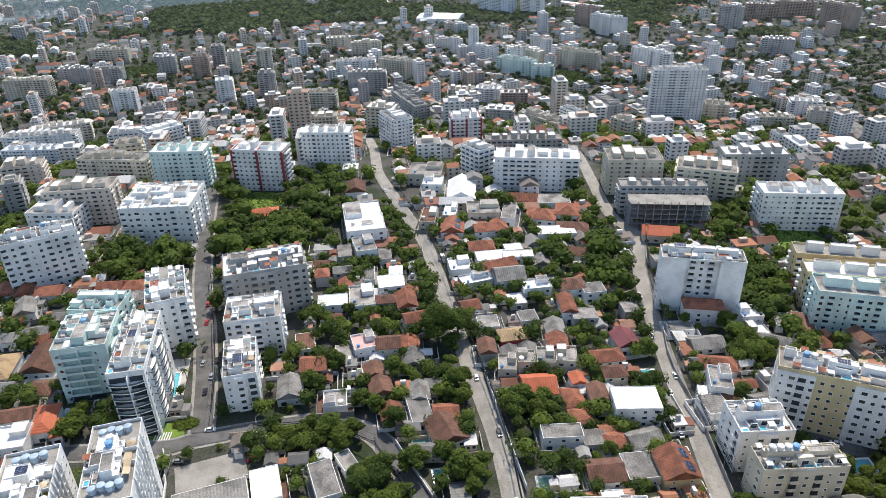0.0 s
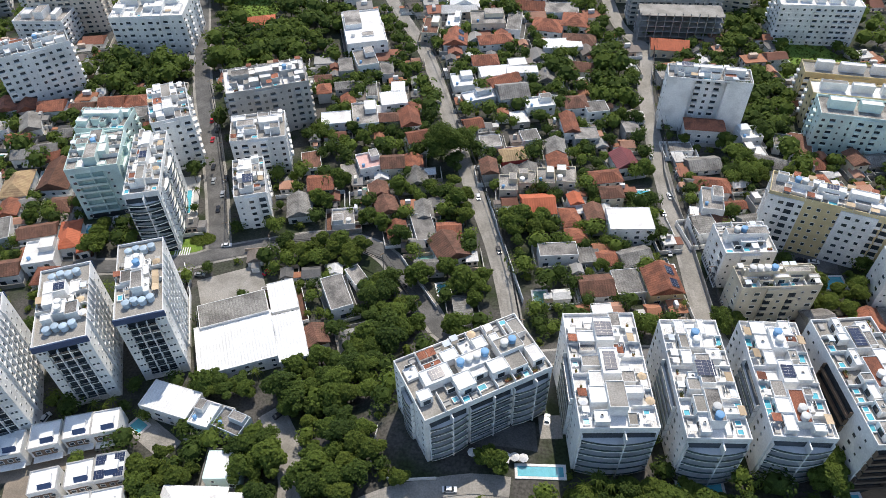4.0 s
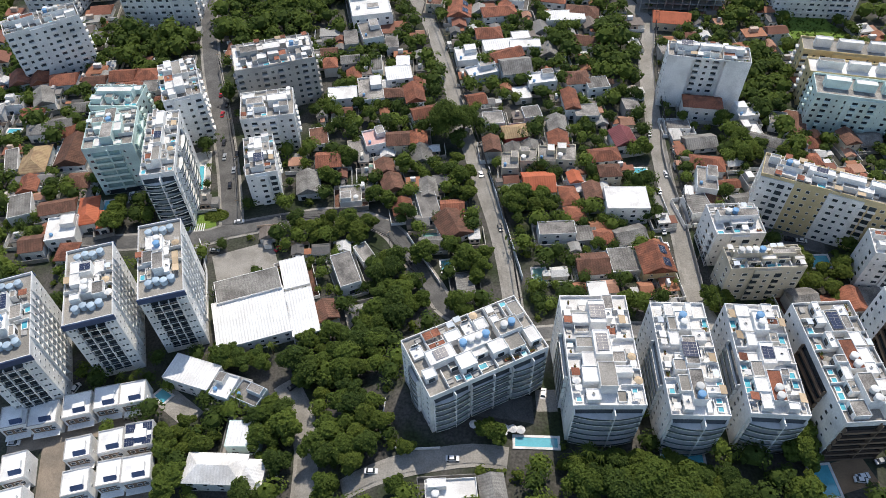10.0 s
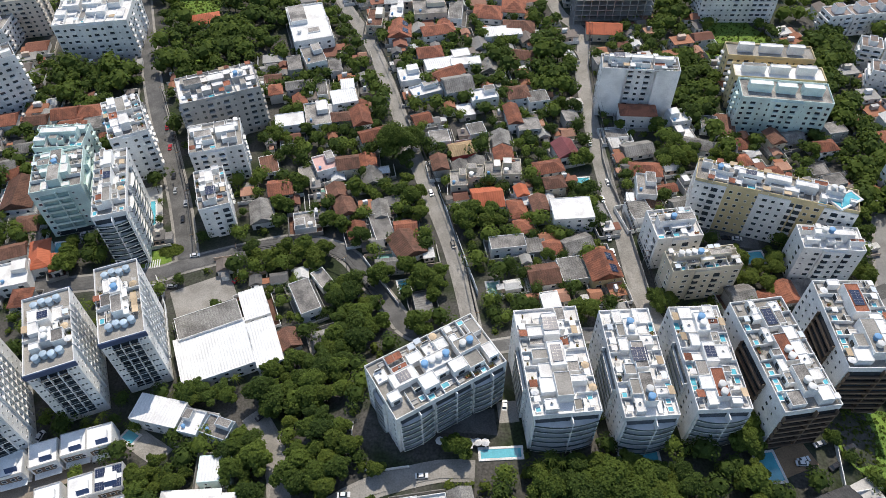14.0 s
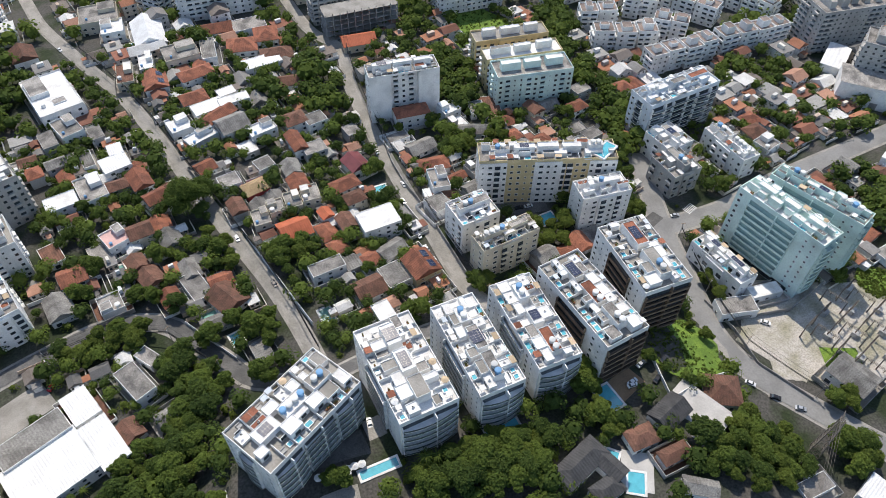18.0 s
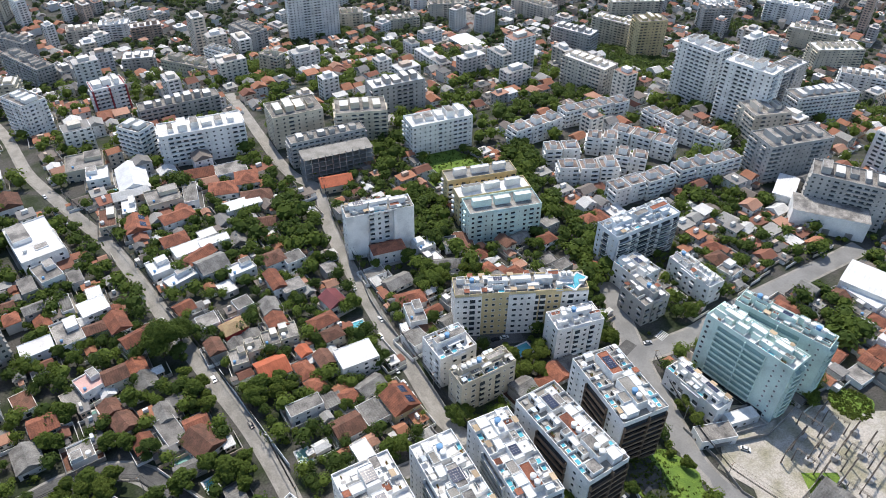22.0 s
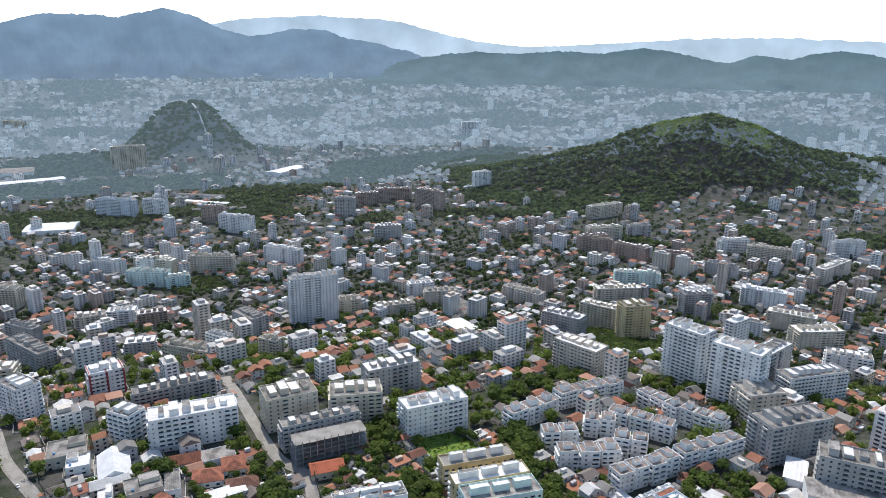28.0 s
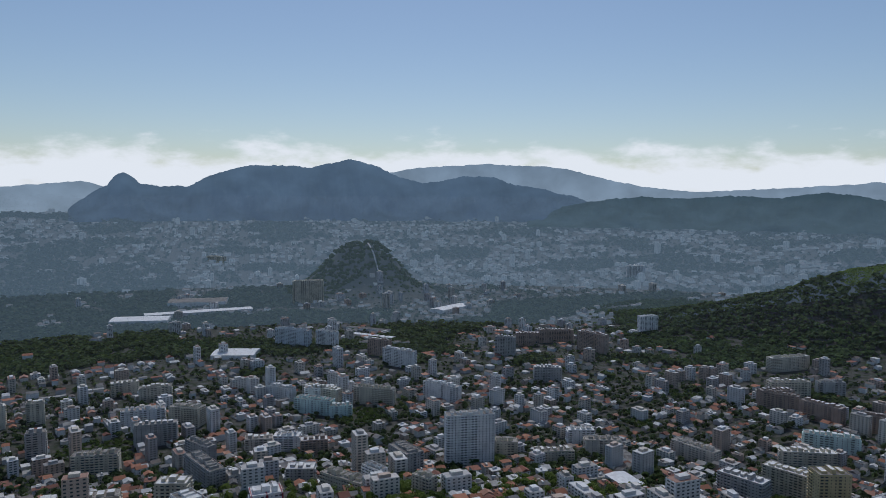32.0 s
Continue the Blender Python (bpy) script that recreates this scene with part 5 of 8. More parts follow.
street([(192, 222), (182, 193), (174, 166), (168, 139), (163, 112), (167, 92), (178, 72), (196, 44)], 9.0, "avenue", "worn pale grey avenue")
street([(178, 172), (211, 173), (244, 180), (306, 188), (344, 193)], 9.0, "avenue", "worn pale grey avenue")
street([(5, 145), (48, 154), (84, 154), (132, 161), (178, 180)], 6.0, "asphalt", "grey asphalt lane")
ribbon("stairway", [(162, 2305), (172, 2285), (181, 2262), (189, 2235)], 5.0, "deck_white", 9.0, "long white stairway up the wooded hill", "stairway")
street([(-73, 119), (-65, 109), (-59, 95), (-56, 78)], 6.0)
street([(-43, 80), (-34, 84), (-20, 89), (-4, 93), (7, 93)], 5.0)


# ---- the town fills up: more houses and garden trees between the known ones ----
NEAR_FILL = []


def fill_near():
    """Small houses on what is left of the lots, then trees and bushes of the yards."""
    rng = random.Random(77)
    c, s = math.cos(radians(12)), math.sin(radians(12))
    roofs = ["terracotta", "deck", "old_tiles", "sheet", "terracotta", "deck_white", "sheet", "terracotta", "old_tiles", "deck"]
    sow(rng, 1300, 0.6)
    spots = []
    for j in range(4, 40):
        for i in range(-36, 46):
            u, v = i * 10.4 + rng.uniform(-2, 2), j * 11.0 + rng.uniform(-2, 2)
            x, y = u * c - v * s, u * s + v * c
            far = math.hypot(x, y)
            if far < 412 and y > 60 and y > abs(x) * 0.2 and not (x < 30 and y < 165) and not (x < 172 and y < 115) and ((x + 150) / 44) ** 2 + ((y - 378) / 66) ** 2 > 1:
                spots.append((far, x, y))
    count = 0
    for far, x, y in sorted(spots):
        if not is_free(x, y, 3.6) or rng.random() < 0.1:
            continue
        w, d, turn = rng.uniform(7.2, 11.5), rng.uniform(6.8, 10.2), 12 + rng.choice([0, 0, 90]) + rng.uniform(-5, 5)
        if count < 140:
            count += 1
            roof = rng.choice(roofs)
            kind = rng.choice("gh") if roof in ("terracotta", "old_tiles") else ("g" if roof == "sheet" and rng.random() < 0.6 else rng.choice("ft"))
            plain_house(x, y, turn, w, d, rng.choice([3.2, 3.4, 6.0]), kind, roof, rng.choice(["white", "cream", "concrete", "grey"]), rng)
        else:
            take(x, y, (w + d) * 0.25)
            NEAR_FILL.append((x, y, land(x, y), radians(turn), w, d, rng.choice([3.2, 3.4, 6.0]), rng.random(), far))
    for far, x, y in spots:
        x, y = x + 5.2, y + 5.5
        if is_free(x, y, 1.9) and far < 405 and not (x < 130 and y < 160) and rng.random() < 0.8:
            take(x, y, 2.3)
            NEAR_FILL.append((x, y, land(x, y), radians(12 + rng.choice([0, 90])), rng.uniform(4.2, 7.0), rng.uniform(4.0, 6.2), rng.choice([2.8, 3.0, 3.4]), rng.random(), far))
    sow(rng, 5200, 0.5)


def sow(rng, tries, gap):
    for k in range(tries):
        a, far = rng.uniform(-0.95, 1.1), math.sqrt(rng.uniform(60 ** 2, 412 ** 2))
        x, y = far * math.sin(a), far * math.cos(a)
        r = rng.uniform(1.6, 3.7)
        if y > 40 and is_free(x, y, r * gap) and math.hypot(x + 77, y - 138) > 6:
            take(x, y, r * 0.62)
            if len(PLANTED) < 296 and far < 320:
                sort = rng.choice([0, 1, 2, 4, 1, 4])
                tree(x, y, sort, r / TREES[sort][2] * 1.5, rng.uniform(0, 360))
            elif k % 4:
                FAR_TREES.append((x, y, land(x, y) + r * 0.45, r * 1.5, rng.uniform(0, 6.28)))
            else:
                bush(x, y, r * 0.8, rng)


def plain_house(x, y, rot, w, d, H, kind, roof, wall, rng):
    house(x, y, rot, w, d, H, kind, roof, wall, seed=rng.randrange(10 ** 6))


BUSHES = []


def bush(x, y, r, rng):
    BUSHES.append((x, y, land(x, y) - 0.2, r, rng.uniform(0, 6.28)))


def raw_mesh(name, verts, faces, mats, slots=None):
    """Numpy arrays of vertices and of faces with one number of corners, as one mesh."""
    me = bpy.data.meshes.new(name)
    m = faces.shape[1]
    me.vertices.add(len(verts))
    me.vertices.foreach_set("co", verts.astype(np.float32).ravel())
    me.loops.add(faces.size)
    me.loops.foreach_set("vertex_index", faces.astype(np.int32).ravel())
    me.polygons.add(len(faces))
    me.polygons.foreach_set("loop_start", np.arange(0, faces.size, m, dtype=np.int32))
    me.polygons.foreach_set("loop_total", np.full(len(faces), m, dtype=np.int32))
    for k in mats:
        me.materials.append(M[k])
    if slots is not None:
        me.polygons.foreach_set("material_index", slots.astype(np.int32))
    me.update(calc_edges=True)
    return me


def clump(seed, quads, flat=0.8):
    """A small crown of leaf sprays for trees seen from far: points and quads of radius one."""
    rng = np.random.default_rng(seed)
    v = rng.normal(size=(quads, 3))
    v[:, 2] = np.abs(v[:, 2]) * 0.9 - 0.15
    v /= np.linalg.norm(v, axis=1)[:, None]
    lobes = rng.normal(size=(7, 3)) * (0.34, 0.34, 0.22)
    at = v * rng.uniform(0.42, 0.62, (quads, 1)) + lobes[rng.integers(0, 7, quads)]
    at[:, 2] = at[:, 2] * flat + 0.75
    v = v + (0, 0, 0.6)
    v /= np.linalg.norm(v, axis=1)[:, None]
    a = np.cross(v, rng.normal(size=(quads, 3)))
    a /= np.linalg.norm(a, axis=1)[:, None]
    b = np.cross(v, a) + v * rng.uniform(-0.4, 0.4, (quads, 1))
    s = rng.uniform(0.6, 1.3, (quads, 1)) * 1.5 / math.sqrt(quads)
    pts = np.stack([at - a * s, at - b * s, at + a * s, at + b * s], 1)
    if quads < 12:
        return pts
    ring = 6 if quads > 40 else 4
    t = np.arange(ring + 1) * 2 * math.pi / ring
    heart = []
    for (z0, r0), (z1, r1) in (((0.25, 0.35), (0.7, 0.62)), ((0.7, 0.62), (1.08, 0.5)), ((1.08, 0.5), (1.3, 0.12))) if quads > 40 else (((0.3, 0.45), (0.85, 0.6)), ((0.85, 0.6), (1.25, 0.15))):
        for i in range(ring):
            heart.append([[r0 * math.cos(t[i]), r0 * math.sin(t[i]), z0], [r0 * math.cos(t[i + 1]), r0 * math.sin(t[i + 1]), z0], [r1 * math.cos(t[i + 1]), r1 * math.sin(t[i + 1]), z1], [r1 * math.cos(t[i]), r1 * math.sin(t[i]), z1]])
    pts = np.concatenate([pts, np.array(heart)])
    if quads < 40:
        return pts
    stem = np.array([[[0.07, 0, -0.9], [-0.07, 0.03, -0.9], [-0.03, 0.02, 0.8], [0.04, 0, 0.8]], [[0, 0.07, -0.9], [0.03, -0.07, -0.9], [0.02, -0.03, 0.8], [0, 0.04, 0.8]]])
    pts = np.concatenate([pts, stem])
    return pts


def scatter_clumps(name, spots, quads, mat, label, seed=3, kinds=4):
    """spots: rows of x, y, z, radius, turn."""
    if not len(spots):
        return
    spots = np.array(spots)
    shapes = [clump(seed + k, quads) for k in range(kinds)]
    rng = np.random.default_rng(seed)
    pick = rng.integers(0, kinds, len(spots))
    out = []
    for k in range(kinds):
        some = spots[pick == k]
        c, s = np.cos(some[:, 4]), np.sin(some[:, 4])
        p = shapes[k][None] * some[:, 3][:, None, None, None]
        x = p[..., 0] * c[:, None, None] - p[..., 1] * s[:, None, None]
        y = p[..., 0] * s[:, None, None] + p[..., 1] * c[:, None, None]
        out.append(np.stack([x + some[:, 0][:, None, None], y + some[:, 1][:, None, None], p[..., 2] + some[:, 2][:, None, None]], -1).reshape(-1, 3))
    v = np.concatenate(out)
    tagged(new(name, raw_mesh(name, v, np.arange(len(v)).reshape(-1, 4), [mat])), label, "trees", kind="stuff")


def wooded(x, y):
    """Where trees stand close: the hills, the belt below the rock, and patches."""
    for hx, hy, rx, ry, h, rot in HILLS[:3] + HILLS[4:]:
        c, s = math.cos(rot), math.sin(rot)
        u, v = ((x - hx) * c + (y - hy) * s) / rx, (-(x - hx) * s + (y - hy) * c) / ry
        if u * u + v * v < 1.25 + 0.9 * noise.noise((x / 120, y / 120, 5.0)):
            return True
    a, far = math.degrees(math.atan2(x, y)), math.hypot(x, y)
    if -28 < a < -11 and 1560 < far < 3000 or 25 < a < 40 and 1620 < far < 2300 or -10 < a < 6 and 1870 < far < 2040:
        return noise.noise((x / 90, y / 90, 3.0)) > -0.35
    return noise.noise((x / 130, y / 130, 7.0)) > (0.42 if far < 1800 else 0.36) or far > 1500 and noise.noise((x / 420, y / 240, 2.0)) > 0.2


def bald(x, y):
    """Grassy clearings high on the wooded hill."""
    hx, hy, rx, ry, h, rot = HILLS[1]
    c, s = math.cos(rot), math.sin(rot)
    u, v = ((x - hx) * c + (y - hy) * s) / rx, (-(x - hx) * s + (y - hy) * c) / ry
    return u * u + v * v < 0.3 and noise.noise((x / 75, y / 75, 1.0)) > -0.05


def fill_far():
    rng = random.Random(5)
    houses, blocks, trees, woods, canopy, turf = list(NEAR_FILL), [], [], [], [], []
    for inner, outer, du, dv, green in ((400, 800, 11.5, 12.5, 0.5), (800, 1300, 13.0, 14.5, 0.53), (1300, 2300, 20, 23, 0.58), (2300, 3000, 23, 25, 0.6), (3000, 4650, 32, 34, 0.62)):
        n = int(outer / du) + 1
        rot = 0.2 if inner < 800 else 0.45 if inner < 1700 else 0.1
        c, s = math.cos(rot), math.sin(rot)
        for j in range(-n, n):
            for i in range(-n, n):
                u, v = i * du, j * dv
                x, y = u * c - v * s + rng.uniform(-0.2, 0.2) * du, u * s + v * c + rng.uniform(-0.2, 0.2) * dv
                far = math.hypot(x, y)
                if not inner < far <= outer or y < 0:
                    continue
                a = math.atan2(x, y)
                if not -1.0 < a < 1.25:
                    continue
                road = (j % 5 == 0 or i % 9 == 0)
                if wooded(x, y):
                    if bald(x, y):
                        for _ in range(36):
                            px, py = x + rng.uniform(-0.5, 0.5) * du, y + rng.uniform(-0.5, 0.5) * dv
                            turf.append((px, py, land(px, py) + 3.0, rng.uniform(1.8, 3.4), rng.uniform(0, 6.28)))
                        continue
                    for _ in range(3 if far < 1300 else 5 if far < 2300 else 3):
                        r = du * rng.uniform(0.3, 0.6) if far > 1300 else rng.uniform(3, 5.5)
                        px, py = x + rng.uniform(-0.5, 0.5) * du, y + rng.uniform(-0.5, 0.5) * dv
                        if far > 1200 or is_free(px, py, r * 0.6):
                            (woods if far < 1300 else canopy).append((px, py, land(px, py) - r * 0.5, r, rng.uniform(0, 6.28)))
                    continue
                if far < 1300 and not is_free(x, y, 4.0):
                    continue
                if rng.random() < green or road and rng.random() < 0.55:
                    if road and rng.random() < 0.5:
                        continue
                    r = rng.uniform(3.8, 7.0) * (1 if far < 1300 else du / 18)
                    trees.append((x, y, land(x, y) + r * 0.2, r, rng.uniform(0, 6.28))) if far < 1300 else canopy.append((x, y, land(x, y) - r * 0.3, r, rng.uniform(0, 6.28)))
                elif road:
                    continue
                elif rng.random() < (0.08 if far < 840 else 0.14 if far < 2300 else 0.11) * (1 + 2.2 * max(0.0, noise.noise((x / 210, y / 210, 11.0)))) and (far > 1300 or is_free(x, y, 10)):
                    take(x, y, 9)
                    k = 1 if far < 2300 else 1.2
                    blocks.append((x, y, land(x, y), rot + rng.choice([0, math.pi / 2]), rng.uniform(12, 26) * k, rng.uniform(10, 14) * k, rng.choice([9, 12, 15, 18, 21, 24, 30]) * (1 if rng.random() < 0.85 else 1.6)))
                else:
                    k = 1 if far < 1300 else du / 17
                    houses.append((x, y, land(x, y), rot + rng.choice([0, math.pi / 2]) + rng.uniform(-0.1, 0.1), rng.uniform(7.5, du * 1.02 / k) * k, rng.uniform(7.5, 12) * k, rng.choice([3.4, 6.2, 6.2, 9.0]), rng.random(), far))
    town, plain, middle = Pieces(), Pieces(), Pieces()
    for x, y, z, rot, w, d, h, r, far in houses:
        low = town if far < 1850 else middle if far < 2450 else plain
        c, s = math.cos(rot), math.sin(rot)

        def at(u, v, q):
            return (x + u * c - v * s, y + u * s + v * c, z + q)

        a, b = w / 2, d / 2
        low.solid([at(-a, -b, -3), at(a, -b, -3), at(a, b, -3), at(-a, b, -3)], [at(-a, -b, h), at(a, -b, h), at(a, b, h), at(-a, b, h)], 0)
        k = len(low.v)
        a, b = a + 0.4, b + 0.4
        if r < 0.55:
            low.v += [at(-a, -b, h), at(a, -b, h), at(a, b, h), at(-a, b, h), at(-a * 0.9, 0, h + b * 0.5), at(a * 0.9, 0, h + b * 0.5)]
            low.f += [(k, k + 1, k + 5, k + 4), (k + 2, k + 3, k + 4, k + 5), (k + 1, k + 2, k + 5, k + 5), (k + 3, k, k + 4, k + 4)]
            low.f[-2:] = [(k + 1, k + 2, k + 5), (k + 3, k, k + 4)]
            low.m += [1] * 4
        else:
            low.solid([at(-a, -b, h - 0.1), at(a, -b, h - 0.1), at(a, b, h - 0.1), at(-a, b, h - 0.1)], [at(-a, -b, h + 0.3), at(a, -b, h + 0.3), at(a, b, h + 0.3), at(-a, b, h + 0.3)], 1)
            if far < 1300 and r > 0.75:
                q = w * 0.2
                low.solid([at(-q, 0, h), at(q, 0, h), at(q, q, h), at(-q, q, h)], [at(-q, 0, h + 2.4), at(q, 0, h + 2.4), at(q, q, h + 2.4), at(-q, q, h + 2.4)], 0)
        if far < 700:
            e, g = (1 if r > 0.5 else -1) * (a + 1.3), b * (0.4 + 0.5 * r)
            ring = [(e - 1.7, -g), (e + 1.7, -g), (e + 1.7, g * 0.7), (e - 1.7, g * 0.7)]
            low.solid([at(u, v, -2) for u, v in ring], [at(u, v, 2.7) for u, v in ring], 0)
            ring = [(u * 1.02, v * 1.05) for u, v in ring]
            low.solid([at(u, v, 2.7) for u, v in ring], [at(u, v, 2.95) for u, v in ring], 1)
            e, g = -e * 1.25, b + 1.6
            for u0, v0, u1, v1 in ((e - 0.1, -g, e + 0.1, g), (-abs(e), -g - 0.2, abs(e), -g)):
                ring = [(u0, v0), (u1, v0), (u1, v1), (u0, v1)]
                low.solid([at(u, v, -2) for u, v in ring], [at(u, v, 2.1) for u, v in ring], 0)
        if far < 900:
            for f in range(int(h / 3)):
                for u in (-w * 0.25, w * 0.25):
                    low.face([at(u - 0.7, -d / 2 - 0.05, 1.0 + 2.9 * f), at(u + 0.7, -d / 2 - 0.05, 1.0 + 2.9 * f), at(u + 0.7, -d / 2 - 0.05, 2.3 + 2.9 * f), at(u - 0.7, -d / 2 - 0.05, 2.3 + 2.9 * f)], 2)
                    low.face([at(-w / 2 - 0.05, u * d / w + 0.6, 1.0 + 2.9 * f), at(-w / 2 - 0.05, u * d / w - 0.6, 1.0 + 2.9 * f), at(-w / 2 - 0.05, u * d / w - 0.6, 2.3 + 2.9 * f), at(-w / 2 - 0.05, u * d / w + 0.6, 2.3 + 2.9 * f)], 2)
    # beyond 1850 m the haze is emission inside the wall and roof materials
    tagged(new("misty_houses", middle.mesh("misty_houses", "mist_glow_walls", "mist_glow_roofs", "mist_glow_roofs")), "countless pale houses far out, haze glow mixed in", "houses", kind="stuff")
    tagged(new("backdrop_town", plain.mesh("backdrop_town", "air_glow_walls", "air_glow_roofs", "air_glow_roofs")), "town far out on the plain, haze glow mixed in", "town", kind="stuff")
    tagged(new("low_houses", town.mesh("low_houses", "walls_far", "roofs_far", "glass")), "countless low houses with tiled and flat roofs", "houses", kind="stuff")
    near_blocks, far_blocks = Pieces(), Pieces()
    for x, y, z, rot, w, d, h in blocks:
        tall = near_blocks if math.hypot(x, y) < 2450 else far_blocks
        c, s = math.cos(rot), math.sin(rot)

        def at(u, v, q):
            return (x + u * c - v * s, y + u * s + v * c, z + q)

        def prism(a0, b0, a1, b1, z0, z1, m):
            ring = [(a0, b0), (a1, b0), (a1, b1), (a0, b1)]
            tall.solid([at(u, v, z0) for u, v in ring], [at(u, v, z1) for u, v in ring], m)

        a, b = w / 2, d / 2
        prism(-a, -b, a, b, -6, h, 0)
        prism(-a + 0.4, -b + 0.4, a - 0.4, b - 0.4, h, h + 0.3, 1)
        prism(-a * 0.5, -b * 0.5, a * 0.4, b * 0.5, h, h + 3.2, 0)
        n = max(2, int(w / (4.5 if tall is near_blocks else 9)))
        for f in range(int(h / 3)):
            for i in range(n):
                u = (i + 0.5) / n * w - a
                prism(u - w / n * 0.22, -b - 0.15, u + w / n * 0.22, b + 0.15, 3 * f + 1.2, 3 * f + 2.4, 2)
            prism(-a - 0.15, -b * 0.6, a + 0.15, -b * 0.1, 3 * f + 1.2, 3 * f + 2.5, 2)
            prism(-a - 0.15, b * 0.15, a + 0.15, b * 0.65, 3 * f + 1.2, 3 * f + 2.5, 2)
    tagged(new("backdrop_blocks", far_blocks.mesh("backdrop_blocks", "air_glow_walls", "air_glow_walls", "air_glow_roofs")), "apartment blocks far out on the plain, haze glow mixed in", "apartment blocks", kind="stuff")
    tagged(new("distant_blocks", near_blocks.mesh("distant_blocks", "walls_far", "tops_far", "glass")), "countless pale apartment blocks down on the plain", "apartment blocks", kind="stuff")
    close = [q for q in FAR_TREES if math.hypot(q[0], q[1]) < 290]
    beyond = [q for q in FAR_TREES if math.hypot(q[0], q[1]) >= 290]
    scatter_clumps("street_trees", close[::2], 300, "leaf", "broad green trees along the near streets", 61, 8)
    scatter_clumps("shade_trees", close[1::2], 300, "leaf_dark", "dark green trees between the near houses", 65, 8)
    scatter_clumps("street_trees", beyond[::2], 116, "leaf", "broad green trees along streets and gardens", 51, 6)
    scatter_clumps("shade_trees", beyond[1::2], 116, "leaf_dark", "dark green trees between the houses", 55, 6)
    scatter_clumps("garden_trees", [q for q in trees if math.hypot(q[0], q[1]) < 700], 84, "leaf", "green trees between the houses of the slope", 13)
    scatter_clumps("garden_trees", [q for q in trees if math.hypot(q[0], q[1]) >= 700], 18, "leaf_far", "green trees between the houses down the slope", 11)
    scatter_clumps("woodland", woods, 34, "leaf_dark", "dense dark green woods between the blocks", 21)
    on_hill = [any(math.hypot(q[0] - k[0], q[1] - k[1]) < k[2] * 1.5 for k in HILLS) for q in canopy]
    green = [q for q, k in zip(canopy, on_hill) if k]
    scatter_clumps("hill_woodland", [q for q in green[::2] if q[1] < 1850], 11, "leaf_hill", "green woods on the hills", 33)
    scatter_clumps("hill_woodland", [q for q in green[1::2] if q[1] < 1850], 11, "leaf_hill", "dense green woods on the hills", 31)
    # these far leaves have haze painted in as emission
    scatter_clumps("misty_hill_woodland", [q for q in green if q[1] >= 1850], 24, "mist_glow_hill", "green woods on the rocky hill, haze glow mixed in", 36)
    rest = [q for q, k in zip(canopy, on_hill) if not k and math.hypot(q[0], q[1]) < 2450]
    scatter_clumps("far_woodland", [q for q in rest if math.hypot(q[0], q[1]) < 1850], 8, "leaf_far", "dense green woods out on the plain", 32)
    scatter_clumps("misty_woodland", [q for q in rest if math.hypot(q[0], q[1]) >= 1850], 10, "mist_glow_green", "green woods far out, haze glow mixed in", 34)
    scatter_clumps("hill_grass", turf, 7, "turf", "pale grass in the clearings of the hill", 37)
    scatter_clumps("backdrop_woodland", [q for q in canopy if math.hypot(q[0], q[1]) > 2450][::2], 7, "air_glow_green", "green belts out on the plain, haze glow mixed in", 35)
    scatter_clumps("garden_bushes", BUSHES, 60, "leaf_light", "green bushes and low plants in the yards", 41)


FAR_TREES = []


def grove(x, y, rot, a, b, n, sorts, seed):
    """Trees set close over an ellipse, each a thing of its own."""
    rng = random.Random(seed)
    c, s = math.cos(radians(rot)), math.sin(radians(rot))
    for i in range(n):
        k, t = math.sqrt((i + 0.5) / n), i * 2.39996 + rng.uniform(-0.3, 0.3)
        if n == 1:
            k = 0
        u, v = a * k * math.cos(t), b * k * math.sin(t)
        px, py = x + u * c - v * s, y + u * s + v * c
        sort = rng.choice(sorts + (5,)) if n > 3 else rng.choice(sorts)
        size = rng.uniform(0.9, 1.35)
        if n == 1 or 6 in sorts or is_free(px, py, -0.8):
            far = math.hypot(px, py)
            if far < 285 and len(PLANTED) < 270:
                tree(px, py, sort, size, rng.uniform(0, 360))
            else:
                r = TREES[sort][2] * size
                FAR_TREES.append((px, py, land(px, py) + r * 0.35, r * 1.25, rng.uniform(0, 6.28)))
            take(px, py, TREES[sort][2] * size * 0.55)


def meadow(x, y, rot, a, b, label, seed):
    """A grassy patch with tufts."""
    rng = np.random.default_rng(seed)
    c, s = math.cos(radians(rot)), math.sin(radians(rot))
    rim = []
    for i in range(28):
        t = 2 * math.pi * i / 28
        k = 1 + 0.12 * math.sin(3 * t + seed) + 0.06 * math.sin(7 * t)
        u, v = a * k * math.cos(t), b * k * math.sin(t)
        px, py = x + u * c - v * s, y + u * s + v * c
        rim.append((px, py, land(px, py) + 0.12))
    p = Pieces()
    p.v = [(x, y, land(x, y) + 0.35)] + rim
    p.f = [(0, 1 + i, 1 + (i + 1) % 28) for i in range(28)]
    p.m = [0] * 28
    tagged(new("meadow", p.mesh("meadow", "grass")), label, "meadow", kind="structure")
    take(x, y, min(a, b) * 0.8)
    n = 500
    t, k = rng.uniform(0, 6.28, n), np.sqrt(rng.uniform(0, 1, n))
    u, v = a * k * np.cos(t), b * k * np.sin(t)
    px, py = x + u * c - v * s, y + u * s + v * c
    spots = [(X, Y, land(X, Y) - 0.1, q, w) for X, Y, q, w in zip(px, py, rng.uniform(0.3, 0.8, n), rng.uniform(0, 6, n))]
    scatter_clumps("grass_tufts", spots, 10, "leaf_light", "tall grass tufts", seed)


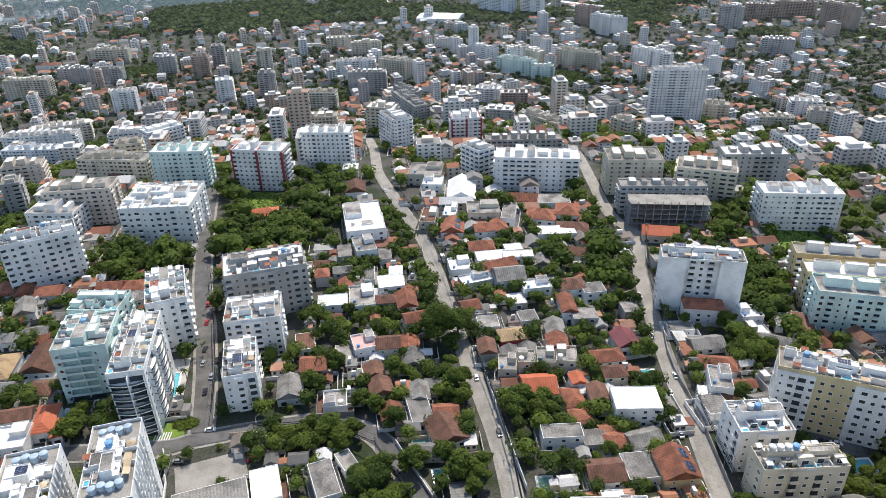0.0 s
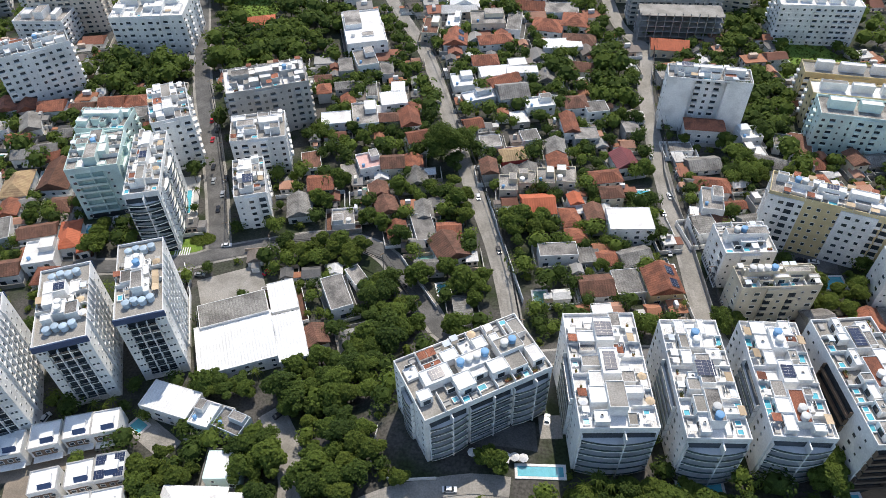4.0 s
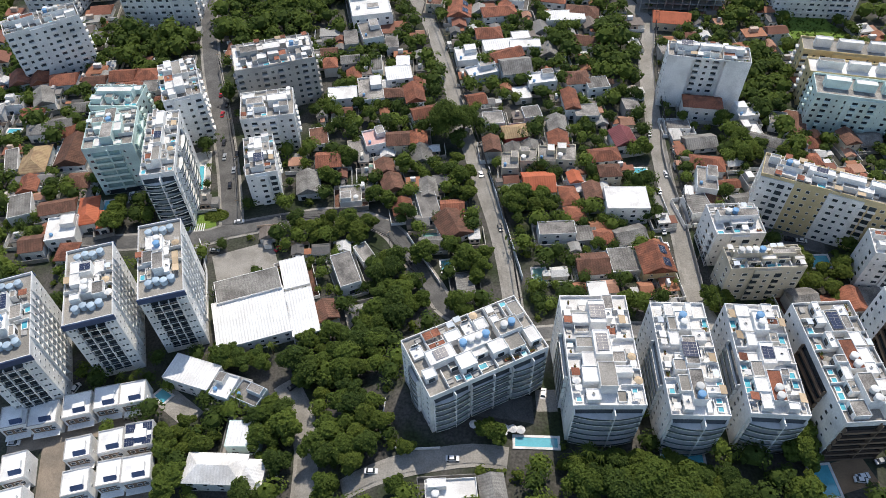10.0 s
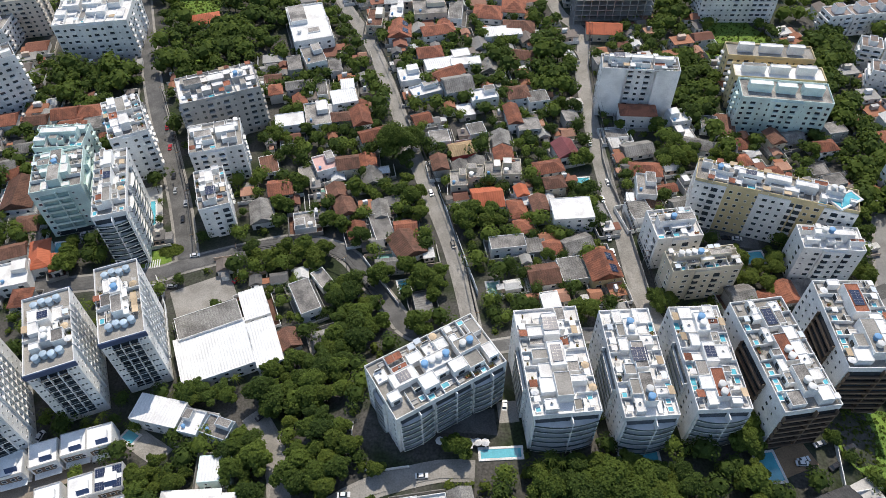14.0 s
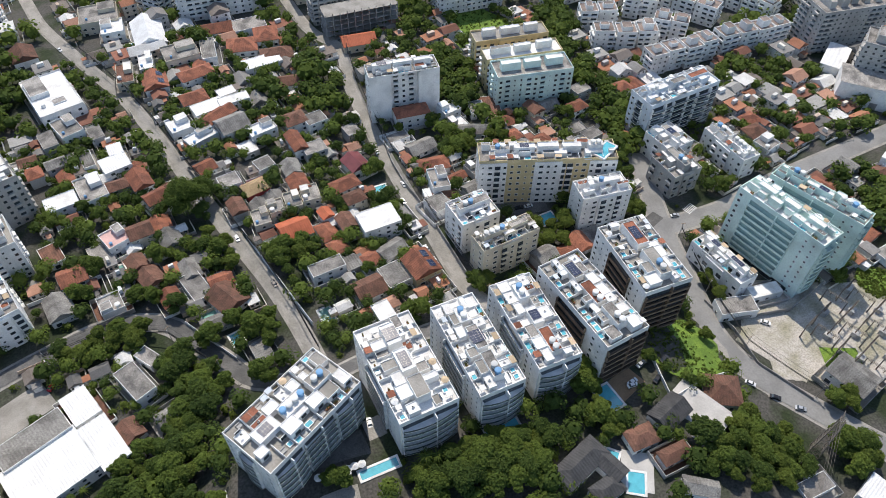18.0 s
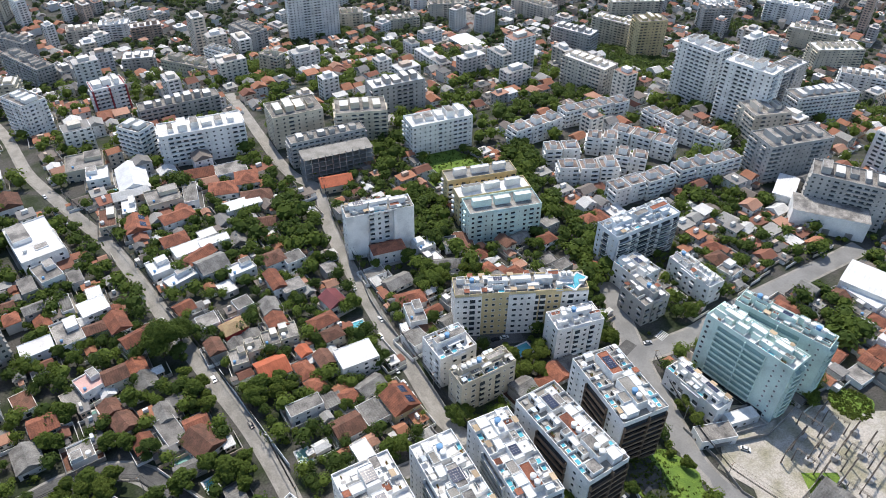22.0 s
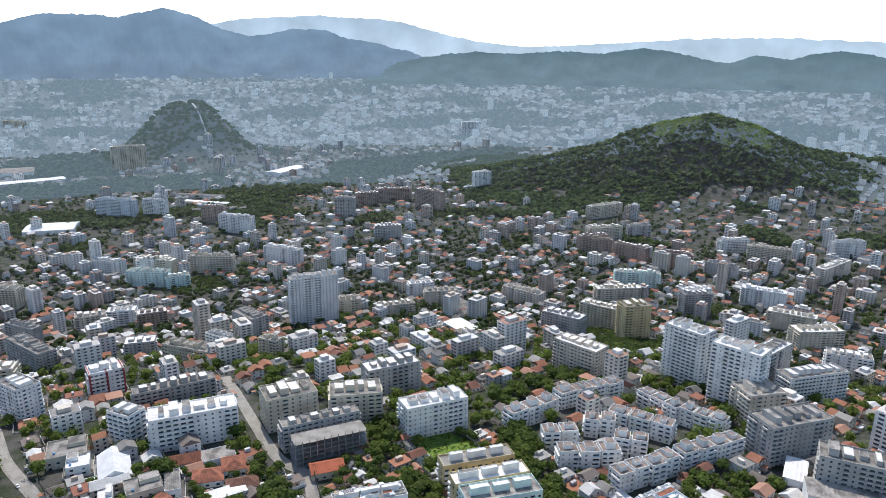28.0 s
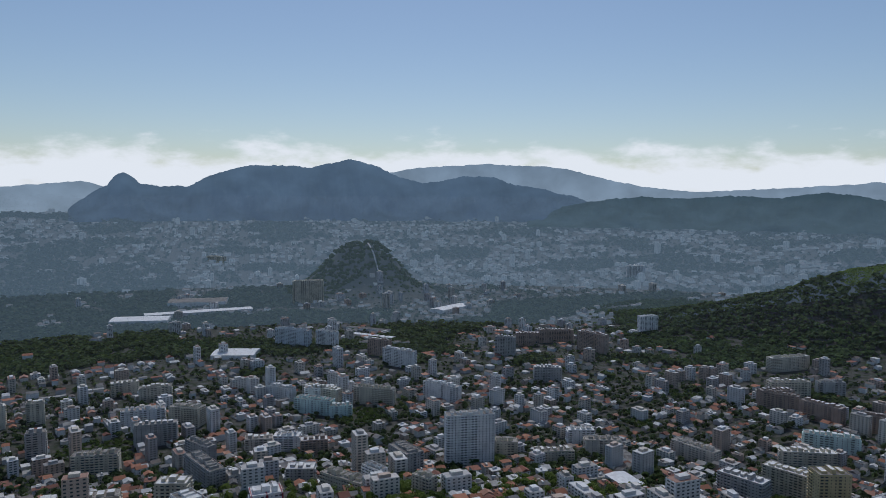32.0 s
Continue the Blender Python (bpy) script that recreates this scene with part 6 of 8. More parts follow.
# ---- the apartment buildings of the near streets ----
apartment(-6.0, 119.0, 31.9, 40.1, 22.0, 23.5, "strip", "white", 1)
apartment(32.6, 122.0, 6.3, 21.4, 39.5, 24, "strip", "white", 2)
apartment(58.9, 122.1, 4.7, 17.0, 40.0, 23.5, "strip", "white", 3)
apartment(82.4, 124.8, 3.0, 17.0, 39.0, 23.5, "strip", "white", 4)
apartment(105.7, 125.4, 9.5, 18.6, 41.5, 26, "brown", "white", 5)
apartment(134.9, 137.4, 1.1, 20.6, 35.1, 30.5, "brown", "white", 6)
apartment(132.2, 213.4, -17.3, 63.8, 13.0, 26, "yellow", "yellow", 7)
apartment(148.8, 189.2, -3.7, 23.9, 12.5, 20, "block", "white", 8)
apartment(89.3, 198.3, 7.7, 18.9, 16.0, 18, "block", "white", 9)
apartment(97.0, 179.6, 8.5, 28.1, 10.5, 18, "block", "cream", 10)
apartment(89.1, 296.3, -4.3, 37.4, 12.0, 28, "wings", "white", 11)
apartment(159.1, 285.5, -7.2, 42.6, 16.0, 20, "block", "mint", 12)
apartment(161.0, 302.3, -5.8, 44.3, 12.0, 19, "block", "yellow", 13)
apartment(162.4, 322.2, -5.7, 44.0, 12.0, 18, "block", "yellow", 14)
apartment(217.6, 237.3, 8.3, 45.5, 15.3, 25, "strip", "pale_blue", 15)
apartment(203.0, 215.5, 11.5, 16.0, 17.5, 13, "block", "white", 16)
apartment(195.6, 197.5, 7.8, 16.5, 17.4, 13, "block", "grey", 17)
apartment(231.2, 202.3, -82.9, 28.2, 10.6, 12, "block", "white", 18)
apartment(206.2, 138.9, -74.8, 41.4, 12.7, 33, "green", "mint", 19)
apartment(225.1, 141.9, -67.7, 41.8, 10.2, 33, "green", "mint", 20)
apartment(183.3, 140.2, -79.6, 28.6, 10.2, 10, "block", "white", 21)
apartment(-118.8, 145.5, 22.0, 15.2, 34.5, 32, "navy", "white", 22)
apartment(-139.0, 132.3, 23.5, 15.9, 33.2, 32, "navy", "white", 23)
apartment(-159.7, 115.0, 26.7, 15.8, 35.8, 32, "navy", "white", 24)
apartment(-142.8, 206.2, 17.1, 13.2, 39.2, 31, "strip", "white", 25)
apartment(-171.8, 218.4, 17.1, 20.7, 25.2, 26, "green", "mint", 26)
apartment(-179.9, 242.8, 5.4, 21.8, 15.7, 24, "block", "mint", 27)
apartment(-154.7, 254.7, 26.2, 17.2, 29.1, 26, "block", "white", 28)
apartment(-107.3, 217.4, 19.6, 13.1, 24.6, 17, "block", "white", 29)
apartment(-112.2, 248.5, 15.9, 24.1, 19.8, 20, "block", "white", 30)
apartment(-117.9, 281.9, 22.6, 38.3, 21.9, 25, "block", "grey", 31)
apartment(-241.7, 293.8, 36.5, 35.8, 14.0, 29, "block", "white", 32)
apartment(-205.0, 356.0, 9.0, 40.0, 36.0, 23, "block", "white", 33)


# ---- houses ----
house(-12.5, 361.7, 14.9, 18.9, 10.1, 6, "h", "terracotta", seed=34)
house(-16.6, 339.0, 11.4, 13.8, 10.5, 6, "h", "terracotta", seed=35)
house(24.8, 362.1, 8.4, 22.0, 10.4, 5, "f", "white_sheet", seed=36)
house(-7.2, 319.1, 30.5, 19.6, 8.9, 6, "g", "terracotta", seed=37)
house(-0.7, 308.5, 15.6, 14.8, 13.5, 7, "g", "sheet", seed=38)
house(30.7, 302.8, 11.7, 11.6, 10.4, 6, "h", "old_tiles", seed=39)
house(27.4, 283.8, 10.1, 7.1, 14.7, 6.5, "g", "terracotta", seed=40)
house(21.2, 267.7, 6.7, 8.6, 10.4, 4, "g", "sheet", seed=41)
house(1.8, 259.7, 16.7, 11.4, 8.8, 4.5, "h", "tan_tiles", "redwall", seed=42)
house(-9.3, 268.0, 12.1, 9.9, 9.4, 5, "f", "deck", seed=43)
house(9.0, 275.6, 16.3, 8.7, 8.7, 4, "f", "sheet", seed=44)
house(0.5, 236.7, 3.5, 7.7, 10.3, 6, "t", "deck", "cream", seed=45)
house(8.4, 241.3, 5.6, 7.7, 8.4, 6, "t", "deck", "cream", seed=46)
house(16.6, 242.9, 1.5, 7.6, 10.5, 6, "t", "deck", "cream", seed=47)
house(25.3, 244.7, 0.6, 8.8, 10.6, 6, "t", "deck", "cream", seed=48)
house(13.6, 226.7, 9.7, 13.5, 12.7, 4, "g", "bright_tiles", seed=49)
house(29.2, 230.4, 15.8, 5.5, 6.4, 5, "g", "bright_tiles", seed=50)
house(21.7, 198.4, 9.0, 15.2, 7.2, 6, "f", "deck", seed=51)
house(-21.4, 197.5, 29.9, 12.5, 14.1, 4, "g", "old_tiles", seed=52)
house(-50.5, 219.7, 24.2, 9.1, 9.9, 4, "g", "old_tiles", seed=53)
house(-55.5, 230.0, 20.5, 7.9, 8.3, 4, "g", "old_tiles", seed=54)
house(-62.9, 246.7, 23.4, 10.5, 11.2, 6, "t", "pink", seed=55)
house(-49.3, 280.6, 16.5, 9.2, 13.5, 7, "g", "terracotta", seed=56)
house(-43.1, 266.1, 21.4, 10.2, 8.6, 7, "g", "terracotta", seed=57)
house(-60.0, 298.4, 16.8, 13.2, 12.0, 6, "f", "white_sheet", seed=58)
house(-59.3, 308.7, 9.1, 7.2, 9.2, 6, "f", "white_sheet", seed=59)
house(-85.2, 278.8, 13.2, 14.5, 10.2, 6, "f", "deck_white", "pale_blue", seed=60)
house(-71.7, 283.2, 14.5, 12.3, 18.5, 6, "t", "deck", seed=61)
house(-90.4, 248.2, 18.3, 8.6, 12.6, 3.5, "f", "old_tiles", seed=62)
house(-33.0, 208.4, 19.7, 8.6, 16.2, 4, "f", "deck", seed=63)
house(-87.5, 216.1, 14.4, 10.1, 12.9, 4, "g", "sheet", seed=64)
house(-81.1, 333.9, 22.5, 11.3, 16.9, 7, "t", "deck", seed=65)
house(-90.8, 327.8, 15.4, 7.6, 13.8, 6, "f", "deck", "grey", seed=66)
house(-73.3, 308.4, 11.8, 5.7, 13.5, 4, "f", "sheet", seed=67)
house(-68.2, 327.5, 13.7, 6.8, 12.0, 5, "f", "deck", "grey", seed=68)
house(-79.6, 352.2, 18.3, 13.9, 13.1, 8, "t", "deck_white", seed=69)
house(-26.9, 319.2, 15.0, 11.5, 12.8, 5, "t", "deck_white", seed=70)
house(-10.4, 328.3, 14.9, 17.0, 10.1, 6, "f", "white_sheet", seed=71)
house(3.5, 329.2, 7.2, 16.4, 7.3, 7, "f", "deck_white", seed=72)
house(12.8, 300.4, 15.7, 14.3, 9.2, 6, "t", "deck_white", seed=73)
house(-17.7, 306.9, 24.7, 16.1, 8.9, 4, "t", "deck_white", "pale_blue", seed=74)
house(-18.8, 283.4, 21.1, 9.1, 8.5, 3.5, "g", "terracotta", seed=75)
house(42.5, 245.5, 14.3, 13.5, 8.2, 6, "h", "terracotta", seed=76)
house(51.7, 259.7, 17.9, 10.0, 11.3, 5, "g", "maroon", seed=77)
house(50.4, 215.7, 5.7, 17.8, 12.9, 9, "f", "deck_white", seed=78)
house(90.2, 285.8, -2.1, 18.0, 9.1, 8, "h", "terracotta", seed=79)
house(87.3, 304.5, 8.0, 16.5, 8.9, 6, "g", "old_tiles", seed=80)
house(88.3, 246.0, -2.3, 14.6, 9.2, 4.5, "h", "terracotta", seed=81)
house(87.2, 262.2, 14.2, 14.3, 9.1, 3, "g", "sheet", seed=82)
house(78.3, 273.6, 7.8, 11.4, 6.4, 3, "f", "sheet", seed=83)
house(85.5, 231.7, -5.1, 8.7, 13.8, 8, "t", "deck", seed=84)
house(85.8, 224.8, 14.8, 11.7, 6.8, 4, "h", "old_tiles", seed=85)
house(96.1, 234.7, 13.9, 9.4, 5.0, 3, "g", "terracotta", seed=86)
house(121.7, 263.7, -14.0, 25.6, 8.0, 4, "g", "sheet", seed=87)
house(133.6, 280.5, -10.0, 10.8, 18.1, 3, "f", "old_tiles", seed=88)
house(51.6, 199.7, 21.7, 12.3, 8.0, 4, "g", "sheet", seed=89)
house(126.0, 281.3, -6.5, 8.6, 10.7, 4, "f", "deck", seed=90)
house(60.5, 185.6, 11.3, 12.5, 13.5, 6, "g", "terracotta", "yellow", solar=True, seed=91)
house(48.8, 185.8, 11.6, 12.1, 12.3, 4, "f", "sheet", seed=92)
house(35.9, 182.3, 11.4, 12.5, 10.4, 4, "g", "old_tiles", seed=93)
house(78.1, 226.9, -5.5, 3.7, 5.7, 5, "f", "white_sheet", seed=94)
townhouse(-157.8, 93.2, 20, 8.7, 8.2)
townhouse(-148.5, 95.2, 18, 9.2, 8.6)
townhouse(-138.6, 99.5, 20, 9.2, 8.8)
townhouse(-129.8, 103.4, 19, 8.4, 8.4)
townhouse(-121.6, 106.0, 19, 8.6, 8.4)
townhouse(-131.4, 84.9, 20, 8.2, 7.6)
townhouse(-121.7, 88.3, 20, 8.0, 8.1)
townhouse(-113.5, 91.4, 17, 9.0, 8.8, True)
townhouse(-127.0, 73.9, 20, 8.3, 8.3)
townhouse(-117.8, 78.0, 18, 7.7, 8.5)
townhouse(-109.6, 80.3, 18, 9.2, 8.6)
townhouse(-149.0, 76.5, 22, 7.7, 9.4)
townhouse(-144.5, 65.4, 23, 7.6, 9.2)
house(-104.3, 116.2, -11.7, 17.8, 10.3, 7, "f", "white_sheet", seed=108)
house(-91.1, 111.9, -11.7, 7.2, 8.9, 7, "t", "deck_white", seed=109)
house(-82.0, 110.5, -17.8, 10.1, 7.4, 6, "t", "deck", "pale_blue", seed=110)
house(-79.7, 96.0, 6.2, 10.9, 9.3, 6, "f", "white_sheet", "mint", seed=111)
house(-85.0, 83.2, 4, 19.0, 9.6, 6.4, "h", "deck_white", seed=112)
house(-73.6, 83.0, 4, 8.0, 9.0, 5.6, "h", "deck_white", seed=114)
house(-96.2, 155.5, 25.1, 24.6, 10.9, 7, "f", "sheet", seed=113)
house(-90.8, 141.6, 24.4, 27.4, 21.7, 6, "f", "white_sheet", seed=114)
house(-80.2, 164.2, 23.7, 10.0, 14.8, 6, "f", "white_sheet", seed=115)
house(-72.5, 146.3, 23.2, 10.3, 21.5, 6, "f", "white_sheet", seed=116)
house(-60.6, 168.2, 27.0, 8.4, 16.7, 6, "f", "deck", seed=117)
house(-55.3, 179.1, 37.9, 5.7, 9.7, 4, "f", "deck", seed=118)
house(-50.6, 150.3, 20.9, 8.2, 6.1, 3, "g", "sheet", seed=119)
house(-64.3, 149.0, 27.3, 7.7, 8.6, 3.5, "g", "old_tiles", seed=120)
house(-9.1, 79.3, 9.6, 15.1, 5.9, 6, "t", "deck_white", seed=121)
house(2.9, 81.1, 13.4, 7.2, 8.0, 5, "g", "sheet", seed=122)
house(-255.5, 276.2, 27.3, 9.2, 11.5, 5, "g", "terracotta", seed=123)
house(-245.7, 278.7, 26.6, 8.5, 13.5, 5, "g", "terracotta", seed=124)
house(-231.8, 278.1, 13.9, 12.3, 10.2, 5, "g", "terracotta", seed=125)
house(-215.0, 278.3, 11.1, 10.4, 8.2, 5, "g", "old_tiles", seed=126)
house(-201.4, 282.7, 10.3, 12.2, 9.9, 6, "g", "terracotta", seed=127)
house(-189.1, 284.9, 10.3, 12.2, 9.9, 6, "h", "terracotta", seed=128)
house(-235.2, 262.6, 28.9, 9.3, 13.7, 5, "g", "sheet", seed=129)
house(-217.5, 219.0, 15.6, 11.6, 18.3, 4, "h", "tan_tiles", seed=130)
house(-201.8, 226.1, 10.3, 13.8, 19.5, 4, "g", "old_tiles", seed=131)
house(-177.3, 189.2, 18.8, 7.9, 16.0, 5, "h", "bright_tiles", seed=132)
house(-170.1, 185.3, 24.7, 4.0, 9.1, 4, "g", "bright_tiles", seed=133)
house(-208.7, 189.1, 25.3, 9.6, 13.8, 5, "f", "sheet", seed=134)
house(-192.5, 191.0, 20.0, 14.9, 7.8, 4, "g", "old_tiles", seed=135)
house(-182.9, 177.1, 17.9, 12.1, 13.0, 6, "t", "deck_white", seed=136)
house(-192.3, 168.7, 16.4, 9.0, 8.8, 5, "g", "old_tiles", seed=137)
house(-224.9, 238.9, 12.0, 10.1, 8.4, 5, "g", "sheet", seed=138)
house(-215.9, 243.2, 18.9, 9.9, 9.7, 5, "g", "sheet", seed=139)
house(-209.0, 241.2, 31.4, 12.0, 7.7, 4, "g", "terracotta", seed=140)
house(-248.0, 257.8, 13.3, 8.9, 7.9, 5, "t", "deck", seed=141)
house(-228.4, 217.5, 26.7, 5.9, 15.9, 4, "f", "sheet", seed=142)
house(-33.9, 414.1, 3.5, 17.5, 29.1, 6, "g", "white_sheet", "pale_blue", seed=143)
house(-61.1, 445.2, 0.4, 22.9, 21.3, 8, "t", "deck", "cream", seed=144)
house(5.8, 407.9, -0.6, 17.7, 11.8, 4, "g", "terracotta", seed=145)
house(16.9, 384.5, -8.4, 17.5, 14.6, 4, "h", "terracotta", seed=146)
house(32.5, 390.0, -4.4, 14.0, 15.7, 5, "h", "terracotta", seed=147)
house(24.7, 404.8, 3.7, 20.0, 13.1, 5, "f", "deck", seed=148)
house(34.6, 368.9, -2.9, 18.2, 12.2, 4, "h", "old_tiles", seed=149)
house(35.4, 339.6, -6.1, 20.1, 9.4, 4, "g", "old_tiles", seed=150)
house(-35.0, 362.9, 3.5, 12.9, 15.4, 5, "g", "terracotta", "white", solar=True, seed=151)
house(-18.3, 384.4, 7.3, 19.6, 16.5, 7, "t", "deck", "cream", seed=152)
house(-2.6, 385.9, -2.8, 8.4, 21.9, 5, "f", "sheet", seed=153)
house(-38.1, 383.6, -0.4, 7.8, 16.7, 5, "t", "deck_white", seed=154)
house(-50.0, 373.7, -1.2, 9.1, 18.9, 6, "t", "old_tiles", "cream", seed=155)
house(-9.9, 368.6, -2.6, 7.0, 10.9, 4, "g", "terracotta", seed=156)
house(-54.2, 428.2, 0.5, 13.1, 15.6, 6, "t", "deck_white", seed=157)
house(83.5, 365.1, -3.5, 19.7, 12.3, 5, "g", "bright_tiles", "cream", seed=158)
house(-87.4, 362.0, 17.4, 21.9, 37.6, 10, "t", "deck_white", seed=159)
house(-81.4, 359.6, 15.7, 13.6, 22.5, 7, "t", "terracotta", seed=160)
house(-125.1, 404.8, 15.6, 11.9, 14.9, 5, "f", "sheet", seed=161)
house(-104.6, 416.4, 13.2, 13.2, 15.3, 5, "g", "old_tiles", seed=162)
house(-152.1, 374.2, 18.5, 16.7, 11.1, 5, "h", "bright_tiles", seed=163)
house(142.7, 85.3, -25, 13.0, 12.0, 4.5, "h", "old_tiles", seed=164)
house(117.1, 82.5, 20, 13.0, 9.0, 3.6, "g", "slate", seed=166)
house(78.5, 76.2, 21.6, 19.0, 8.4, 5, "h", "slate", seed=166)
house(87.5, 71.5, 112, 9.0, 6.0, 4.6, "g", "slate", seed=180)
house(82.6, 65.5, 13.1, 10.0, 6.4, 4, "h", "slate", seed=168)
house(102.7, 77.6, 2.3, 10.2, 7.0, 4, "h", "old_tiles", seed=178)
house(110.0, 68.5, 4.8, 10.6, 5.0, 4, "h", "old_tiles", seed=169)
house(111.5, 55.6, -32.0, 11.0, 5.5, 4, "g", "sheet", seed=170)
house(198.8, 75.7, -72.5, 15.4, 12.9, 6, "g", "sheet", seed=171)
house(174.7, 36.8, -68.0, 7.3, 12.1, 4, "f", "white_sheet", seed=172)
house(154.9, 45.1, 3.8, 12.5, 6.1, 4, "f", "deck", seed=173)
house(177.3, 119.9, -11.4, 16.4, 8.2, 5, "f", "deck", seed=174)
house(194.3, 123.0, -4.9, 14.3, 5.9, 4, "f", "deck_white", seed=175)
house(309.9, 159.5, -80.4, 19.7, 19.8, 6, "f", "white_sheet", seed=176)


# ---- apartment blocks further off ----
block(-171, 431, -2, 36, 17, 29, "red", 177)
block(-232, 438, 7, 37, 19, 28, "mint", 178)
block(-291, 453, -0, 52, 17, 21, "cream", 179)
block(-306, 551, 51, 32, 18, 28, "white", 180)
block(-382, 622, 18, 33, 17, 23, "white", 181)
block(-305, 496, 22, 20, 17, 25, "white", 182)
block(-528, 692, 14, 78, 18, 23, "white", 183)
block(-539, 744, 29, 63, 17, 23, "white", 184)
block(-453, 580, 7, 55, 17, 21, "pale_blue", 185)
block(-374, 462, 23, 28, 17, 21, "white", 186)
block(-266, 371, 13, 40, 19, 24, "white", 187)
block(-273, 353, 4, 29, 17, 16, "white", 188)
block(-337, 401, 31, 11, 17, 21, "grey", 189)
block(-540, 892, 15, 32, 17, 28, "white", 190)
block(-472, 841, 17, 26, 17, 23, "grey", 191)
block(-563, 1071, 14, 27, 17, 32, "grey", 192)
block(-507, 1072, 10, 25, 17, 32, "brown", 193)
block(-504, 1137, 14, 20, 17, 34, "grey", 194)
block(-462, 1099, 20, 19, 17, 34, "cream", 195)
block(-417, 1115, 17, 24, 17, 32, "cream", 196)
block(-360, 960, 14, 22, 17, 37, "grey", 197)
block(-412, 932, 18, 23, 17, 34, "white", 198)
block(-711, 937, 8, 65, 17, 30, "cream", 199)
block(-693, 1021, 14, 44, 17, 25, "grey", 200)
block(-642, 1028, 8, 49, 17, 23, "grey", 201)
block(-707, 1151, 11, 68, 17, 23, "white", 202)
block(-135, 469, 3, 34, 17, 31, "white", 203)
block(-191, 631, 9, 38, 17, 21, "white", 204)
block(-125, 621, -8, 27, 17, 28, "white", 205)
block(-261, 869, 2, 51, 19, 28, "cream", 206)
block(-221, 995, 7, 54, 17, 30, "grey", 207)
block(-147, 897, -48, 47, 14, 25, "grey", 208)
block(-259, 1087, 10, 61, 17, 23, "white", 209)
block(-194, 1075, -22, 48, 22, 28, "white", 210)
block(-326, 1250, 17, 44, 17, 23, "cream", 211)
block(-267, 1206, 14, 50, 17, 25, "cream", 212)
block(-43, 558, 11, 25, 19, 25, "red", 213)
block(-86, 716, 22, 15, 19, 16, "grey", 214)
block(14, 438, 0, 54, 19, 23, "white", 215)
block(-26, 454, 43, 14, 19, 23, "white", 216)
block(5, 514, 6, 58, 14, 15, "grey", 217)
block(-19, 709, -8, 28, 19, 18, "grey", 218)
block(-78, 922, 2, 35, 19, 21, "white", 219)
block(-42, 929, -10, 34, 19, 21, "white", 220)
block(24, 655, -44, 51, 17, 14, "cream", 221)
block(-7, 893, 2, 34, 17, 21, "brown", 222)
block(-7, 1102, -27, 62, 19, 23, "mint", 223)
block(3, 1161, 1, 52, 19, 25, "white", 224)
block(33, 1080, 1, 33, 17, 18, "mint", 225)
block(170, 772, 1, 56, 17, 63, "white", 226)
block(208, 823, -8, 67, 17, 23, "white", 227)
block(76, 439, 3, 35, 24, 24, "cream", 228)
block(119, 423, -13, 35, 22, 24, "cream", 229)
block(159, 464, 3, 42, 17, 23, "grey", 230)
block(163, 389, 1, 44, 17, 23, "white", 231)
block(283, 799, -4, 46, 17, 16, "cream", 232)
block(356, 900, -8, 36, 17, 21, "white", 233)
block(365, 845, -12, 46, 17, 21, "white", 234)
block(392, 400, -74, 34, 19, 52, "white", 235)
block(387, 343, -69, 36, 19, 52, "white", 236)
block(465, 384, 16, 48, 17, 37, "grey", 237)
block(324, 452, -68, 42, 19, 28, "white", 238)
block(417, 617, -59, 46, 19, 25, "grey", 239)
block(492, 644, -59, 56, 17, 30, "cream", 240)
block(492, 590, -11, 31, 22, 41, "yellow", 241)
block(477, 809, -63, 62, 17, 21, "white", 242)
block(686, 823, -32, 68, 17, 23, "mint", 243)
block(610, 771, -18, 65, 17, 23, "cream", 244)
block(675, 687, -13, 39, 17, 32, "grey", 245)
block(798, 682, -53, 59, 19, 25, "white", 246)
block(755, 597, -55, 58, 19, 23, "white", 247)
block(699, 518, -19, 54, 24, 28, "cream", 248)
block(382, 319, -11, 28, 22, 28, "white", 249)
block(363, 276, -6, 47, 22, 28, "grey", 250)
block(357, 223, -49, 44, 19, 28, "grey", 251)
block(480, 353, -8, 56, 17, 25, "white", 252)
block(615, 417, -48, 40, 17, 25, "white", 253)
block(1003, 733, 14, 90, 17, 25, "white", 254)
block(840, 805, -70, 50, 17, 23, "grey", 255)
block(987, 845, -49, 70, 17, 25, "white", 256)
block(734, 998, -45, 58, 17, 28, "brown", 257)
block(763, 937, -65, 62, 17, 28, "brown", 258)
block(811, 875, -46, 50, 17, 25, "brown", 259)
block(-63, 1184, -42, 53, 17, 23, "white", 260)
block(90, 1135, -25, 67, 17, 28, "white", 261)
block(5, 1160, -37, 69, 17, 25, "cream", 262)
block(95, 762, -66, 40, 22, 25, "grey", 263)
block(52, 660, -55, 25, 12, 21, "white", 264)
block(94, 616, -48, 20, 12, 18, "white", 265)
block(-117, 733, -59, 66, 17, 28, "grey", 266)
block(-99, 545, -55, 28, 17, 28, "white", 267)
block(204, 1140, -48, 69, 17, 28, "white", 268)
block(418, 1224, -13, 50, 17, 28, "grey", 269)
block(129, 1484, -37, 50, 17, 34, "brown", 270)
block(160, 1381, -43, 73, 17, 34, "white", 271)
block(396, 1441, -21, 43, 17, 41, "grey", 272)
block(590, 1430, -58, 72, 17, 46, "brown", 273)
block(-56, 1591, -33, 87, 17, 41, "pale_blue", 274)
block(19, 1570, -37, 51, 17, 39, "white", 275)
block(-30, 2152, 6, 90, 19, 69, "cream", 276)
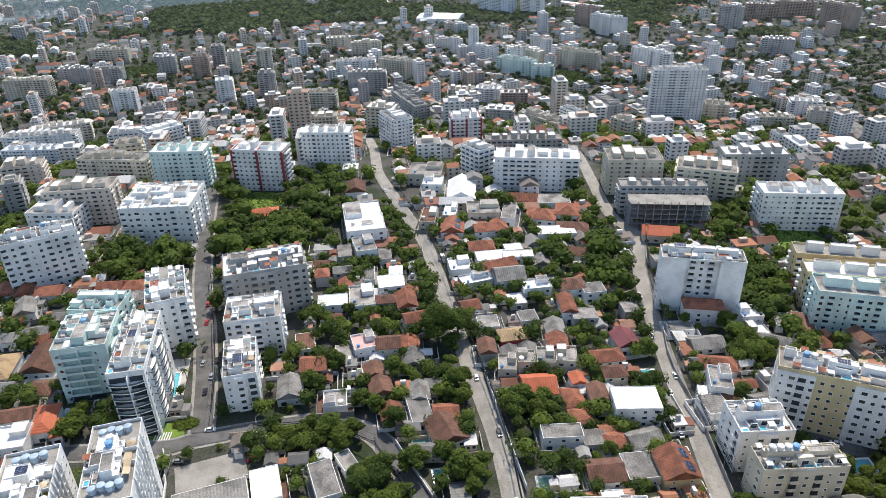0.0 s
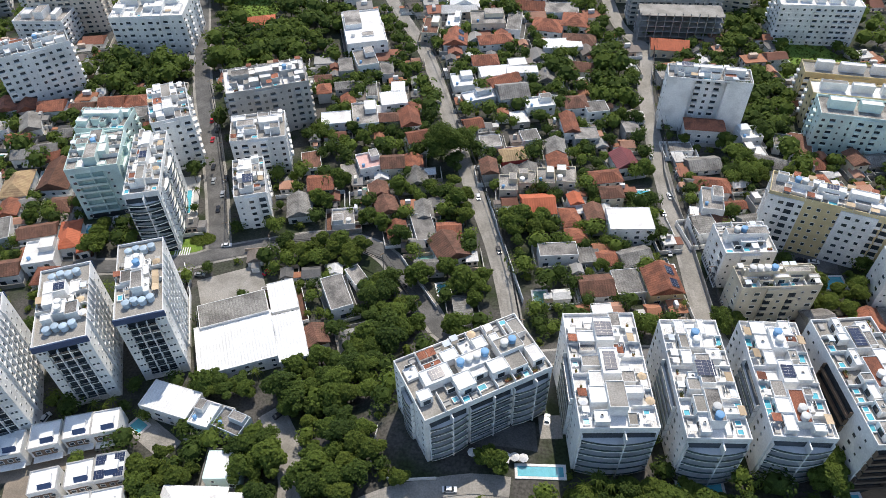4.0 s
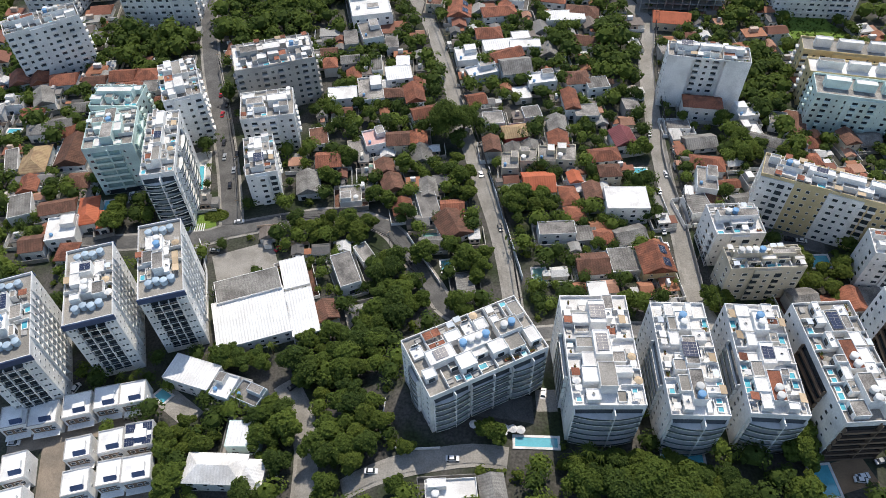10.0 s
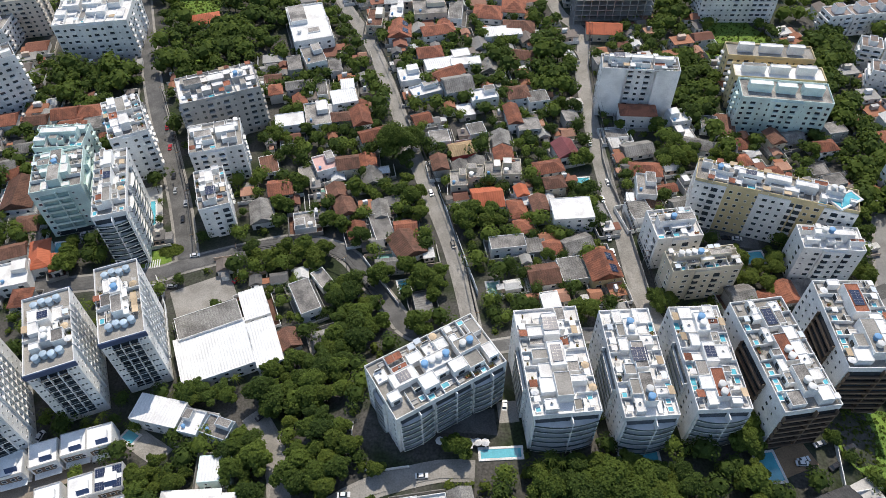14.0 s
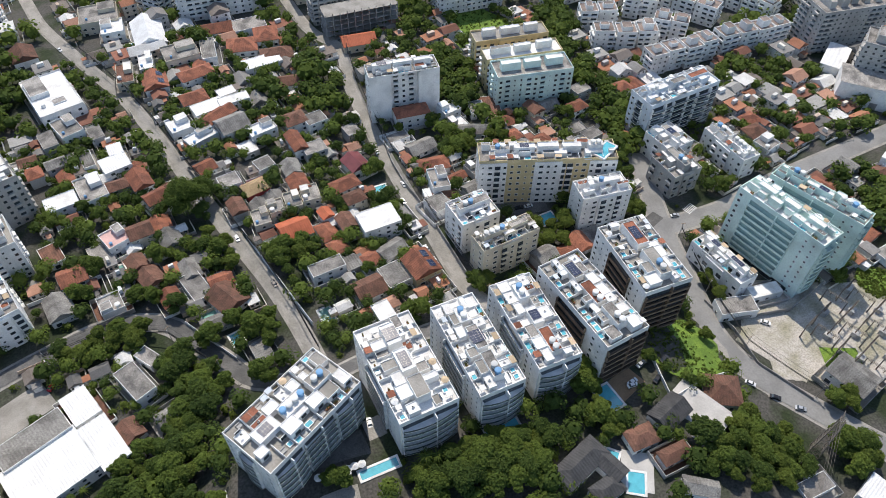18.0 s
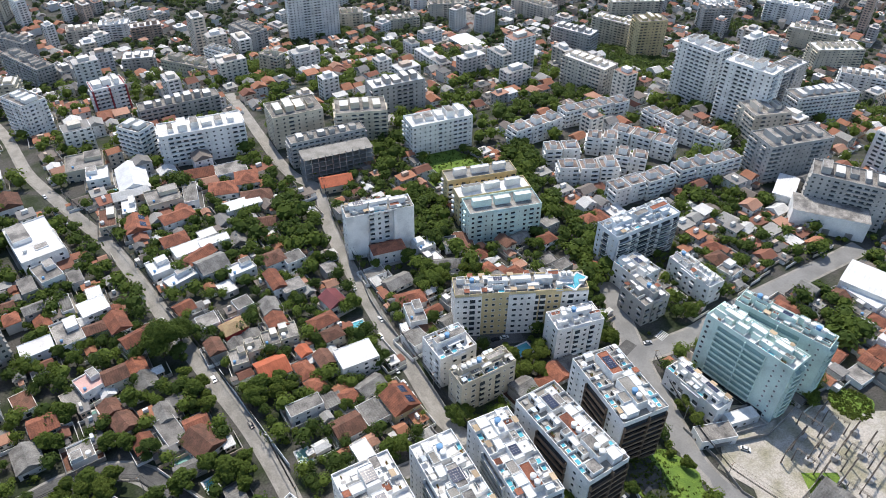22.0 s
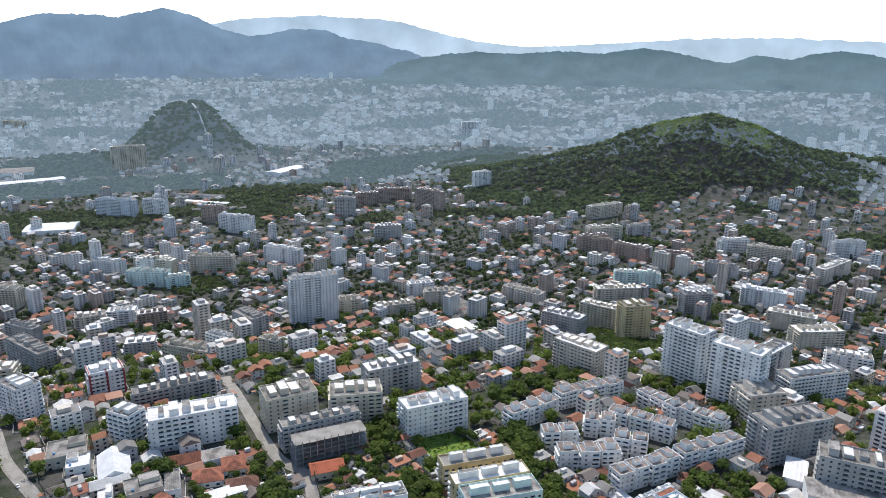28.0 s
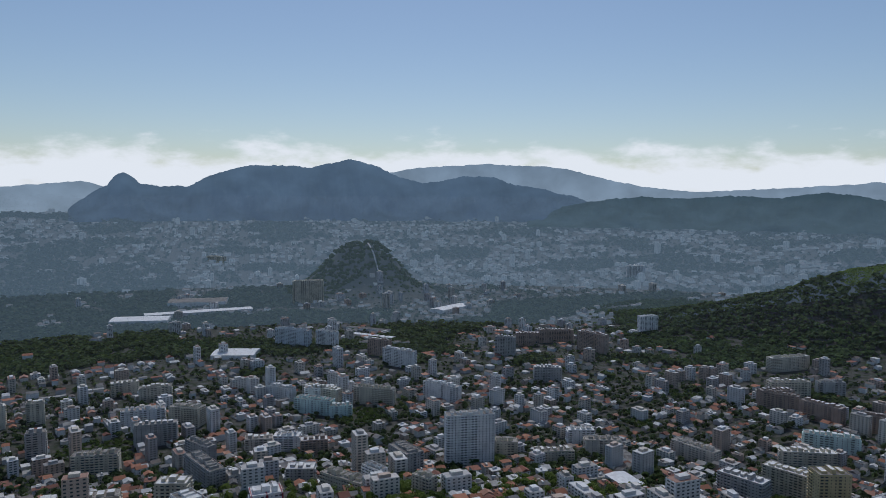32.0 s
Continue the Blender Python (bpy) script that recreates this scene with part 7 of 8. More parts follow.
block(473, 1532, -8, 53, 17, 30, "brown", 277)
block(549, 1552, -12, 79, 17, 30, "brown", 278)
block(-409, 2975, -37, 90, 17, 23, "white", 279)
block(804, 1600, -2, 47, 17, 41, "white", 280)
block(920, 1230, 6, 90, 17, 28, "cream", 281)
block(798, 1063, -6, 71, 17, 28, "cream", 282)
block(877, 1060, -11, 45, 17, 25, "grey", 283)
block(971, 911, -15, 55, 17, 25, "white", 284)
block(815, 878, -41, 41, 17, 25, "brown", 285)
block(686, 699, -6, 42, 17, 34, "white", 286)
block(1136, 811, -13, 62, 17, 30, "white", 287)
block(737, 1013, -7, 55, 17, 30, "brown", 288)
block(1166, 2429, -18, 65, 17, 46, "white", 289)


# ---- rows of the housing estate ----
estate_row(231, 375, 12, 43, 11, 13, 3, 290)
estate_row(290, 390, 5, 61, 11, 13, 4, 291)
estate_row(326, 353, -80, 37, 11, 13, 3, 292)
estate_row(337, 322, -68, 32, 11, 13, 3, 293)
estate_row(230, 338, -17, 24, 11, 13, 2, 294)
estate_row(234, 311, -19, 39, 11, 13, 3, 295)
estate_row(264, 341, -37, 21, 11, 13, 2, 296)
estate_row(291, 332, -56, 44, 11, 13, 3, 297)
estate_row(267, 312, -41, 22, 11, 13, 2, 298)
estate_row(256, 285, 2, 47, 11, 13, 4, 299)
estate_row(308, 288, 2, 50, 11, 13, 4, 300)


# ---- pools, yards, halls ----
swimming_pool(-140.2, 218.0, 17, 5.2, 15.5)
yard(-140.2, 218.0, 17, 11.5, 36, "pale_court", "pale paved pool terrace beside the tower")
swimming_pool(58.3, 242.2, 5, 7.8, 3.8)
swimming_pool(-21.6, 178.4, 15, 4.2, 5.4)
swimming_pool(15.7, 176.6, 8, 4.8, 8.4, "pool_green")
swimming_pool(15.5, 99.3, 4, 13.2, 3.1)
swimming_pool(60.2, 98.6, 4, 12.0, 7.2)
swimming_pool(126.3, 195.8, 8, 9.6, 6.0)
swimming_pool(89.6, 74.9, -40, 4.8, 7.8)
swimming_pool(94.1, 65.1, -30, 5.4, 7.2)
swimming_pool(-49.1, 411.6, 8, 9.6, 4.8)
swimming_pool(-211.6, 230.0, 20, 3.6, 6.0)
swimming_pool(-172.4, 195.9, 10, 6.0, 8.4)
swimming_pool(-30.5, 194.2, 20, 6.0, 7.2, "pool_green")
swimming_pool(-84.2, 213.3, 5, 4.8, 3.6)
swimming_pool(-63.3, 232.2, 5, 3.6, 4.8, "pool_green")
swimming_pool(99.0, 229.9, 5, 6.0, 3.0, "pool_green")
swimming_pool(-114.5, 109.4, -30, 4.8, 3.6)
swimming_pool(-242.0, 241.3, 5, 6.0, 3.0)
swimming_pool(101.1, 96.2, 10, 6.0, 9.6)
swimming_pool(157.2, 203.9, -60, 4.8, 10.8, "pool", 27.3)
yard(-104.1, 172.6, 26.5, 24.9, 14.4, "pavement", "bare concrete parking yard beside the warehouse")
yard(2.2, 108.2, 6.1, 24.3, 12.0, "asphalt", "dark paved court below the apartment block")
yard(18.6, 111.9, 5.9, 6.8, 13.2, "pavement", "concrete drive between the apartment blocks")
yard(107.7, 98.6, 22.2, 16.8, 9.2, "wood", "brown paved parking court")
yard(127.1, 80.1, -64.9, 21.6, 19.2, "pale_court", "pale concrete court of the low houses")
yard(187.8, 108.2, -35.2, 24.3, 21.3, "gravel", "gravel yard beside the avenue")
yard(-128.8, 189.5, 21.7, 12.8, 13.6, "grass", "strip of lawn in front of the tower")
yard(118.6, 209.3, -9.0, 26.3, 13.4, "asphalt", "dark parking court of the yellow block")
yard(-163.8, 208.4, 15.9, 9.3, 16.1, "pavement", "concrete forecourt of the tower")
yard(207.6, 94.1, -21.9, 42.9, 40.2, "gravel", "weedy gravel ground of the substation")
yard(-141.0, 80.0, 110, 30, 8.5, "lane", "tan paved lane between the townhouses")
yard(-138.0, 93.0, 20, 46, 6.5, "lane", "tan paved lane between the townhouses")
yard(-118.0, 70.0, 19, 30, 6.0, "lane", "tan paved lane between the townhouses")
yard(-107.0, 105.5, -30, 16, 8.0, "pavement", "grey paved terrace round the small pool")
yard(207.0, 100.0, -22, 52, 50, "gravel", "pale gravel ground beside the avenue")
yard(240.0, 84.0, -22, 40, 48, "gravel", "pale gravel ground round the switchgear")
yard(181.5, 97.0, -62, 30, 11, "gravel", "pale gravel strip beside the avenue wall")
yard(96.5, 68.5, -30, 11, 14, "pale_court", "white stone deck round the villa pool")
yard(204.0, 84.0, -22, 15, 13, "grass", "rough lawn inside the substation wall")
hall(-173, 1519, -7.0, 89, 66, 9, "white_sheet", "long hall with bright white metal roof")
hall(-456, 1923, 0.7, 142, 72, 12, "white_sheet", "wide grey and white shopping hall")
hall(-351, 2168, 2.6, 164, 84, 14, "sheet", "large grey roofed hall")
hall(-328, 2035, 16.7, 287, 42, 8, "white_sheet", "long low hall with pale roof")
hall(124, 1749, -31.6, 118, 17, 8, "sheet", "long shed with grey roof")
hall(129, 1660, -36.4, 114, 17, 8, "white_sheet", "long shed with pale roof")
hall(149, 1583, -8.8, 114, 19, 8, "sheet", "low shed with grey roof")
hall(308, 653, -77.9, 38, 24, 8, "white_sheet", "low hall with white sheet roof")
hall(377, 785, -82.0, 54, 17, 9, "deck", "white flat roofed hall")
hall(386, 2010, 41.1, 137, 48, 9, "white_sheet", "hall with curved white roof")
hall(314, 164, -63.7, 24, 22, 9, "white_sheet", "grey and white commercial hall")
hall(340, 217, -43.8, 41, 19, 13, "deck", "white office building with flat roof")
hall(340, 250, -53.4, 12, 26, 9, "white_sheet", "hall with white sheet roof")
skeleton_building(90, 384, 1.0, 46, 14, 5)
block(89, 403, 3, 51, 11, 18, "grey", 771)
substation(218, 93, 20)
pylon(167.1, 56.8, 35, 24, [(96, -6, -4)])
long_wall([(-9, 236), (-4, 218), (4, 191), (9, 174)], 3, "pale_blue", "long pale rendered wall along the street")
long_wall([(71, 242), (75, 221), (78, 186), (79, 173)], 2.5, "concrete", "grey concrete wall along the street")
long_wall([(71, 277), (70, 257), (71, 242)], 2.5, "concrete", "grey concrete wall along the street")
long_wall([(-40, 193), (-32, 181), (-23, 168)], 2, "white", "white garden wall on the bend")
long_wall([(169, 129), (172, 112), (171, 95), (181, 74)], 1.6, "concrete", "low concrete wall beside the avenue")
long_wall([(124, 88), (139, 92), (159, 95)], 2, "white", "white wall round the overgrown lot")
long_wall([(122, 88), (125, 108)], 2, "white", "white wall round the overgrown lot")
long_wall([(-34, 110), (-34, 98), (-27, 92), (-14, 94)], 1.5, "white", "white wall round the condominium garden")
long_wall([(-126, 181), (-118, 166), (-109, 142)], 2, "white", "white wall beside the yard")
long_wall([(175, 116), (200, 112), (229, 121), (272, 124)], 2.4, "concrete", "long grey wall behind the mint blocks")
long_wall([(39, 142), (38, 97)], 2.2, "white", "white party wall between the blocks")


# ---- cars ----
car(55.6, 379.5, 98, "car_white")
car(59.1, 373.7, 98, "car_silver")
car(-122.4, 100.5, 14, "car_silver")
car(-118.2, 102.0, 14, "car_dark")
car(-157.8, 86.7, 12, "car_white")
car(-146.6, 108.9, 60, "car_white")
car(-69.5, 117.7, 45, "car_dark")
car(-68.4, 85.3, 5, "car_silver")
car(70.6, 241.0, 97, "car_white")
car(66.7, 229.8, 97, "car_silver")
car(70.0, 164.5, 95, "car_white")
car(-1.5, 201.0, 105, "car_dark")
car(-12.3, 232.9, 103, "car_silver")
car(-112.8, 193.1, 10, "car_white")
car(117.4, 206.6, -5, "car_dark")
car(66.5, 206.2, 98, "car_white")
car(67.1, 197.5, 98, "car_white")
car(68.2, 189.5, 98, "car_white")
car(65.2, 268.7, 95, "car_white")
car(-149.2, 278.5, 100, "car_red")
car(-143.4, 263.0, 100, "car_red")
car(-135.8, 242.4, 100, "car_dark")
car(-132.3, 232.7, 100, "car_silver")
car(-91.9, 180.2, 60, "car_red")
car(-118.1, 176.3, 5, "car_silver")
car(-143.6, 270.6, 100, "car_dark")
car(122.2, 206.2, -5, "car_white")
car(-9.9, 91.0, 5, "car_white")
car(-34.3, 85.1, 5, "car_white")
car(-15.7, 161.2, -25, "car_silver")
car(-37.7, 178.7, -45, "car_dark")
car(17.3, 117.0, 85, "car_white")
car(8.7, 116.0, 100, "car_dark")
car(111.7, 97.5, 0, "car_white")
car(162.3, 88.3, -50, "car_white")
car(186.3, 110.3, -45, "car_white")
car(173.7, 72.6, -35, "car_silver")
car(167.7, 79.9, -40, "car_dark")
car(128.2, 73.6, -40, "car_dark")
car(117.2, 69.5, -40, "car_red")
car(112.4, 98.7, 15, "car_white")
car(121.6, 96.7, 30, "car_dark")
car(91.0, 97.1, 60, "car_silver")
car(-79.2, 398.3, -70, "car_white")
car(-72.6, 383.9, -70, "car_silver")
car(53.9, 376.8, -68, "car_silver")
car(-86.0, 422.0, -70, "car_white")
car(65.8, 218.3, -75, "car_white")
car(-122.6, 100.3, 15, "car_silver")
car(-118.0, 101.8, 15, "car_dark")
car(-157.8, 86.6, 10, "car_white")
car(-146.5, 108.4, 80, "car_white")
car(-165.0, 204.8, 10, "car_white")
car(-163.4, 202.0, 10, "car_silver")
car(-83.3, 232.2, 85, "car_white")
car(-81.0, 230.3, 85, "car_dark")
car(298.0, 161.0, -25, "car_dark")
car(185.0, 176.7, -10, "car_silver")
car(67.8, 210.6, 100, "car_white")
car(-75.2, 499.9, 110, "car_silver")
car(-71.9, 469.9, 112, "car_white")
car(-69.0, 447.1, 112, "car_dark")
car(-52.3, 336.0, 110, "car_silver")
car(-78.5, 179.8, 30, "car_white")
car(119.3, 104.3, 20, "car_silver")
car(128.9, 103.4, 20, "car_dark")
car(136.2, 78.0, 40, "car_dark")
car(122.7, 81.7, 60, "car_silver")
car(-123.9, 214.4, 105, "car_dark")
car(-125.2, 224.3, 105, "car_silver")
car(-127.2, 235.0, 105, "car_dark")


# ---- palms and crossings ----
palm(30.3, 94.2, 1.35, 160)
palm(26.9, 92.1, 1.2, 200)
palm(33.9, 93.5, 1.2, 240)
palm(31.0, 89.9, 1.1, 280)
palm(-129.4, 112.6, 0.9, 320)
palm(-123.8, 114.6, 0.9, 0)
palm(-126.0, 112.5, 0.8, 40)
palm(12.5, 264.4, 0.9, 80)
palm(34.7, 270.8, 0.9, 120)
palm(-5.5, 250.5, 0.8, 160)
palm(-80.3, 130.4, 0.9, 200)
palm(119.6, 183.8, 1.0, 240)
palm(117.1, 186.4, 0.9, 280)
palm(113.6, 179.9, 1.0, 320)
palm(11.6, 188.8, 0.8, 0)
palm(67.5, 175.7, 0.8, 40)
palm(-139.9, 231.5, 0.8, 80)
palm(-134.9, 221.6, 0.8, 120)
palm(27.3, 201.9, 0.8, 160)
palm(45.9, 88.9, 0.9, 200)
palm(121.1, 70.4, 0.9, 240)
palm(187.5, 52.9, 1.0, 280)
palm(132.8, 193.7, 0.9, 320)
garden_parasol(-4.4, 102.4)
garden_parasol(-1.9, 102.3)
garden_parasol(0.6, 102.2)
garden_parasol(3.0, 102.1)
garden_parasol(5.5, 102.0)
garden_parasol(7.9, 102.2)
garden_parasol(10.4, 102.1)
garden_parasol(1.1, 100.3)
garden_parasol(4.9, 100.4)
crosswalk(194.6, 178.3, 20, 7, 0.38)
crosswalk(-129.9, 188.3, 10, 7, 0.38)


# ---- meadows ----
meadow(160, 359, 5, 21.3, 28.2, "fenced green meadow beside the mint slab", 324)
meadow(-147, 343, 5, 9.7, 17.9, "bright grass slope between the trees", 325)
meadow(143, 106, -6, 18.8, 17.8, "overgrown green lot beside the avenue", 326)
meadow(247, 111, -22, 9.5, 9.0, "patch of rough grass beside the substation", 328)
meadow(-166, 401, 1, 16.7, 17.1, "bright grass slope below the white house", 329)
meadow(-124, 196, 6, 5.0, 3.4, "small lawn round the condominium pool", 330)


# ---- groves ----
grove(-52, 127, -7, 18.3, 19.1, 26, (0, 1, 2, 4,), 331)
grove(-43, 97, -6, 11.7, 12.4, 13, (0, 2, 4,), 332)
grove(-48, 83, -4, 17.0, 5.7, 8, (0, 2,), 333)
grove(-26, 85, 6, 6.8, 7.1, 4, (0, 2,), 334)
grove(-39, 160, 6, 10.9, 17.7, 15, (0, 1, 4, 2,), 335)
grove(-10, 177, 6, 6.8, 7.6, 4, (2, 2, 0,), 336)
grove(-14, 156, 7, 1.3, 1.8, 1, (2,), 337)
grove(-27, 251, 6, 7.4, 18.1, 4, (6, 6, 4,), 338)
grove(-18, 222, 6, 5.5, 10.7, 5, (0, 1,), 339)
grove(1, 95, 6, 9.5, 5.5, 7, (3, 5, 0,), 340)
grove(46, 89, 6, 19.9, 6.1, 18, (0, 2, 4,), 341)
grove(67, 90, 6, 9.9, 3.8, 7, (0, 4,), 342)
grove(95, 105, 6, 3.1, 4.9, 3, (0, 3,), 343)
grove(123, 309, 5, 9.9, 39.1, 18, (0, 2, 5,), 344)
grove(48, 330, 5, 10.5, 31.6, 14, (0, 2, 4,), 345)
grove(104, 264, 6, 3.6, 12.3, 3, (2, 0,), 346)
grove(120, 256, 6, 14.0, 8.0, 11, (0, 5, 1,), 347)
grove(122, 188, 6, 13.2, 10.5, 11, (0, 5, 3,), 348)
grove(25, 341, 5, 6.7, 21.9, 7, (4, 1, 0,), 349)
grove(11, 215, 6, 10.2, 6.1, 6, (0, 2,), 350)
grove(-42, 303, 5, 6.4, 12.8, 4, (2, 0,), 351)
grove(-79, 272, 5, 17.4, 13.4, 10, (0, 1, 3,), 352)
grove(-80, 315, 5, 9.1, 10.5, 4, (0, 3,), 353)
grove(-74, 233, 6, 2.1, 3.1, 1, (2,), 354)
grove(-53, 209, 6, 4.9, 5.5, 2, (2, 0,), 355)
grove(-70, 191, 6, 16.6, 7.1, 12, (0, 5, 2,), 356)
grove(-87, 193, 6, 1.9, 4.6, 1, (4,), 357)
grove(-202, 312, 5, 24.4, 13.5, 16, (2, 0, 4,), 358)
grove(-135, 350, 5, 14.7, 21.2, 14, (4, 1, 2,), 359)
grove(-164, 335, 5, 11.6, 16.5, 7, (2, 0,), 360)
grove(-126, 388, 0, 20, 44, 24, (4, 1, 0, 2,), 431)
grove(-176, 372, 0, 13, 40, 14, (4, 1, 2,), 432)
grove(-185, 322, 10, 34, 7, 14, (2, 4, 0,), 433)
grove(-247, 301, 5, 2.5, 4.5, 1, (2,), 361)
grove(-232, 304, 5, 2.5, 4.5, 1, (2,), 362)
grove(-220, 233, 6, 19.1, 15.4, 9, (0, 3, 1,), 363)
grove(-166, 190, 6, 2.9, 10.5, 6, (0, 3,), 364)
grove(-141, 270, 5, 2.3, 6.5, 2, (0,), 365)
grove(-99, 93, 6, 9.4, 7.4, 10, (5, 3, 0,), 366)
grove(-72, 102, 6, 6.5, 7.1, 8, (0, 2, 4,), 367)
grove(-89, 125, 6, 9.4, 3.8, 8, (0, 1,), 368)
grove(-100, 79, 6, 5.5, 3.8, 3, (0,), 369)
grove(-220, 202, 6, 7.7, 23.6, 7, (0, 1, 3,), 370)
grove(37, 227, 6, 2.5, 3.6, 1, (3,), 371)
grove(-78, 220, 6, 3.5, 3.7, 2, (0,), 372)
grove(-31, 180, 6, 1.8, 2.4, 1, (2,), 373)
grove(-44, 173, 6, 4.5, 5.8, 4, (0, 4,), 374)
grove(51, 164, 6, 4.3, 2.2, 2, (0,), 375)
grove(83, 170, 6, 5.3, 3.3, 4, (0, 2,), 376)
grove(138, 63, -10, 22.8, 15.7, 30, (0, 2, 4, 5,), 377)
grove(189, 68, -22, 6.7, 5.3, 5, (2, 0,), 378)
grove(181, 53, -22, 7.2, 9.8, 8, (5, 0, 2,), 379)
grove(53, 86, -22, 16.2, 8.1, 18, (0, 4, 2,), 380)
grove(94, 87, -22, 6.1, 6.0, 7, (0, 3,), 381)
grove(94, 106, -22, 2.8, 4.1, 4, (0,), 382)
grove(144, 108, -5, 15.1, 13.5, 12, (3, 5,), 383)
grove(174, 134, -22, 2.4, 12.1, 6, (3, 5,), 384)
grove(184, 217, -22, 8.9, 17.8, 12, (4, 0, 2,), 387)
grove(195, 260, -21, 8.5, 20.8, 9, (0, 2,), 388)
grove(216, 180, -22, 4.2, 7.0, 3, (2, 0,), 389)
grove(166, 183, -22, 5.5, 5.1, 4, (5, 0,), 390)
grove(202, 331, -21, 5.2, 28.2, 13, (0, 2, 5,), 391)
grove(195, 291, -21, 5.6, 11.4, 6, (0, 2,), 392)
grove(277, 146, -22, 9.4, 11.8, 8, (2, 0, 4,), 393)
grove(284, 269, -21, 6.0, 5.7, 3, (0,), 394)
grove(235, 197, -22, 11.9, 6.7, 7, (0, 3,), 395)
grove(265, 179, -22, 4.9, 3.0, 2, (3,), 396)
grove(319, 194, -21, 6.3, 4.9, 3, (0,), 397)
grove(355, 446, -11, 14.5, 21.2, 9, (0, 2,), 398)
grove(325, 444, -14, 13.7, 19.1, 9, (0, 2,), 399)
grove(297, 440, -16, 11.4, 17.2, 8, (0, 2, 5,), 400)
grove(268, 429, -18, 9.3, 14.9, 7, (5, 0,), 401)
grove(244, 418, -20, 8.3, 13.1, 7, (0, 5,), 402)
grove(226, 408, -21, 8.1, 11.8, 7, (5, 0,), 403)
grove(205, 346, -22, 6.7, 35.6, 18, (0, 2, 5,), 404)
grove(383, 396, -11, 12.4, 23.1, 7, (2, 0,), 405)
grove(385, 376, -11, 8.6, 19.1, 5, (2, 0,), 406)
grove(367, 324, -15, 7.9, 23.4, 8, (0, 2,), 407)
grove(352, 289, -18, 8.3, 13.7, 7, (0, 2,), 408)
grove(394, 513, -6, 8.4, 42.8, 5, (4, 0,), 409)
grove(123, 1111, -22, 34.9, 37.4, 8, (0, 2,), 410)
grove(-27, 616, -39, 16.0, 47.6, 8, (0, 2,), 411)
grove(83, 581, -32, 17.7, 36.5, 9, (0, 4,), 412)
grove(127, 395, -23, 11.8, 32.7, 14, (4, 0,), 413)
grove(-6, 399, -23, 0.2, 0.5, 1, (0,), 414)
grove(-70, 825, -43, 38.7, 112.7, 12, (0, 2, 4,), 415)
grove(200, 783, -30, 18.8, 37.5, 8, (0, 2,), 416)
grove(35, 434, -24, 10.5, 8.1, 6, (4, 0,), 417)
grove(-133, 608, -11, 7.8, 58.2, 5, (4, 0,), 418)
grove(-137, 430, 1, 15.3, 40.8, 14, (0, 4, 2,), 419)
grove(202, 778, 29, 27.3, 59.3, 9, (2, 0,), 420)
grove(263, 1101, 2, 9.3, 36.6, 4, (0,), 421)
grove(272, 626, 35, 23.9, 66.4, 7, (4, 0,), 422)
grove(-196, 395, 0, 10.6, 29.8, 12, (2, 0, 4,), 423)
grove(-216, 464, -7, 6.5, 25.4, 5, (4, 0,), 424)
grove(-258, 541, -19, 8.9, 79.7, 7, (0, 1,), 425)
grove(-569, 845, 2, 10.8, 46.3, 5, (0, 2,), 426)
grove(-653, 924, 2, 18.7, 51.4, 8, (0, 2,), 427)


# ---- poles and cables ----
power_line([(5, 158), (-2, 199), (-13, 233), (-23, 264), (-35, 305), (-48, 346), (-59, 372), (-77, 410)], -3.6)
power_line([(79, 162), (73, 208), (70, 241), (68, 282), (68, 329), (72, 366)], -3.6)
power_line([(174, 166), (168, 139), (163, 112), (167, 92), (178, 72)], 5.6)
power_line([(-26, 167), (-40, 186), (-50, 197), (-71, 202), (-94, 196)], 4.4)
power_line([(-118, 196), (-127, 222), (-144, 262), (-161, 299)], -5.0)


fill_near()
fill_far()


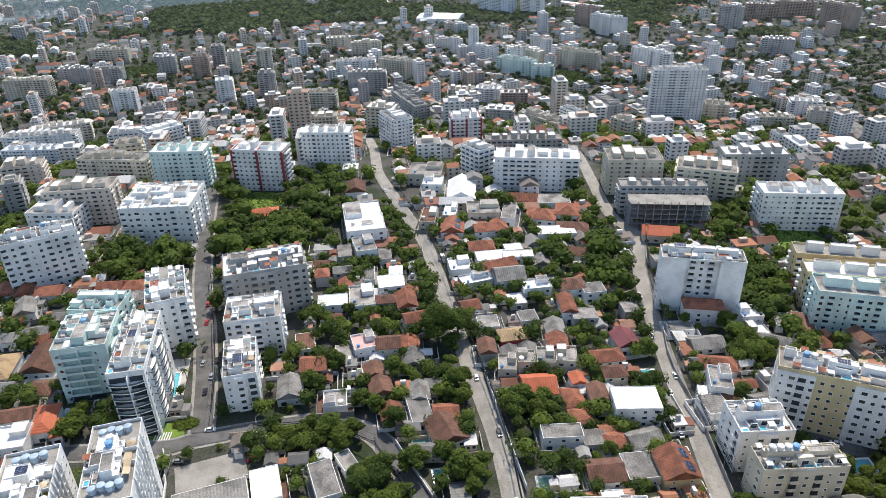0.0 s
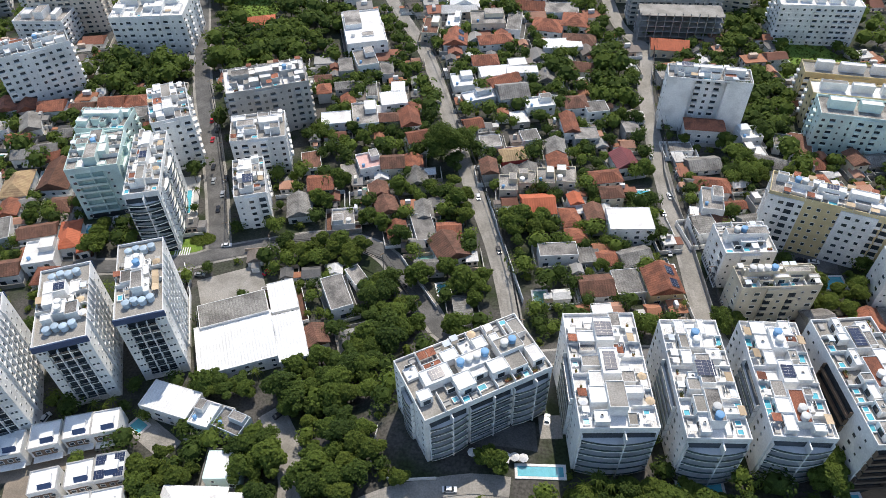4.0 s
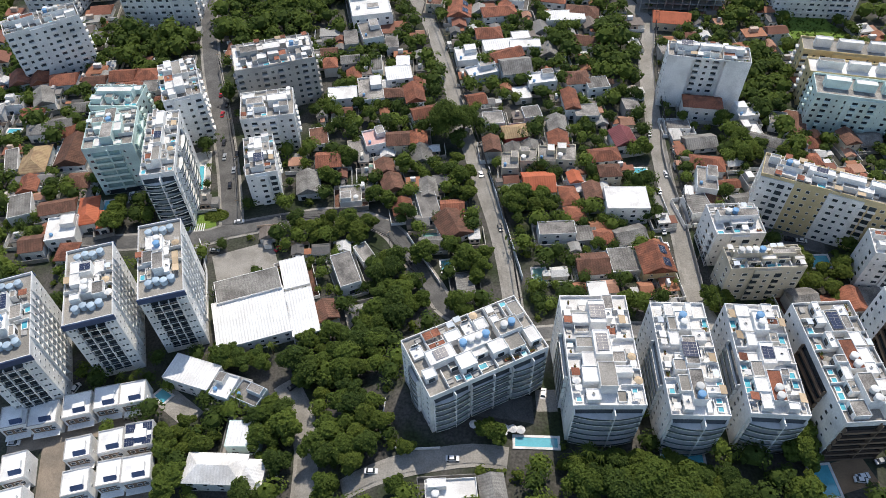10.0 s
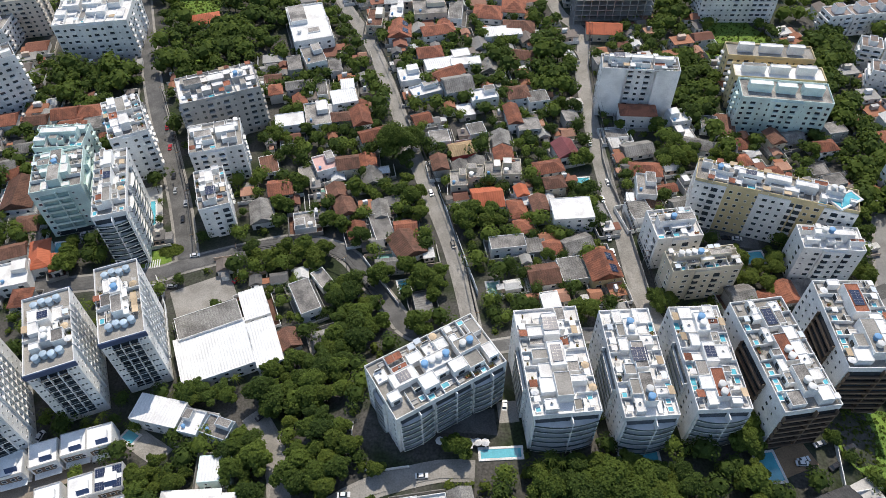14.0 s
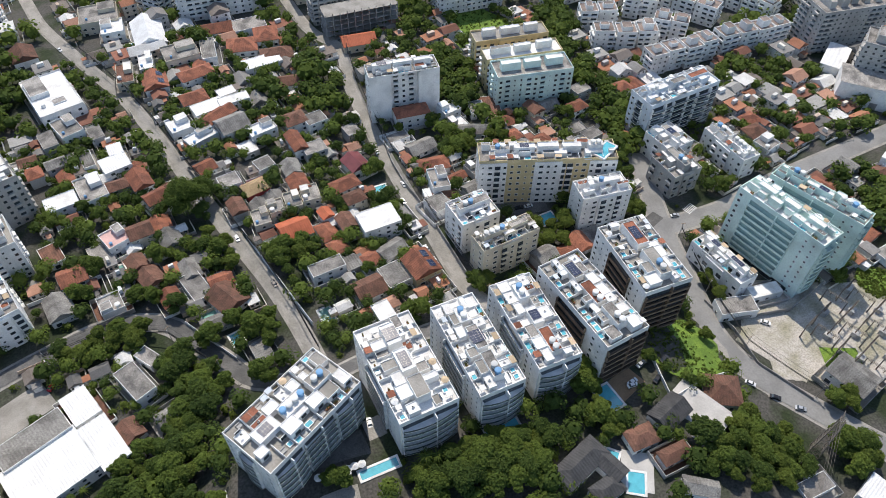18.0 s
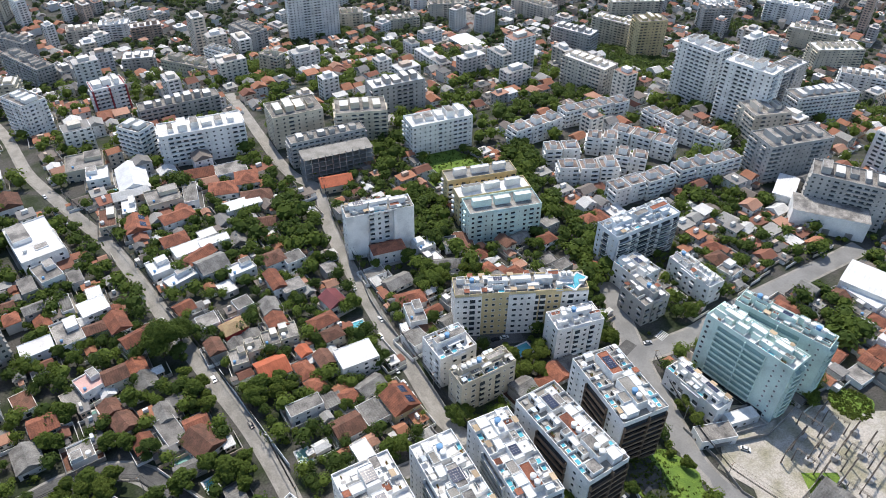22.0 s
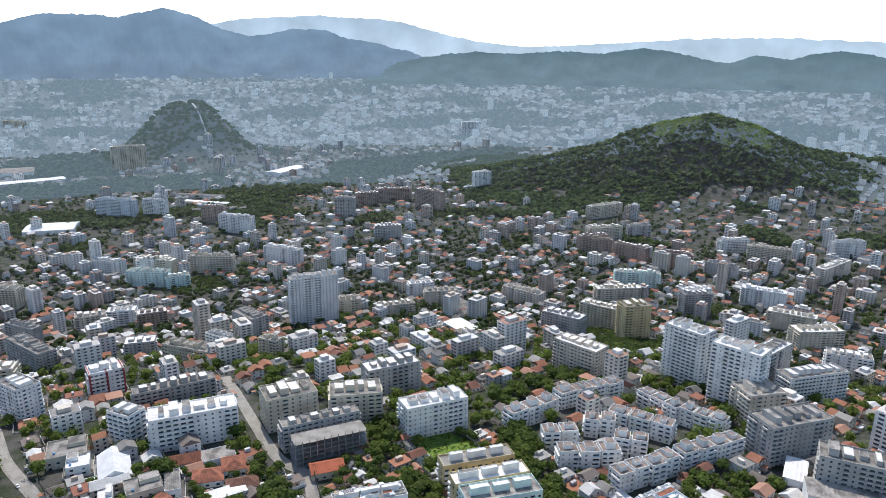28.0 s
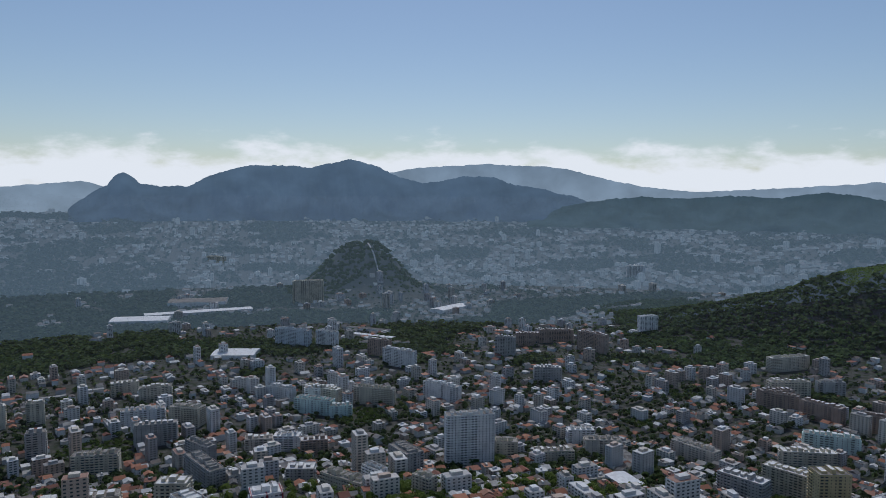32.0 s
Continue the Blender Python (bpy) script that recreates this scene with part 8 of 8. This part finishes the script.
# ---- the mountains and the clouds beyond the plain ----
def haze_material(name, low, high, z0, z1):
    """Far mountain backdrop: emission tinted by height paints the air's haze over a little diffuse rock."""
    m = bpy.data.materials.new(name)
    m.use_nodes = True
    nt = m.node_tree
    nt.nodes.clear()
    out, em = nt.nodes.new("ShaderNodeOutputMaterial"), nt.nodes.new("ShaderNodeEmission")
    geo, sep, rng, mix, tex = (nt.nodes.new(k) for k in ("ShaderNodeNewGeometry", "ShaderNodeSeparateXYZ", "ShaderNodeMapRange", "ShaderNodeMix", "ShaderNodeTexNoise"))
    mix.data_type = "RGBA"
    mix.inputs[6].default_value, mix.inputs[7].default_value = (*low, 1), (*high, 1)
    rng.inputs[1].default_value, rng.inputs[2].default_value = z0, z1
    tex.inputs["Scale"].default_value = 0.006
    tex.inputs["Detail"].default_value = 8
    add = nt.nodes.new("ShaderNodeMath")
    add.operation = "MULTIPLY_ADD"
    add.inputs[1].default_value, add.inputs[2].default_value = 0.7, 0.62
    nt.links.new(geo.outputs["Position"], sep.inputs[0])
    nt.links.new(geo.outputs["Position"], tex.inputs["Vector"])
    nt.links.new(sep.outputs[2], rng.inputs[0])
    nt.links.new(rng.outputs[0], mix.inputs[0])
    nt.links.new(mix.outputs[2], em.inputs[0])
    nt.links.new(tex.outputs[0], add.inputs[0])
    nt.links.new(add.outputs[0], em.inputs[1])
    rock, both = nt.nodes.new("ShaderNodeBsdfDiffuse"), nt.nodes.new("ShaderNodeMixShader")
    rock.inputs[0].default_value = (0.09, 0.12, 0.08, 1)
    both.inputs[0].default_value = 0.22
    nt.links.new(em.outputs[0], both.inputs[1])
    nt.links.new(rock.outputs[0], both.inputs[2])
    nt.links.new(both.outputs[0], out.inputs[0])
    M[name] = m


def ridge(name, radius, depth, crest, foot, mat, label, seed):
    """A range whose crest line is given as azimuth and height in degrees, with spurs running down to the plain."""
    az = [a for a, _ in crest]
    hs = [h for _, h in crest]
    cols, rows = 560, 14
    verts, faces = [], []
    for i in range(cols + 1):
        a = az[0] + (az[-1] - az[0]) * i / cols
        top = float(np.interp(a, az, hs))
        top += 0.1 * noise.noise((a * 0.9, seed, 0)) + 0.08 * noise.noise((a * 3.1, seed, 5)) + 0.05 * noise.noise((a * 8.3, seed, 2))
        for j in range(rows + 1):
            t = j / rows
            r = radius - depth * (1 - t) + depth * 0.35 * noise.noise((a * 0.5, t * 2, seed)) * (1 - t)
            z_top, z_low = 244 + radius * math.tan(radians(top)), 244 + (radius - depth) * math.tan(radians(foot))
            bend = t ** 1.25 + (0.13 * noise.noise((a * 0.7, t * 3, seed + 9)) + 0.09 * noise.noise((a * 2.6, t * 4, seed + 4))) * math.sin(math.pi * t)
            x, y = r * math.sin(radians(a)), r * math.cos(radians(a))
            verts.append((x, y, z_low + (z_top - z_low) * bend))
    for i in range(cols):
        for j in range(rows):
            k = i * (rows + 1) + j
            faces.append((k, k + rows + 1, k + rows + 2, k + 1))
    me = bpy.data.meshes.new(name)
    me.from_pydata(verts, [], faces)
    me.materials.append(M[mat])
    for p in me.polygons:
        p.use_smooth = True
    tagged(new(name, me), label, "mountains", kind="structure")


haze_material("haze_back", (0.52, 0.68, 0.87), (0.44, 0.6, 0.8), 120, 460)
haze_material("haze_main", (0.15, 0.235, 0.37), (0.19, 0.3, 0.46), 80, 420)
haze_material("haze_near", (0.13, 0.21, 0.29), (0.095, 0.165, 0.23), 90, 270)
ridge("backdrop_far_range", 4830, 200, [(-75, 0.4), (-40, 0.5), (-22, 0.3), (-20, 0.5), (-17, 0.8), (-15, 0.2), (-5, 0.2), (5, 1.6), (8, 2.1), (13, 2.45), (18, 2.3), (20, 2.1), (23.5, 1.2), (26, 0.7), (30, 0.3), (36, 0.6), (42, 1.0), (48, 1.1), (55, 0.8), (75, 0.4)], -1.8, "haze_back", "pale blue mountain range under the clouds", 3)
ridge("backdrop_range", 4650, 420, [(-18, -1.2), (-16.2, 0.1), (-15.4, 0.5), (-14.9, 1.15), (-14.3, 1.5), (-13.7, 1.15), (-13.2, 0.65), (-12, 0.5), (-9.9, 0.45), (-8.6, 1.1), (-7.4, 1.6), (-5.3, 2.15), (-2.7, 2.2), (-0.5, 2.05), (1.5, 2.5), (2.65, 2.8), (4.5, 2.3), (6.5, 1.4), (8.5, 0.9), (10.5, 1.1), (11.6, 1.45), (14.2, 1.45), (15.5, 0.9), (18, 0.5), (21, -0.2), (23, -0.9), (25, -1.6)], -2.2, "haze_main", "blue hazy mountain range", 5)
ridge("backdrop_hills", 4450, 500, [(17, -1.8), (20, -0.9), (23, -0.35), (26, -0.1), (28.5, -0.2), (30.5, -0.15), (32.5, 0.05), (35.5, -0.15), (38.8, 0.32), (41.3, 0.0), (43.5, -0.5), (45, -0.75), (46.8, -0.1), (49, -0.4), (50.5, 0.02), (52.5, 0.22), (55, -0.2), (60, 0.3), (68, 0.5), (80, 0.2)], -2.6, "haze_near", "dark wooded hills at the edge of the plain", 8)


def cloud_material():
    m = bpy.data.materials.new("cloud")
    m.use_nodes = True
    nt = m.node_tree
    nt.nodes.clear()
    out, em, clear, mix = (nt.nodes.new(k) for k in ("ShaderNodeOutputMaterial", "ShaderNodeEmission", "ShaderNodeBsdfTransparent", "ShaderNodeMixShader"))
    geo, sep, tex, top, mul, ramp = (nt.nodes.new(k) for k in ("ShaderNodeNewGeometry", "ShaderNodeSeparateXYZ", "ShaderNodeTexNoise", "ShaderNodeMapRange", "ShaderNodeMath", "ShaderNodeMapRange"))
    em.inputs[0].default_value, em.inputs[1].default_value = (0.93, 0.96, 1.0, 1), 1.65
    tex.inputs["Scale"].default_value, tex.inputs["Detail"].default_value, tex.inputs["Roughness"].default_value = 0.0026, 9, 0.58
    flat = nt.nodes.new("ShaderNodeVectorMath")
    flat.operation = "MULTIPLY"
    flat.inputs[1].default_value = (1, 1, 2.6)
    top.inputs[1].default_value, top.inputs[2].default_value = 370, 740
    top.inputs[3].default_value, top.inputs[4].default_value = 0.34, -0.22
    ramp.inputs[1].default_value, ramp.inputs[2].default_value = 0.48, 0.78
    ramp.interpolation_type = "SMOOTHSTEP"
    mul.operation = "ADD"
    nt.links.new(geo.outputs["Position"], flat.inputs[0])
    nt.links.new(flat.outputs[0], tex.inputs["Vector"])
    nt.links.new(geo.outputs["Position"], sep.inputs[0])
    nt.links.new(sep.outputs[2], top.inputs[0])
    nt.links.new(tex.outputs[0], mul.inputs[0])
    nt.links.new(top.outputs[0], mul.inputs[1])
    nt.links.new(mul.outputs[0], ramp.inputs[0])
    nt.links.new(ramp.outputs[0], mix.inputs[0])
    nt.links.new(clear.outputs[0], mix.inputs[1])
    nt.links.new(em.outputs[0], mix.inputs[2])
    nt.links.new(mix.outputs[0], out.inputs[0])
    M["cloud"] = m


cloud_material()
bank = Pieces()
for i in range(60):
    a0, a1 = radians(-85 + i * 175 / 60), radians(-85 + (i + 1) * 175 / 60)
    bank.face([(4870 * math.sin(a0), 4870 * math.cos(a0), 100), (4870 * math.sin(a1), 4870 * math.cos(a1), 100), (4870 * math.sin(a1), 4870 * math.cos(a1), 800), (4870 * math.sin(a0), 4870 * math.cos(a0), 800)])
tagged(new("backdrop_clouds", bank.weld().mesh("backdrop_clouds", "cloud")), "bank of white cloud over the mountains", "clouds", kind="structure")


# ---- haze between town and far plain, imitated by added sheets that scatter a little sunlight ----
def haze_sheet(radius, share):
    m = bpy.data.materials.new("thin_haze")
    m.use_nodes = True
    nt = m.node_tree
    nt.nodes.clear()
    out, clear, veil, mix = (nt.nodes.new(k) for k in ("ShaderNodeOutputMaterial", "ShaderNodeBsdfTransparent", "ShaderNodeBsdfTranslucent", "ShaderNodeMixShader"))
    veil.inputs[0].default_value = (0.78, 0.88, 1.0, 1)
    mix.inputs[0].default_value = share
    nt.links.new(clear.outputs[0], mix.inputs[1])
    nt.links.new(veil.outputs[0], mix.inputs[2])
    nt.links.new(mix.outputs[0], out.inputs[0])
    M["thin_haze"] = m
    p = Pieces()
    n = 72
    for i in range(n):
        a0, a1 = radians(-70 + i * 160 / n), radians(-70 + (i + 1) * 160 / n)
        p.face([(radius * math.sin(a), radius * math.cos(a), z) for a, z in ((a0, -150), (a1, -150), (a1, 238), (a0, 238))])
    tagged(new("backdrop_haze", p.weld().mesh("backdrop_haze", "thin_haze")), "added translucent sheet that stands in for haze over the town", "haze", kind="structure")


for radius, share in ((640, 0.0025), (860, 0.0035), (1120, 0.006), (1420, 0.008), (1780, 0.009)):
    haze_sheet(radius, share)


# ---- one heap of cloud that stands above the hills ----
def heap_cloud(az, z, wide, high):
    a = radians(az)
    centre = Vector((4860 * math.sin(a), 4860 * math.cos(a), z))
    m = bpy.data.materials.new("heap_cloud")
    m.use_nodes = True
    nt = m.node_tree
    nt.nodes.clear()
    out, em, clear, mix = (nt.nodes.new(k) for k in ("ShaderNodeOutputMaterial", "ShaderNodeEmission", "ShaderNodeBsdfTransparent", "ShaderNodeMixShader"))
    geo, away, size, tex, add, ramp = (nt.nodes.new(k) for k in ("ShaderNodeNewGeometry", "ShaderNodeVectorMath", "ShaderNodeVectorMath", "ShaderNodeTexNoise", "ShaderNodeMath", "ShaderNodeMapRange"))
    em.inputs[0].default_value, em.inputs[1].default_value = (0.95, 0.97, 1.0, 1), 1.5
    away.operation, size.operation, add.operation = "SUBTRACT", "LENGTH", "SUBTRACT"
    away.inputs[1].default_value = centre
    flat = nt.nodes.new("ShaderNodeVectorMath")
    flat.operation = "MULTIPLY"
    flat.inputs[1].default_value = (1 / wide, 1 / wide, 1 / high)
    tex.inputs["Scale"].default_value, tex.inputs["Detail"].default_value = 0.011, 9
    ramp.inputs[1].default_value, ramp.inputs[2].default_value, ramp.inputs[4].default_value = 0.3, 1.1, 0.7
    ramp.interpolation_type = "SMOOTHSTEP"
    nt.links.new(geo.outputs["Position"], away.inputs[0])
    nt.links.new(away.outputs[0], flat.inputs[0])
    nt.links.new(flat.outputs[0], size.inputs[0])
    nt.links.new(geo.outputs["Position"], tex.inputs["Vector"])
    twice = nt.nodes.new("ShaderNodeMath")
    twice.operation = "MULTIPLY"
    twice.inputs[1].default_value = 2.6
    nt.links.new(tex.outputs[0], twice.inputs[0])
    nt.links.new(twice.outputs[0], add.inputs[0])
    nt.links.new(size.outputs["Value"], add.inputs[1])
    nt.links.new(add.outputs[0], ramp.inputs[0])
    nt.links.new(ramp.outputs[0], mix.inputs[0])
    nt.links.new(clear.outputs[0], mix.inputs[1])
    nt.links.new(em.outputs[0], mix.inputs[2])
    nt.links.new(mix.outputs[0], out.inputs[0])
    M["heap_cloud"] = m
    side = Vector((math.cos(a), -math.sin(a), 0)) * wide * 1.6
    up = Vector((0, 0, high * 1.6))
    p = Pieces().face([centre - side - up, centre + side - up, centre + side + up, centre - side + up])
    tagged(new("backdrop_heap_cloud", p.mesh("backdrop_heap_cloud", "heap_cloud")), "small white heap of cloud above the hills", "clouds", kind="structure")


heap_cloud(46.6, 690, 200, 190)
